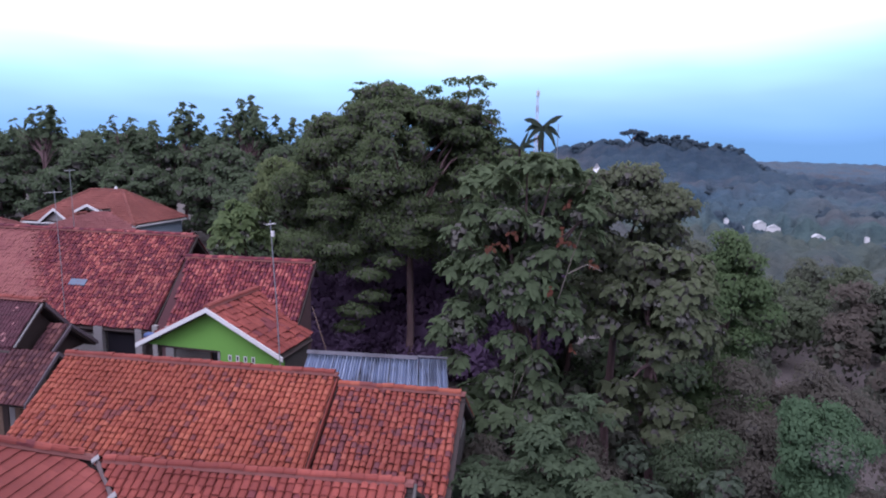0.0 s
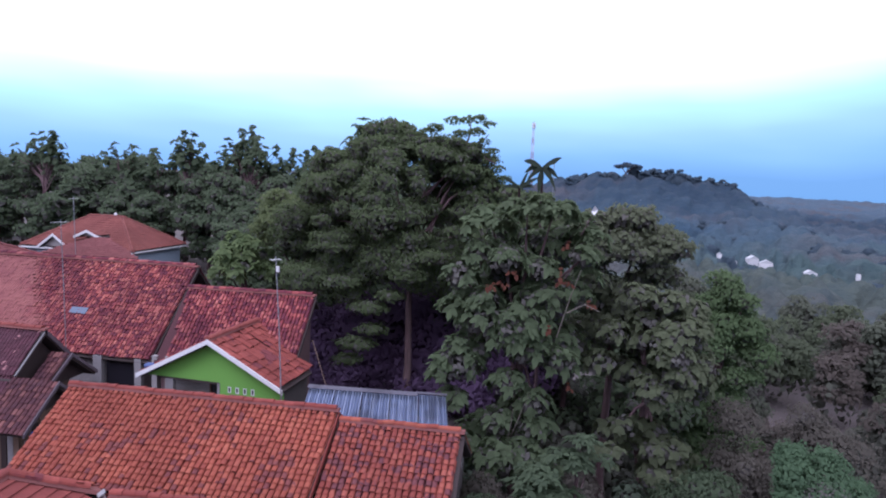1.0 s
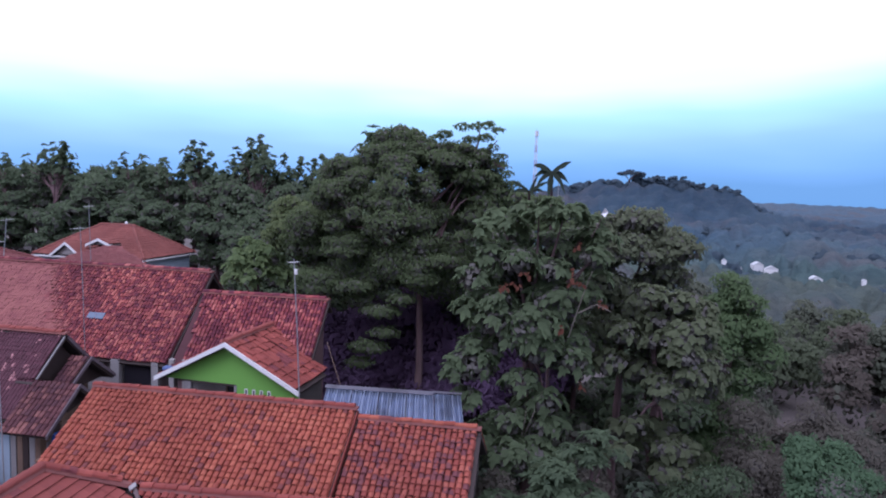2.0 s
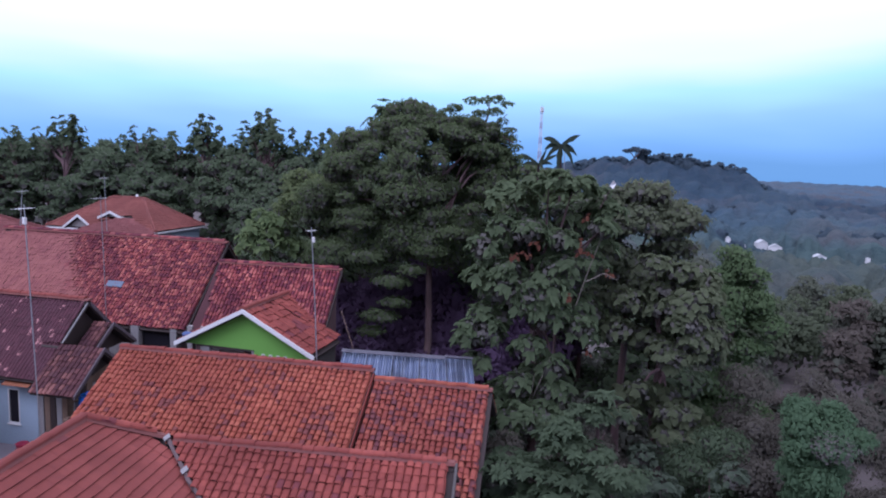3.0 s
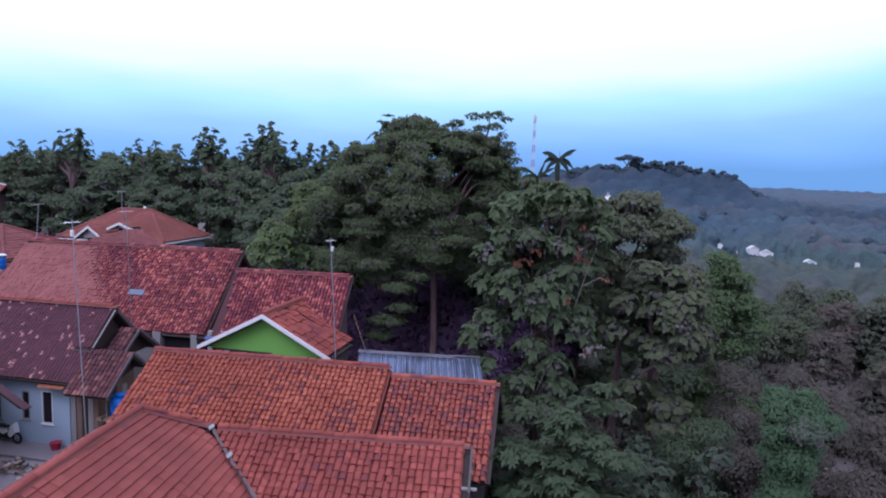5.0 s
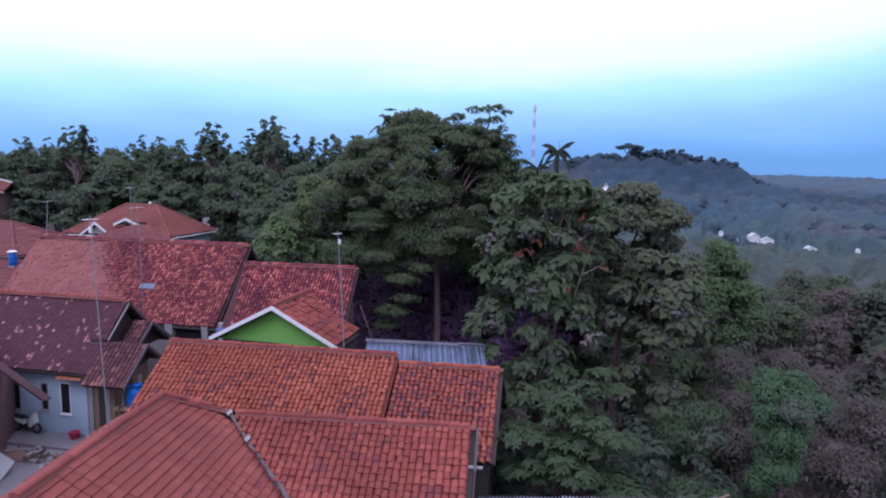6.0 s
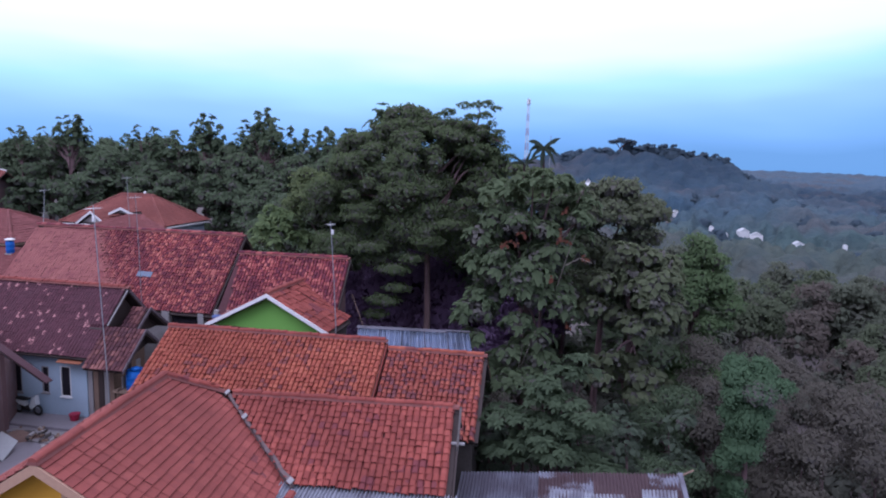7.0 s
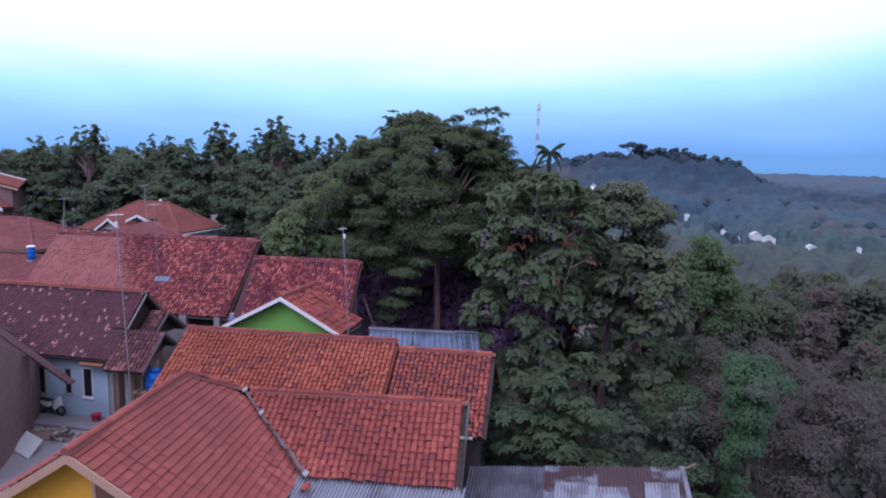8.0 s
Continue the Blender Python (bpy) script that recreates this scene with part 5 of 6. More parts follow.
def whorls_on(clumps, per, count, length, width, rng, up=0.5, droop=0.5, blend=0.6, low=-0.35):
    """Whorls over the skin of clumps, their axes outward and upward."""
    tips, axes, soft = [], [], []
    heart, reach = crown_heart(clumps)
    for x, y, z, rx, ry, rz in clumps:
        n = max(3, int(per * (rx * ry + rx * rz + ry * rz) / 3))
        way = unit(rng.normal(size=(n, 3)))
        way[:, 2] = np.where(way[:, 2] < low, -way[:, 2], way[:, 2])
        tips.append(np.array([x, y, z]) + way * rng.uniform(0.55, 1.0, (n, 1)) * np.array([rx, ry, rz]))
        axes.append(way + np.array([0, 0, up]) + rng.normal(0, 0.2, (n, 3)))
        soft.append(unit(way * 0.55 + unit((tips[-1] - heart) / reach) * 0.45 + np.array([0, 0, 0.5])))
    return whorls(np.concatenate(tips), np.concatenate(axes), np.concatenate(soft), count, length, width, rng, droop=droop, blend=blend)


def crown_form(level):
    """A unit ball without its underside: vertices and triangles."""
    bm = bmesh.new()
    bmesh.ops.create_icosphere(bm, subdivisions=level, radius=1.0)
    bmesh.ops.delete(bm, geom=[v for v in bm.verts if v.co.z < -0.6], context="VERTS")
    bm.verts.index_update()
    v = np.array([q.co[:] for q in bm.verts])
    f = np.array([[q.index for q in face.verts] for face in bm.faces])
    bm.free()
    return v, f


FORM = crown_form(2)


def masses(clumps, rng, size=0.72, rough=0.16, lift=0.5):
    """The dense inside of leaf clumps: lumpy forms without their undersides."""
    v0, f0 = FORM
    c = np.array(clumps)
    lump = 1 + rough * rng.normal(size=(len(c), len(v0), 1)).clip(-1.6, 1.6)
    v = (c[:, None, :3] + v0[None] * lump * c[:, None, 3:] * size).reshape(-1, 3)
    f = (f0[None] + (np.arange(len(c)) * len(v0))[:, None, None]).reshape(-1, 3)
    n = np.broadcast_to(v0[None] + np.array([0, 0, lift]), (len(c), len(v0), 3)).reshape(-1, 3)
    return v, f, n / np.linalg.norm(n, axis=1, keepdims=True)


def quick(name, verts, faces, material, parent, label="", kind="", normals=None):
    """A large triangle mesh, linked fast."""
    root = np.array(at_root(parent)) if parent is not None else np.zeros(3)
    data = bpy.data.meshes.new(name)
    data.vertices.add(len(verts))
    data.vertices.foreach_set("co", (np.asarray(verts) - root).astype(np.float32).ravel())
    data.loops.add(len(faces) * 3)
    data.loops.foreach_set("vertex_index", np.asarray(faces, np.int32).ravel())
    data.polygons.add(len(faces))
    data.polygons.foreach_set("loop_start", np.arange(0, 3 * len(faces), 3, dtype=np.int32))
    data.materials.append(material)
    data.update(calc_edges=True)
    if normals is not None:
        way = data.attributes.new("custom_normal", "FLOAT_VECTOR", "POINT")
        way.data.foreach_set("vector", np.asarray(normals, np.float32).ravel())
    ob = new(name, data)
    ob.parent = parent
    return tagged(ob, label, kind=kind)


def clumps_in(centre, radii, count, size, rng, flat=0.75, shell=0.55):
    """Clump places in an egg-shaped crown, most of them near its skin."""
    out = []
    while len(out) < count:
        way = rng.normal(size=3)
        way /= np.linalg.norm(way)
        if way[2] < -0.55:
            continue
        k = rng.uniform(shell, 1.0)
        p = np.array(centre) + way * k * np.array(radii)
        s = size * rng.uniform(0.7, 1.3)
        out.append((*p, s, s, s * flat))
    return out


def tree(name, label, base, fork, clumps, leaves, material, seed, trunk_r=0.25, bark=TRUNK, limbs=7, category="tree", group="", inner=0.5, twig=0.62):
    """A trunk, limbs to some of the clumps, the twigs inside them, and the leaves that `leaves` makes of the clumps."""
    rng = np.random.default_rng(seed)
    ob = thing(name, base, label, category, group)
    b, f = Vector(base), Vector(fork)
    bend = Vector((rng.normal(0, 0.15), rng.normal(0, 0.15), 0))
    trunk = part("trunk", tube([b - UP * 0.3, b.lerp(f, 0.3) + bend, b.lerp(f, 0.7) - bend * 0.6, f], [trunk_r * 1.35, trunk_r, trunk_r * 0.85, trunk_r * 0.7], 9), bark, ob, smooth=True)
    picks = [k for k in rng.permutation(len(clumps)) if clumps[k][2] > b.z + 0.7 * (f.z - b.z)][:limbs]
    for k in picks:
        c = Vector(clumps[k][:3])
        start = b.lerp(f, rng.uniform(0.75, 1.0))
        mid = start.lerp(c, 0.5) + Vector((0, 0, 0.12 * (c - start).length))
        part("limb", tube([start, mid, c], [trunk_r * 0.5, trunk_r * 0.32, trunk_r * 0.12], 6), bark, trunk, smooth=True)
    v, fc, nm = leaves(clumps, rng)
    if inner:
        core = [(x, y, z, rx * inner, ry * inner, rz * inner) for x, y, z, rx, ry, rz in clumps if rx > 0.55] or [clumps[0]]
        mv, mf, mn = fine_leaves(core, inner * twig * float(np.mean([c[3] for c in clumps])), 1.0, rng, aspect=0.8, blend=0.8, below=0.2)
        quick("inner_growth", mv, mf, INNER_TWIGS, ob, "dense twigs and old leaves inside the crown, coloured pale to lift the shade", "stuff", mn)
    quick("crown", v, fc, material, ob, normals=nm)
    return ob


def fine(leaf, cover, **more):
    return lambda clumps, rng: fine_leaves(clumps, leaf, cover, rng, **more)


def broad(per, count, length, width, **more):
    return lambda clumps, rng: whorls_on(clumps, per, count, length, width, rng, **more)


R = np.random.default_rng(77)
# the great layered tree in the middle: flat tiers, darker below, with an airy bough to one side
layers = []
for k in range(150):
    z = R.uniform(7.8, 16.2)
    level = (z - 7.8) / 8.4
    reach = 6.4 * math.sqrt(max(0.05, 1 - (max(0.0, level - 0.2) / 0.9) ** 2))
    turn = R.uniform(0, 6.283)
    out = reach * math.sqrt(R.uniform(0.2, 1.0))
    s = R.uniform(0.6, 1.5) * (1.05 - 0.25 * level)
    layers.append((-7.6 + out * math.cos(turn), 35.4 + 0.75 * out * math.sin(turn), z, s, s * 0.9, s * R.uniform(0.4, 0.85)))
layers += clumps_in((-7.6, 35.6, 16.1), (1.9, 1.7, 1.4), 22, 0.75, R, 0.65)
layers += clumps_in((-4.2, 34.8, 15.3), (2.2, 1.6, 1.6), 26, 0.75, R, 0.5)
for x, z, s in ((-3.9, 17.5, 0.5), (-3.2, 17.6, 0.42), (-2.5, 17.65, 0.45), (-1.95, 17.35, 0.38), (-2.6, 16.9, 0.5), (-3.4, 16.8, 0.5), (-2.1, 16.4, 0.35), (-1.7, 15.9, 0.42), (-2.9, 15.9, 0.5), (-1.3, 14.95, 0.42), (-1.9, 14.7, 0.5), (-0.9, 14.4, 0.4), (-0.3, 13.9, 0.45), (-4.9, 17.1, 0.5), (-5.4, 16.9, 0.5)):
    layers.append((x, 34.4 + R.normal(0, 0.3), z, s, s, s * 0.5))
layers += clumps_in((-3.0, 35.2, 12.6), (1.9, 1.6, 2.6), 22, 0.85, R, 0.6) + clumps_in((-1.0, 34.6, 11.2), (1.5, 1.4, 2.2), 12, 0.8, R, 0.6)
layers += [(-9.2, 31.5, 8.6, 1.3, 1.1, 0.4), (-7.4, 31.0, 7.4, 1.1, 1.0, 0.35), (-5.4, 31.2, 9.2, 1.2, 1.1, 0.4), (-8.0, 30.8, 5.5, 1.1, 0.9, 0.35), (-7.2, 30.9, 6.3, 0.8, 0.8, 0.3), (-8.5, 30.9, 4.6, 0.8, 0.8, 0.25), (-4.2, 31.2, 10.2, 1.2, 1.0, 0.4), (-9.8, 31.8, 10.4, 1.3, 1.0, 0.4), (-6.3, 31.0, 8.1, 0.8, 0.8, 0.3)]
great = tree("tree", "tall broad tree with layered dark green crown", (-5.7, 32.6, 1.3), (-5.8, 33.5, 10.5), layers, fine(0.185, 0.7, up=0.3, blend=0.93, whole=0.6), LEAF_BIG, 1, 0.2, limbs=16, inner=0.75, twig=0.34)
for a, b, c in (((-5.6, 34.2, 13.0), (-3.4, 34.6, 15.4), (-1.9, 34.4, 16.8)), ((-3.4, 34.6, 15.4), (-3.0, 34.4, 16.6), (-2.9, 34.4, 17.5)), ((-3.4, 34.6, 15.2), (-2.2, 34.4, 15.6), (-1.4, 34.4, 15.2))):
    part("bough", tube([a, b, c], [0.1, 0.06, 0.02], 6), TRUNK, great)
# the teak top that shows beside its crown
side_teak = [(-10.6, 38.0, 17.0, 0.42, 0.4, 0.55), (-10.1, 38.0, 17.5, 0.35, 0.35, 0.5), (-9.6, 38.1, 17.0, 0.42, 0.4, 0.5), (-10.9, 38.2, 16.3, 0.5, 0.5, 0.5), (-9.9, 38.0, 16.2, 0.55, 0.5, 0.6), (-12.3, 38.4, 15.7, 0.45, 0.4, 0.5), (-11.6, 38.3, 15.6, 0.4, 0.4, 0.5), (-12.9, 38.4, 15.2, 0.5, 0.5, 0.4), (-11.0, 38.4, 15.1, 0.8, 0.7, 0.6), (-12.1, 38.6, 14.5, 0.9, 0.8, 0.6), (-13.4, 38.4, 14.2, 0.8, 0.8, 0.6), (-10.0, 38.4, 14.6, 0.9, 0.8, 0.7)]
tree("teak_tree", "slender teak with open top beside the great tree", (-11.4, 38.4, 1.6), (-11.2, 38.3, 13.5), side_teak, broad(26, 6, 0.5, 0.3), LEAF_FOREST, 8, 0.14, limbs=8, inner=0.3)
# the breadfruit tree with large leaves
bread = clumps_in((0.5, 23.6, 8.8), (2.3, 2.0, 4.1), 38, 0.85, R, 0.7)
bread += clumps_in((0.9, 23.4, 4.0), (2.3, 1.8, 2.2), 12, 0.8, R, 0.8)
bread += clumps_in((2.5, 24.2, 11.5), (1.2, 1.2, 1.5), 12, 0.55, R, 0.8)
bread += [(-0.6, 23.3, 12.9, 0.5, 0.5, 0.4), (0.3, 23.4, 13.2, 0.5, 0.5, 0.4), (1.3, 23.5, 13.3, 0.5, 0.5, 0.4), (2.2, 23.8, 13.1, 0.55, 0.5, 0.45), (2.9, 24.2, 12.7, 0.5, 0.5, 0.45), (0.0, 22.7, 12.6, 0.5, 0.5, 0.5), (-1.0, 22.8, 12.4, 0.5, 0.5, 0.5), (0.9, 22.9, 13.0, 0.45, 0.45, 0.4), (1.8, 23.2, 12.9, 0.5, 0.5, 0.4), (-1.5, 22.6, 10.6, 0.6, 0.5, 0.5), (-1.7, 22.6, 9.4, 0.5, 0.5, 0.5), (-1.9, 22.6, 6.9, 0.6, 0.6, 0.7), (-1.6, 22.7, 5.8, 0.6, 0.6, 0.6), (0.5, 22.5, 6.7, 0.7, 0.6, 0.6), (1.5, 22.5, 6.0, 0.7, 0.6, 0.6), (0.2, 22.4, 5.2, 0.7, 0.6, 0.6), (1.0, 22.4, 4.3, 0.7, 0.6, 0.6), (2.4, 22.6, 7.6, 0.7, 0.6, 0.6), (1.5, 22.3, 8.2, 0.6, 0.5, 0.5)]
tree("breadfruit_tree", "breadfruit tree with large dark leaves, some withered", (0.7, 23.8, -0.2), (0.9, 24.0, 8.5), bread, broad(60, 7, 0.34, 0.21, droop=0.45, blend=0.95), LEAF_BREAD, 2, 0.2, limbs=14, inner=0.78, twig=0.36)
# the grey-green tree beside it
grey = clumps_in((6.3, 24.4, 7.6), (1.5, 1.7, 2.6), 26, 0.75, R, 0.6)
grey += clumps_in((5.4, 24.2, 3.9), (1.9, 1.6, 1.7), 16, 0.8, R, 0.6)
grey += [(5.2, 23.9, 10.2, 0.7, 0.7, 0.4), (6.3, 24.0, 9.9, 0.8, 0.7, 0.45), (7.2, 24.0, 9.0, 0.7, 0.7, 0.5), (7.5, 24.1, 7.8, 0.55, 0.6, 0.6), (7.5, 24.2, 6.6, 0.6, 0.6, 0.7), (4.3, 24.0, 8.6, 0.7, 0.6, 0.5), (3.9, 24.0, 7.4, 0.7, 0.6, 0.5)]
tree("tree", "tree with dusty grey-green leaf clusters", (5.8, 25.0, -1.6), (5.9, 25.0, 6.2), grey, broad(95, 6, 0.25, 0.21, droop=0.5, blend=0.94), LEAF_GREY, 3, 0.18, limbs=9, inner=0.78, twig=0.36)
tops = [(3.0, 26.6, 12.3, 0.7, 0.6, 0.5), (3.7, 26.6, 12.6, 0.7, 0.6, 0.5), (4.6, 26.8, 12.9, 0.8, 0.7, 0.5), (5.5, 26.8, 12.8, 0.7, 0.7, 0.5), (3.3, 26.4, 11.2, 0.9, 0.7, 0.7), (6.3, 26.9, 12.0, 0.7, 0.7, 0.5)]
tops += clumps_in((4.5, 27.3, 10.9), (2.6, 1.8, 2.3), 34, 0.75, R, 0.6) + clumps_in((5.0, 26.8, 7.8), (2.6, 1.3, 2.6), 26, 0.85, R, 0.7)
tree("tree", "dull olive tree behind the breadfruit tree", (4.6, 27.6, -1.5), (4.6, 27.6, 9.0), tops, fine(0.24, 0.75, aspect=0.75, blend=0.92, whole=0.6), LEAF_OLIVE, 4, 0.18, inner=0.75, twig=0.4)
backing = clumps_in((0.6, 30.2, 12.2), (2.3, 1.5, 1.7), 26, 0.7, R, 0.6) + clumps_in((0.4, 30.4, 8.6), (2.0, 1.4, 2.4), 14, 0.9, R, 0.7)
tree("tree", "dark tree behind the breadfruit tree", (0.6, 30.6, -0.6), (0.6, 30.4, 9.5), backing, fine(0.24, 0.7), LEAF_BIG, 9, 0.16, inner=0.7, twig=0.4)
# the lighter tree at the great tree's shoulder
shoulder = clumps_in((-14.4, 37.6, 10.7), (2.9, 2.2, 2.4), 40, 0.85, R, 0.55)
tree("tree", "lighter green tree at the shoulder of the great tree", (-14.4, 38.2, 0.8), (-14.4, 38.2, 8.5), shoulder, fine(0.26, 0.85, aspect=0.75), LEAF_YOUNG, 7, 0.18)
# the bright green tree
bright = clumps_in((10.9, 33.8, 6.3), (2.0, 1.8, 3.6), 44, 0.75, R, 0.7) + clumps_in((10.6, 33.6, 1.4), (1.8, 1.5, 2.6), 22, 0.85, R, 0.8, 0.3)
tree("tree", "bright green leafy tree", (10.5, 33.8, -3.0), (10.5, 33.8, 5.0), bright, fine(0.22, 0.85), LEAF_BRIGHT, 5, 0.16)
# the pale teak behind the red roof
teak = clumps_in((-16.3, 35.0, 8.7), (1.9, 1.6, 1.6), 30, 0.55, R, 0.7)
teak += [(-17.2, 34.8, 10.3, 0.45, 0.4, 0.5), (-16.6, 34.8, 10.0, 0.4, 0.4, 0.4)]
tree("teak_tree", "young teak with pale green leaves behind the roofs", (-16.4, 35.4, 1.6), (-16.5, 35.2, 7.5), teak, broad(40, 6, 0.4, 0.26), LEAF_TEAK, 6, 0.14)

old_rng = np.random.default_rng(3)
spots = np.concatenate([np.array((x, y, z)) + old_rng.normal(0, s, (k, 3)) for x, y, z, s, k in ((-0.05, 21.25, 10.6, 0.12, 5), (2.25, 21.6, 10.75, 0.2, 5), (0.6, 21.3, 10.9, 0.12, 2), (2.6, 22.0, 12.0, 0.1, 2), (1.9, 21.6, 9.0, 0.1, 2), (3.4, 22.0, 9.9, 0.15, 3), (3.0, 22.1, 6.9, 0.12, 2))])
v, fc, nm = whorls(spots, np.array([(0.1, -1.0, 0.3)] * len(spots)), np.array([(0.1, -0.8, 0.5)] * len(spots)), 2, 0.2, 0.15, old_rng)
quick("withered_leaves", v, fc, LEAF_OLD, bpy.data.objects["breadfruit_tree"], "rust-coloured withered leaves", normals=nm)
for a, b, c in (((2.2, 22.4, 8.6), (2.6, 21.9, 10.2), (2.9, 21.7, 11.2)), ((2.5, 22.0, 9.6), (3.1, 21.7, 10.0), (3.6, 21.6, 9.8)), ((0.7, 22.4, 4.6), (1.0, 21.8, 5.6), (1.35, 21.6, 6.7)), ((0.6, 22.3, 4.4), (0.75, 21.9, 5.4), (0.8, 21.7, 6.0))):
    part("bare_twig", tube([a, b, c], [0.022, 0.016, 0.008], 6), TRUNK_PALE, bpy.data.objects["breadfruit_tree"], "pale bare twig")
scrap = thing("plastic_scrap", (3.3, 22.9, 13.25), "pale plastic scrap caught on a twig", "litter")
part("sheet", ([Vector((3.18, 22.9, 13.2)), Vector((3.3, 22.85, 13.42)), Vector((3.42, 22.9, 13.27)), Vector((3.3, 22.8, 13.08)), Vector((3.3, 22.95, 13.24))], [[0, 4, 1], [1, 4, 2], [2, 4, 3], [3, 4, 0]]), WHITE_PAINT, scrap)
part("twig", tube([(2.9, 23.4, 12.3), (3.3, 22.92, 13.24)], [0.02, 0.008], 5), TRUNK, scrap)


def palm(place, top, fronds, length, width, label, seed, thick=0.07):
    """A bare stem with a head of broad blades that rise, arch over and hang."""
    ob = thing("palm_tree", place, label, "palm")
    rng = np.random.default_rng(seed)
    b, t = Vector(place), Vector(top)
    part("trunk", tube([b, b.lerp(t, 0.5) + Vector((0.1, 0, 0)), t], [thick * 1.3, thick, thick * 0.8], 8), TRUNK, ob, smooth=True)
    for turn, rise, fall in fronds:
        out = Vector((math.cos(turn), math.sin(turn), 0))
        side = Vector((-out.y, out.x, 0))
        pts, n = [], 9
        for k in range(n):
            s = k / (n - 1)
            pts.append(t + out * length * s * (1 - 0.18 * fall * s) + UP * length * (rise * s - fall * s * s))
        verts, faces = [], []
        for k, p in enumerate(pts):
            s = k / (n - 1)
            w = width * (0.14 + 0.86 * math.sin(math.pi * min(1.0, s * 0.9 + 0.12)) ** 0.8) * rng.uniform(0.8, 1.1) if k < n - 1 else 0.01
            sag = UP * w * 1.5
            verts += [p + side * w * 0.8 - sag, p, p - side * w * 0.8 - sag]
        for k in range(n - 1):
            q = 3 * k
            faces += [[q, q + 1, q + 4, q + 3], [q + 1, q + 2, q + 5, q + 4]]
        frond = part("frond", (verts, faces), LEAF_PALM, ob)
        part("midrib", tube(pts[:7], [0.02, 0.018, 0.016, 0.014, 0.012, 0.01, 0.008], 5), LEAF_PALM, frond)
    return ob


palm((1.5, 27.0, -0.5), (1.25, 26.9, 14.85), ((0.1, 1.15, 0.65), (3.2, 1.1, 0.8), (0.3, 0.45, 0.95), (2.9, 0.7, 0.95), (3.5, 0.1, 1.0), (-0.5, 0.1, 1.2), (4.6, -0.1, 1.1)), 0.92, 0.16, "slender palm with a small dark head over the trees", 21)
palm((0.3, 28.5, -0.5), (0.25, 28.2, 14.0), ((0.2, 0.9, 0.4), (2.9, 0.9, 0.4), (1.2, 1.1, 0.3), (0.7, 0.6, 0.6), (3.5, 0.5, 0.6), (5.0, 0.6, 0.8)), 0.95, 0.1, "lower slender palm beside it", 22)

# the layered shrub-trees at the edge of the village and the thicket below
for n, (x, y, z, r) in enumerate(((2.9, 16.6, 6.5, 0.7), (1.8, 16.5, 6.1, 0.75), (2.4, 16.0, 5.5, 1.2), (1.2, 16.2, 4.9, 1.1), (3.2, 16.0, 4.7, 0.9), (2.1, 15.4, 4.2, 1.2), (0.8, 15.6, 3.9, 1.0), (3.4, 15.2, 3.8, 0.8))):
    sprays = [(x + R.normal(0, r * 0.45), y + R.normal(0, r * 0.35), z + R.normal(0, 0.2), r * 0.7, r * 0.6, 0.16) for _ in range(6)]
    tree("cassava_shrub", "tall shrub with tiers of star-shaped leaves", (x, y, ground_at(x, y)), (x, y, z - 0.3), sprays, broad(150, 8, 0.24, 0.09, up=1.6, droop=0.4, blend=0.88, low=-0.1), LEAF_SHRUB, 30 + n, 0.05, limbs=4, category="shrub", group="shrubs by the sheds", inner=0)
low = clumps_in((8.9, 16.3, 6.6), (0.95, 0.9, 0.95), 20, 0.42, R, 0.8) + clumps_in((8.65, 16.3, 4.6), (0.62, 0.6, 1.9), 34, 0.42, R, 0.9, 0.2) + clumps_in((8.5, 16.3, 2.0), (0.5, 0.5, 1.6), 16, 0.4, R, 0.9, 0.2) + clumps_in((8.75, 16.25, 5.7), (0.6, 0.6, 0.5), 14, 0.42, R, 0.9, 0.5)
tree("tree", "rounded creeper-covered green tree", (8.7, 16.4, -2.0), (8.8, 16.3, 5.0), low, fine(0.1, 0.9, droop=0.6, blend=0.92), LEAF_DOME, 40, 0.12, limbs=5, inner=0.3)


def bush(x, y, top, r, material, seed, leaves, label, inner=0.36):
    base = ground_at(x, y)
    k = max(6, int(5 * r * r + 4))
    height = max(1.0, top - base)
    cl = clumps_in((x, y, base + height * 0.55), (r, r, height * 0.45), k, 0.42 * r + 0.25, R, 0.8)
    return tree("shrub", label, (x, y, base), (x, y, base + height * 0.5), cl, leaves, material, seed, 0.06, limbs=4, category="shrub", group="shrubs on the slope", inner=inner)


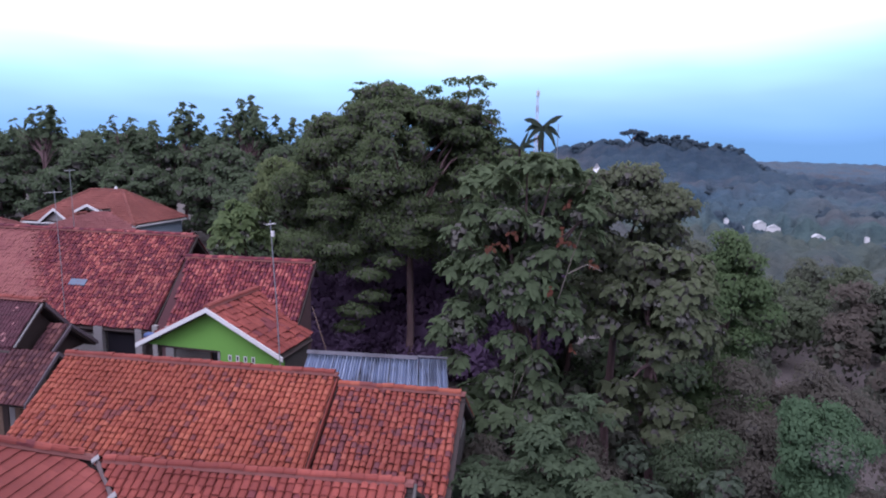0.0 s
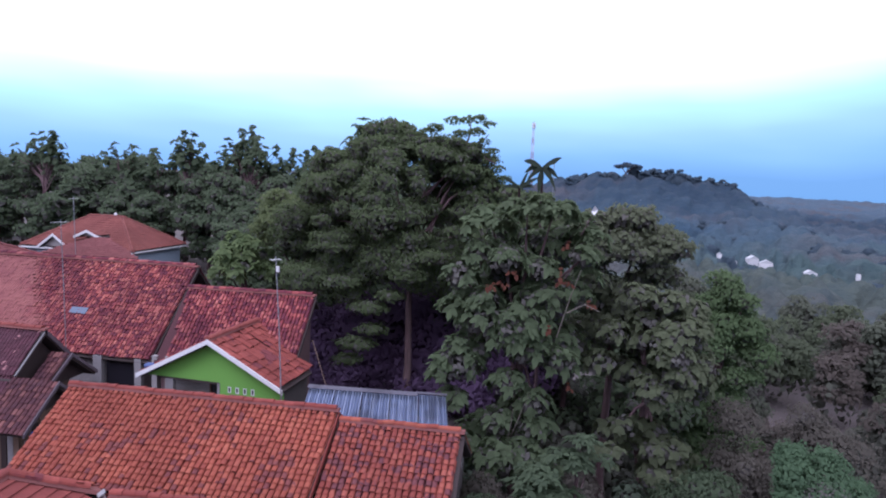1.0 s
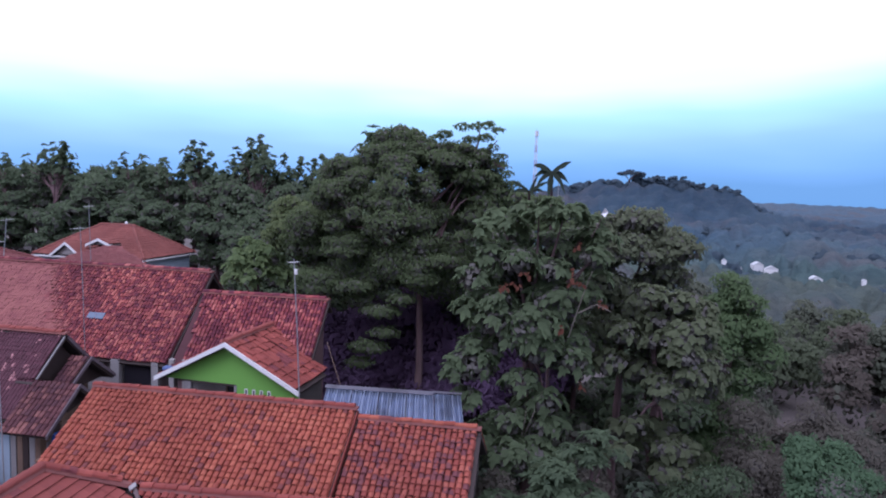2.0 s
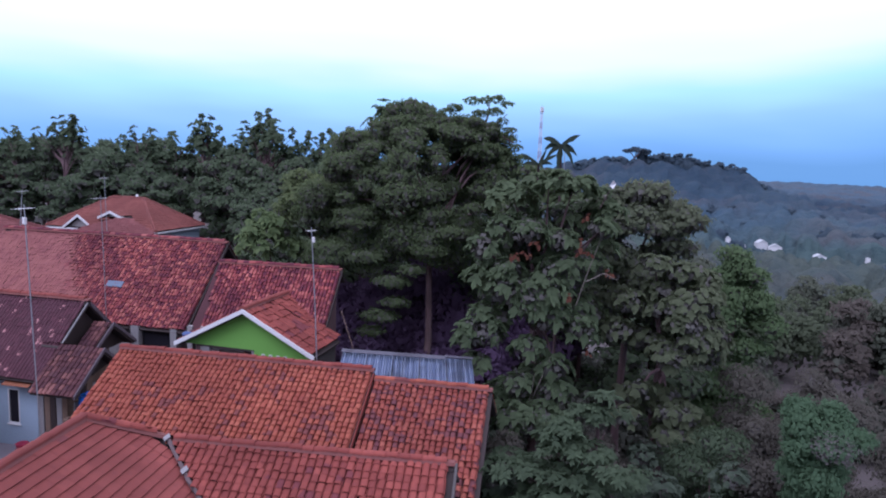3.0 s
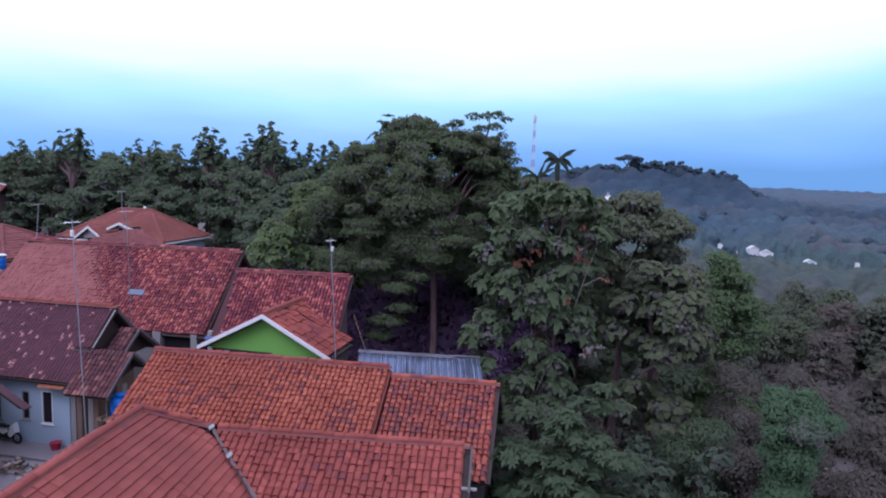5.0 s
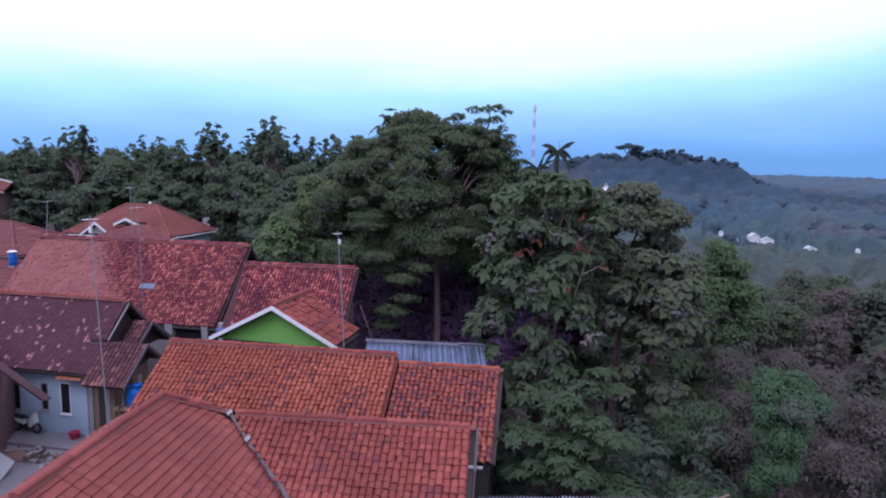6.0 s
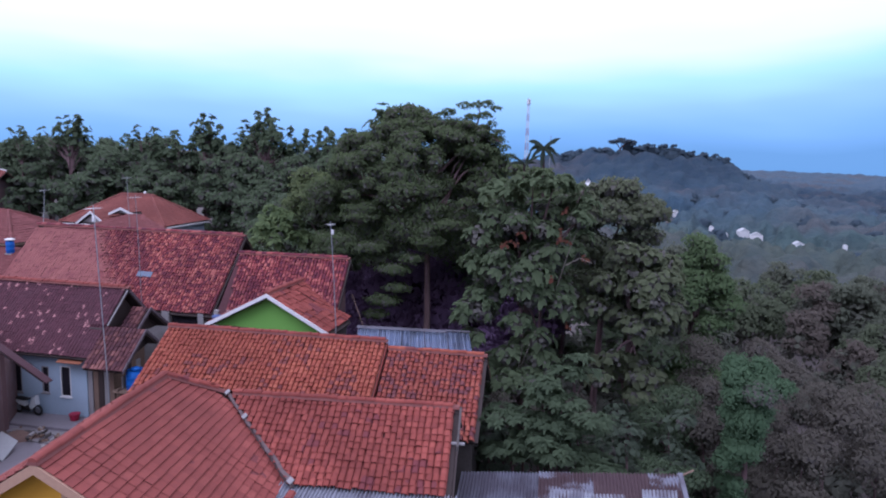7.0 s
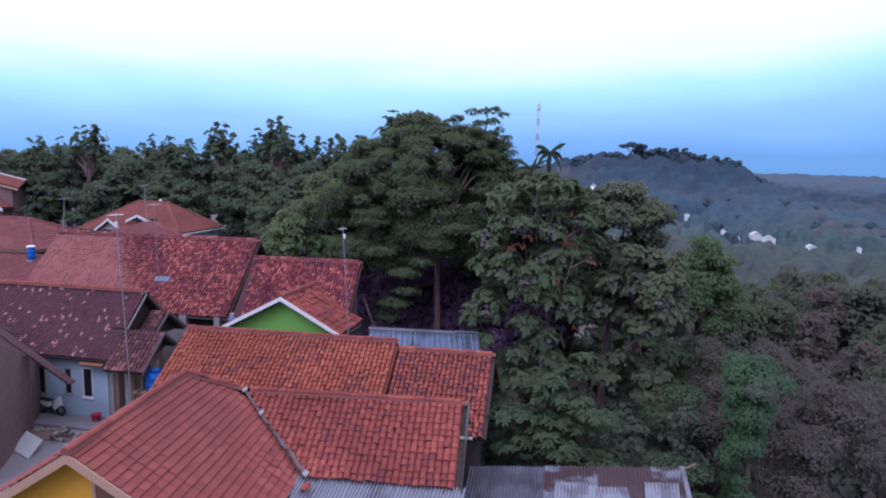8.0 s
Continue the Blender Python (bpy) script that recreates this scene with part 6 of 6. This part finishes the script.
sprout = [(-24.9, 19.3, 5.2, 0.6, 0.4, 0.4), (-25.5, 19.3, 5.0, 0.6, 0.4, 0.4), (-24.6, 19.3, 4.8, 0.4, 0.35, 0.35), (-25.2, 19.3, 4.5, 0.5, 0.4, 0.4)]
tree("shrub", "small green shrub behind the outbuilding", (-25.1, 19.3, G), (-25.1, 19.3, 4.2), sprout, fine(0.12, 0.8), LEAF_SHRUB, 45, 0.05, limbs=3, category="shrub", group="shrubs on the slope")
SHRUBS = [(5.0, 16.6, 5.0, 0.9, 1), (6.5, 16.2, 5.7, 0.8, 1), (4.6, 18.6, 3.6, 1.1, 1), (7.0, 19.6, 5.4, 1.1, 0), (4.4, 14.8, 3.8, 0.8, 1), (5.7, 14.8, 4.2, 0.8, 0), (6.9, 15.2, 4.6, 0.7, 0), (2.0, 20.2, 3.0, 1.0, 1), (0.2, 20.9, 3.0, 0.9, 2), (-0.5, 22.2, 3.4, 1.0, 1), (-0.9, 24.2, 3.2, 1.1, 1), (7.1, 13.6, 2.6, 0.8, 1), (3.6, 22.0, 3.4, 1.2, 2), (5.4, 22.2, 3.4, 1.2, 1), (7.6, 22.4, 4.6, 1.2, 0), (2.9, 14.3, 3.2, 0.8, 0), (0.4, 17.6, 4.2, 0.9, 1), (-0.2, 19.0, 4.6, 0.8, 2), (1.4, 18.4, 4.4, 0.9, 2), (-0.1, 16.6, 4.4, 0.8, 1), (9.2, 22.5, 5.0, 1.2, 2), (8.6, 20.0, 4.6, 1.1, 2), (10.6, 19.2, 4.8, 1.2, 2), (10.2, 15.2, 3.8, 1.0, 2), (9.6, 13.8, 3.0, 0.9, 2),
          (11.0, 17.4, 5.6, 1.25, 2), (12.4, 18.6, 6.0, 1.4, 2), (10.2, 21.2, 6.2, 1.3, 2), (13.8, 16.2, 4.2, 1.2, 2), (11.6, 14.0, 2.6, 1.0, 2), (9.4, 24.0, 6.0, 1.3, 2), (12.4, 24.6, 6.6, 1.5, 2), (15.4, 21.0, 5.6, 1.5, 2), (15.8, 17.6, 4.2, 1.3, 2)]
BUSH_LEAVES = (fine(0.125, 0.6, droop=0.5, blend=0.94), broad(80, 6, 0.17, 0.12, droop=0.4, blend=0.92), fine(0.125, 0.46, aspect=0.72, blend=0.985, whole=0.75))
for n, (x, y, top, r, kind) in enumerate(SHRUBS):
    bush(x, y, top, r, (LEAF_SHRUB, LEAF_BLUISH, LEAF_THICKET)[kind], 200 + n, BUSH_LEAVES[kind], ("dense green shrub on the slope", "bluish green shrub with broad leaves", "dull brown thin-leaved thicket shrub")[kind])

# added bushes whose colour carries the deep shade below the great tree
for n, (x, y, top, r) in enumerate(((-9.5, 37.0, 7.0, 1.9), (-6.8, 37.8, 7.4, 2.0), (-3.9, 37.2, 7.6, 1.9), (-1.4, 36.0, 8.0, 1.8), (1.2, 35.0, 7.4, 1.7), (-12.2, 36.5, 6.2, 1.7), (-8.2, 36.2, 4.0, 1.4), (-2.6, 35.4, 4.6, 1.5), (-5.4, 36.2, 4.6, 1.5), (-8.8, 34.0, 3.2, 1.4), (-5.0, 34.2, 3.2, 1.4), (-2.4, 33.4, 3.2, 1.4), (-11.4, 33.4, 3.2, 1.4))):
    bush(x, y, top, r, LEAF_UNDER_SHADE, 240 + n, fine(0.3, 0.8, blend=0.985, whole=0.95), "bushes added below the great tree, purple shade put into their leaf colour", 0)

# forest trees: a few grown in full, then repeated with other sizes and turns
kinds = []
for n in range(5):
    rng = np.random.default_rng(300 + n)
    cl = clumps_in((0, 0, 7.8), (3.6, 3.4, 5.2), 42, 1.3, rng, 0.6)
    cl += clumps_in((0, 0, 3.2), (2.8, 2.8, 2.4), 6, 1.1, rng, 0.8)
    kinds.append(tree("forest_tree", "tall forest tree with dark uneven crown", (0, 0, 0), (0, 0, 8.5), cl, fine(0.47, 0.52, aspect=0.75, blend=0.96, below=0.9, whole=0.75), LEAF_FOREST, 310 + n, 0.22, limbs=6, group="forest trees", inner=0.6, twig=1.2))
rng = np.random.default_rng(9)
FOREST = []
for x in np.arange(-90, -6, 5.4):
    FOREST += [(x + rng.normal(0, 1.2), 66 + rng.normal(0, 2.0) - 0.12 * (x + 40), rng.uniform(0.86, 0.97))]
for x in np.arange(-96, -8, 5.6):
    FOREST += [(x + rng.normal(0, 1.2), 78 + rng.normal(0, 3) - 0.12 * (x + 40), rng.uniform(0.97, 1.06))]
for x in np.arange(-62, -8, 5.2):
    FOREST.append((x + rng.normal(0, 1.0), 62.0 + rng.normal(0, 1.2) if x < -25 else 50 + rng.normal(0, 3), rng.uniform(0.6, 0.8)))
FOREST += [(-18.5, 56.0, 0.98), (-22.5, 60.0, 0.92), (-12.5, 54.0, 0.98), (-26.5, 63.0, 0.9), (-16.0, 47.0, 0.84), (-19.5, 44.0, 0.66), (-1.0, 42.0, 0.8), (-2.5, 38.5, 0.7), (3.0, 36.0, 0.7), (6.5, 33.0, 0.68), (7.5, 40.0, 0.75), (-21.5, 41.5, 0.5), (-23.5, 49.0, 0.62), (-27.5, 56.0, 0.66), (-30.5, 60.5, 0.7), (-4.5, 40.5, 0.8), (1.5, 39.0, 0.75), (-12.0, 43.0, 0.8)]
for n, (x, y, size) in enumerate(FOREST):
    m = Matrix.Translation((x, y, ground_at(x, y) - 0.2)) @ Matrix.Rotation(n * 2.4, 4, "Z") @ Matrix.Diagonal((size * rng.uniform(0.95, 1.2), size * rng.uniform(0.95, 1.2), size, 1))
    if n < 5:
        kinds[n].matrix_basis = m
    else:
        copy_thing(kinds[n % 5], m)

# teaks whose few upright shoots of large leaves stand over the wood
TEAKS = (((-65.9, 16.6), (-65.2, 16.9), (-64.4, 16.5)),
         ((-61.4, 16.9), (-60.2, 18.2), (-59.5, 17.0), (-58.6, 18.3), (-57.3, 17.9), (-56.7, 18.5), (-56.1, 18.5), (-55.2, 17.2), (-58.0, 17.0)),
         ((-50.2, 16.5), (-48.5, 17.4), (-46.8, 17.1), (-46.1, 17.0), (-47.6, 16.4)),
         ((-44.1, 16.8), (-43.0, 16.9), (-42.2, 16.3)),
         ((-41.2, 17.9), (-40.2, 19.0), (-39.7, 17.9), (-38.9, 18.7), (-38.2, 17.9)),
         ((-35.4, 17.4), (-34.2, 18.2), (-33.4, 19.4), (-32.4, 19.8), (-31.6, 18.6), (-30.8, 18.3), (-29.7, 18.4), (-32.6, 18.0), (-30.0, 17.4), (-28.9, 17.6)),
         ((-27.3, 17.4), (-26.4, 16.8), (-25.4, 17.3), (-24.5, 17.8), (-23.3, 17.2), (-22.3, 17.6), (-21.4, 16.9)))
for n, tips in enumerate(TEAKS):
    rng = np.random.default_rng(400 + n)
    cx, cy = sum(x for x, _ in tips) / len(tips), 66.0
    shoots = []
    for x, z in tips:
        y = cy + rng.normal(0, 0.7)
        shoots += [(x + rng.normal(0, 0.1), y, z - 0.45, 0.28, 0.28, 0.4), (x + rng.normal(0, 0.15), y, z - 1.05, 0.36, 0.36, 0.45), (x + rng.normal(0, 0.3), y, z - 1.7, 0.5, 0.5, 0.4), (x + rng.normal(0, 0.5), y, z - 2.4, 0.8, 0.7, 0.6), (x + rng.normal(0, 0.6), y, z - 3.3, 1.0, 0.8, 0.7)]
    tree("teak_tree", "tall teak with upright shoots of large leaves", (cx, cy, ground_at(cx, cy)), (cx, cy, 13.5), shoots, broad(24, 5, 0.52, 0.36, up=0.6, droop=0.25), LEAF_FOREST, 420 + n, 0.16, limbs=4 * len(tips), group="teaks over the wood", inner=0.3)

# single poles that rise from the trees
for x, y, z0, z1, r in ((1.4, 92.0, 3.0, 18.4, 0.07), (49.0, 372.0, -2.0, 10.5, 0.22)):
    pole = thing("pole", (x, y, z0), "thin bare pole above the trees", "pole", group="far poles")
    part("shaft", tube([(x, y, z0), (x, y, z1)], [r, r * 0.7], 7), STEEL, pole)

# ---------------------------------------------------------------- the valley, the hill and the mast
HALLS = ((78.1, 259.4), (78.1, 244.7), (83.9, 219.4), (69.4, 275.2), (101.4, 227.5), (57.9, 324.9), (64.3, 326.8))


def woods(name, label, spots, material, seed, tufts=5, sit=0.3, size=0.95, rough=0.14, lift=0.9):
    """Far woods past counting: crowns of lumpy leaf masses."""
    rng = np.random.default_rng(seed)
    cl = []
    for x, y, z, r, h in spots:
        if any(abs(x - a * y / b) < r + 2 and b - 40 < y < b + 4 for a, b in HALLS):
            h = min(h, 3.0)
        cl.append((x, y, z + h * sit, r * 0.85, r * 0.85, h * (0.92 - sit)))
        for _ in range(tufts):
            s = r * rng.uniform(0.3, 0.55)
            turn, out = rng.uniform(0, 6.283), r * rng.uniform(0.2, 0.75)
            cl.append((x + out * math.cos(turn), y + out * math.sin(turn), z + h * rng.uniform(sit, 0.45 + sit * 0.9), s, s, s * rng.uniform(0.5, 0.8)))
    v, f, nm = masses(cl, rng, size, rough, lift)
    return tagged(quick(name, v, f, material, None, label, "stuff", nm), category="woods")


def thicket(name, label, spots, material, seed, fine_=0.0056, cover=0.48):
    """Thickets past counting: crowns of small leaves round dark twigs, the leaves larger where they stand further off."""
    rng = np.random.default_rng(seed)
    parts, cores = [], []
    for x, y, z, r, h in spots:
        cl = clumps_in((x, y, z + h * 0.5), (r * 0.8, r * 0.8, h * 0.45), 17, r * 0.36, rng, 0.8)
        parts.append(fine_leaves(cl, fine_ * math.hypot(x, y + 3), cover, rng, aspect=0.75, blend=0.985, below=0.9, whole=0.85))
        cores.append((x, y, z + h * 0.35, r * 0.7, r * 0.7, h * 0.45))
    start, faces = 0, []
    for v, f, _ in parts:
        faces.append(f + start)
        start += len(v)
    mass = tagged(quick(name, np.concatenate([q[0] for q in parts]), np.concatenate(faces), material, None, label, "stuff", np.concatenate([q[2] for q in parts])), category="thicket")
    mv, mf, mn = fine_leaves(cores, 0.55, 0.9, rng, aspect=0.8, blend=0.97, below=0.9, whole=0.2)
    quick("inner_growth", mv, mf, LEAF_SCRUB, mass, "", "stuff", mn)
    return mass


rng = np.random.default_rng(31)
near_green, near_brown, near_grey = [], [], []
for n in range(78):
    y = rng.uniform(24, 80)
    x = rng.uniform(12.5, 15 + 0.75 * y)
    r = rng.uniform(2.0, 3.6)
    (near_green, near_brown, near_grey)[n % 3].append((x, y, ground_at(x, y), r, rng.uniform(1.5, 2.4) * r + 1.0))
for x, y in ((11.2, 44), (13.0, 47), (10.6, 50), (13.8, 53), (11.5, 57), (14.5, 61), (12.5, 66), (15.5, 70), (10.2, 40), (12.4, 39), (14.2, 43)):
    (near_green, near_brown, near_grey)[int(y) % 3].append((x, y, ground_at(x, y), rng.uniform(1.9, 2.6), rng.uniform(3.4, 4.8)))
crest = [(x, 446 + rng.normal(0, 5), ground_at(x, 446), rng.uniform(3.5, 5.6), rng.uniform(13.0, 18.5)) for x in np.arange(54, 118, 4.0)] + [(x, 440 + rng.normal(0, 6), ground_at(x, 440), rng.uniform(3.0, 4.6), rng.uniform(10.0, 13.0)) for x in np.arange(10, 48, 4.0)]
groves = []
for gx, gy in ((95, 305), (118, 335), (72, 345), (142, 385), (165, 300), (52, 300), (190, 365), (112, 275), (35, 335), (235, 430), (140, 240), (150, 190), (100, 180), (60, 215), (205, 270), (120, 430), (260, 520), (180, 470)):
    for _ in range(9):
        x, y = gx + rng.normal(0, 11), gy + rng.normal(0, 6)
        groves.append((x, y, ground_at(x, y), rng.uniform(2.6, 4.8), rng.uniform(6.0, 10.5)))
woods("valley_groves", "darker groves of tall trees in the valley, haze blue put into their colour", groves, LEAF_GROVE_HAZED, 50, 5, 0.45, 0.9, 0.2)
woods("crest_trees", "trees along the crest of the hill, haze blue put into their colour", crest, LEAF_GROVE_HAZED, 49, 10, 0.5, 0.9, 0.22)
cover = []
for n in range(90):
    y = 13.5 + 36 * rng.random() ** 1.3
    x = rng.uniform(max(1.0, 6.0 - 0.15 * y) if y > 18 else 4.0, 16 + 0.75 * y)
    cover.append((x, y, ground_at(x, y) - 0.2, rng.uniform(1.3, 2.4), rng.uniform(1.4, 2.6)))
thicket("ground_cover", "low dark scrub over the slope", cover, LEAF_SCRUB, 53, 0.0125, 0.36)
thicket("slope_thicket", "dense dull green thicket down the slope", near_green, LEAF_DULL, 41)
thicket("brown_thicket", "brownish leafy thicket down the slope", near_brown, LEAF_BROWNISH, 46)
thicket("grey_thicket", "greyish green thicket down the slope", near_grey, LEAF_VALLEY, 47)


def canopy_at(x, y):
    """The top of the closed woods that fill the valley and the hill: crowns side by side, lower and flatter far off."""
    far = math.hypot(x, y)
    size = 6.0 + 5.0 * ramped(far, 100, 500) + 16.0 * ramped(far, 700, 1500)
    near = noise.voronoi(Vector((x / size, y / size, 0.0)))[0][0]
    small = noise.voronoi(Vector((x / size * 2.3 + 7, y / size * 2.3, 3.0)))[0][0]
    rise = 3.2 + 2.6 * ramped(far, 200, 420)
    swell = 3.6 * noise.noise(Vector((x * 0.03, y * 0.014, 1.0))) * ramped(far, 60, 160)
    z = ground_at(x, y) + rise * ramped(far, 60, 120) + swell
    for a, b in HALLS:
        if abs(x - a * y / b) < 7 and b - 60 < y < b + 6:
            z -= 3.4
    return z + (4.6 * max(0.0, 1 - near * near * 2.2) + 1.8 * max(0.0, 1 - small * small * 2.2)) * (0.4 + 0.6 * ramped(far, 60, 150))


rows_out = [72.0 * 1.0125**n for n in range(256)]
turns = 350
verts = []
for r in rows_out:
    for k in range(turns + 1):
        turn = radians(-24 + 74 * k / turns)
        x, y = r * math.sin(turn), r * math.cos(turn)
        verts.append((x, y, canopy_at(x, y)))
verts = np.array(verts)
grid = np.arange(len(rows_out) * (turns + 1)).reshape(len(rows_out), turns + 1)
a, b, c, d = grid[:-1, :-1].ravel(), grid[:-1, 1:].ravel(), grid[1:, 1:].ravel(), grid[1:, :-1].ravel()
keep = (verts[a, 0] > 14) | (verts[a, 1] > 88)
faces = np.concatenate([np.stack([a, c, b], 1)[keep], np.stack([a, d, c], 1)[keep]])
valley = tagged(quick("valley_woods", verts, faces, LEAF_CANOPY, None, "closed woods over the valley, the hill and the plain, haze put into their colour", "stuff"), category="woods")
valley.data.polygons.foreach_set("use_smooth", [True] * len(valley.data.polygons))
umbrella = [(47 + 6.0 * math.cos(k), 440 + 4 * math.sin(k), ground_at(47, 440) + 16.0 + rng.uniform(-0.8, 0.8), 2.8, 2.8, 1.2) for k in np.arange(0, 6.2, 0.7)] + [(47, 440, ground_at(47, 440) + 17.2, 3.4, 3, 1.2)]
tree("umbrella_tree", "distant flat-topped tree on the hill crest", (47, 440, ground_at(47, 440)), (47, 440, ground_at(47, 440) + 12), umbrella, fine(1.0, 0.5), LEAF_GROVE_HAZED, 61, 0.5, limbs=6)

# white buildings in the valley
for x, y, w, h, turn in ((78.1, 259.4, 4.0, 2.2, 0.3), (78.1, 244.7, 4.4, 2.2, -0.2), (83.9, 219.4, 3.8, 1.8, 0.1), (69.4, 275.2, 1.8, 1.4, 0), (69.4, 251.4, 1.2, 1.0, 0.3), (81.8, 203.0, 1.1, 0.6, 0.2), (101.4, 227.5, 1.3, 0.5, 0), (57.9, 324.9, 1.5, 0.8, 0.4), (64.3, 326.8, 2.4, 0.8, 0.1)):
    z = ground_at(x, y) + 3.6
    hall = thing("building", (x, y, z - 3.0), "small white building far down in the valley", "building", group="far white buildings")
    c, s = math.cos(turn), math.sin(turn)
    a, b = Vector((c, s, 0)) * w, Vector((-s, c, 0)) * w * 0.6
    o = Vector((x, y, z - 3.0)) - a / 2
    part("wall", slant(o, a, b, UP * (3.0 + h * 0.45)), WHITE_PAINT, hall)
    part("roof", prism([o + UP * (3.0 + h * 0.45) - a * 0.04, o + a * 1.04 + UP * (3.0 + h * 0.45), o + a * 0.5 + UP * (3.0 + h)], b), PALE_BOARD, hall)

lattice = thing("lattice_mast", (-18, 500, 12), "red and white lattice telephone mast", "mast")
top = 65.0
for n in range(9):
    z0, z1 = 14 + 5.6 * n, 14 + 5.6 * (n + 1)
    r0, r1 = 1.9 - 0.13 * n, 1.9 - 0.13 * (n + 1)
    shapes = []
    for k in range(4):
        t0, t1 = math.pi / 4 + math.pi / 2 * k, math.pi / 4 + math.pi / 2 * (k + 1)
        p = [Vector((-18 + r * math.cos(t), 500 + r * math.sin(t), z)) for r, t, z in ((r0, t0, z0), (r1, t0, z1), (r0, t1, z0), (r1, t1, z1))]
        shapes += [tube([p[0], p[1]], 0.20, 5), tube([p[0], p[3]], 0.12, 4), tube([p[1], p[2]], 0.12, 4), tube([p[1], p[3]], 0.12, 4)]
    part("section", join(*shapes), WHITE_PAINT if n % 2 else RED_MAST, lattice, kind="stuff")
for t in (0.3, 2.4, 4.5):
    part("antenna_panel", box(-18 + 1.0 * math.cos(t) - 0.5, -18 + 1.0 * math.cos(t) + 0.5, 499 + math.sin(t), 501 + math.sin(t), 60.5, 64.5), WHITE_PAINT, lattice)
part("spike", tube([(-18, 500, 64), (-18, 500, 66)], 0.12, 5), STEEL, lattice)
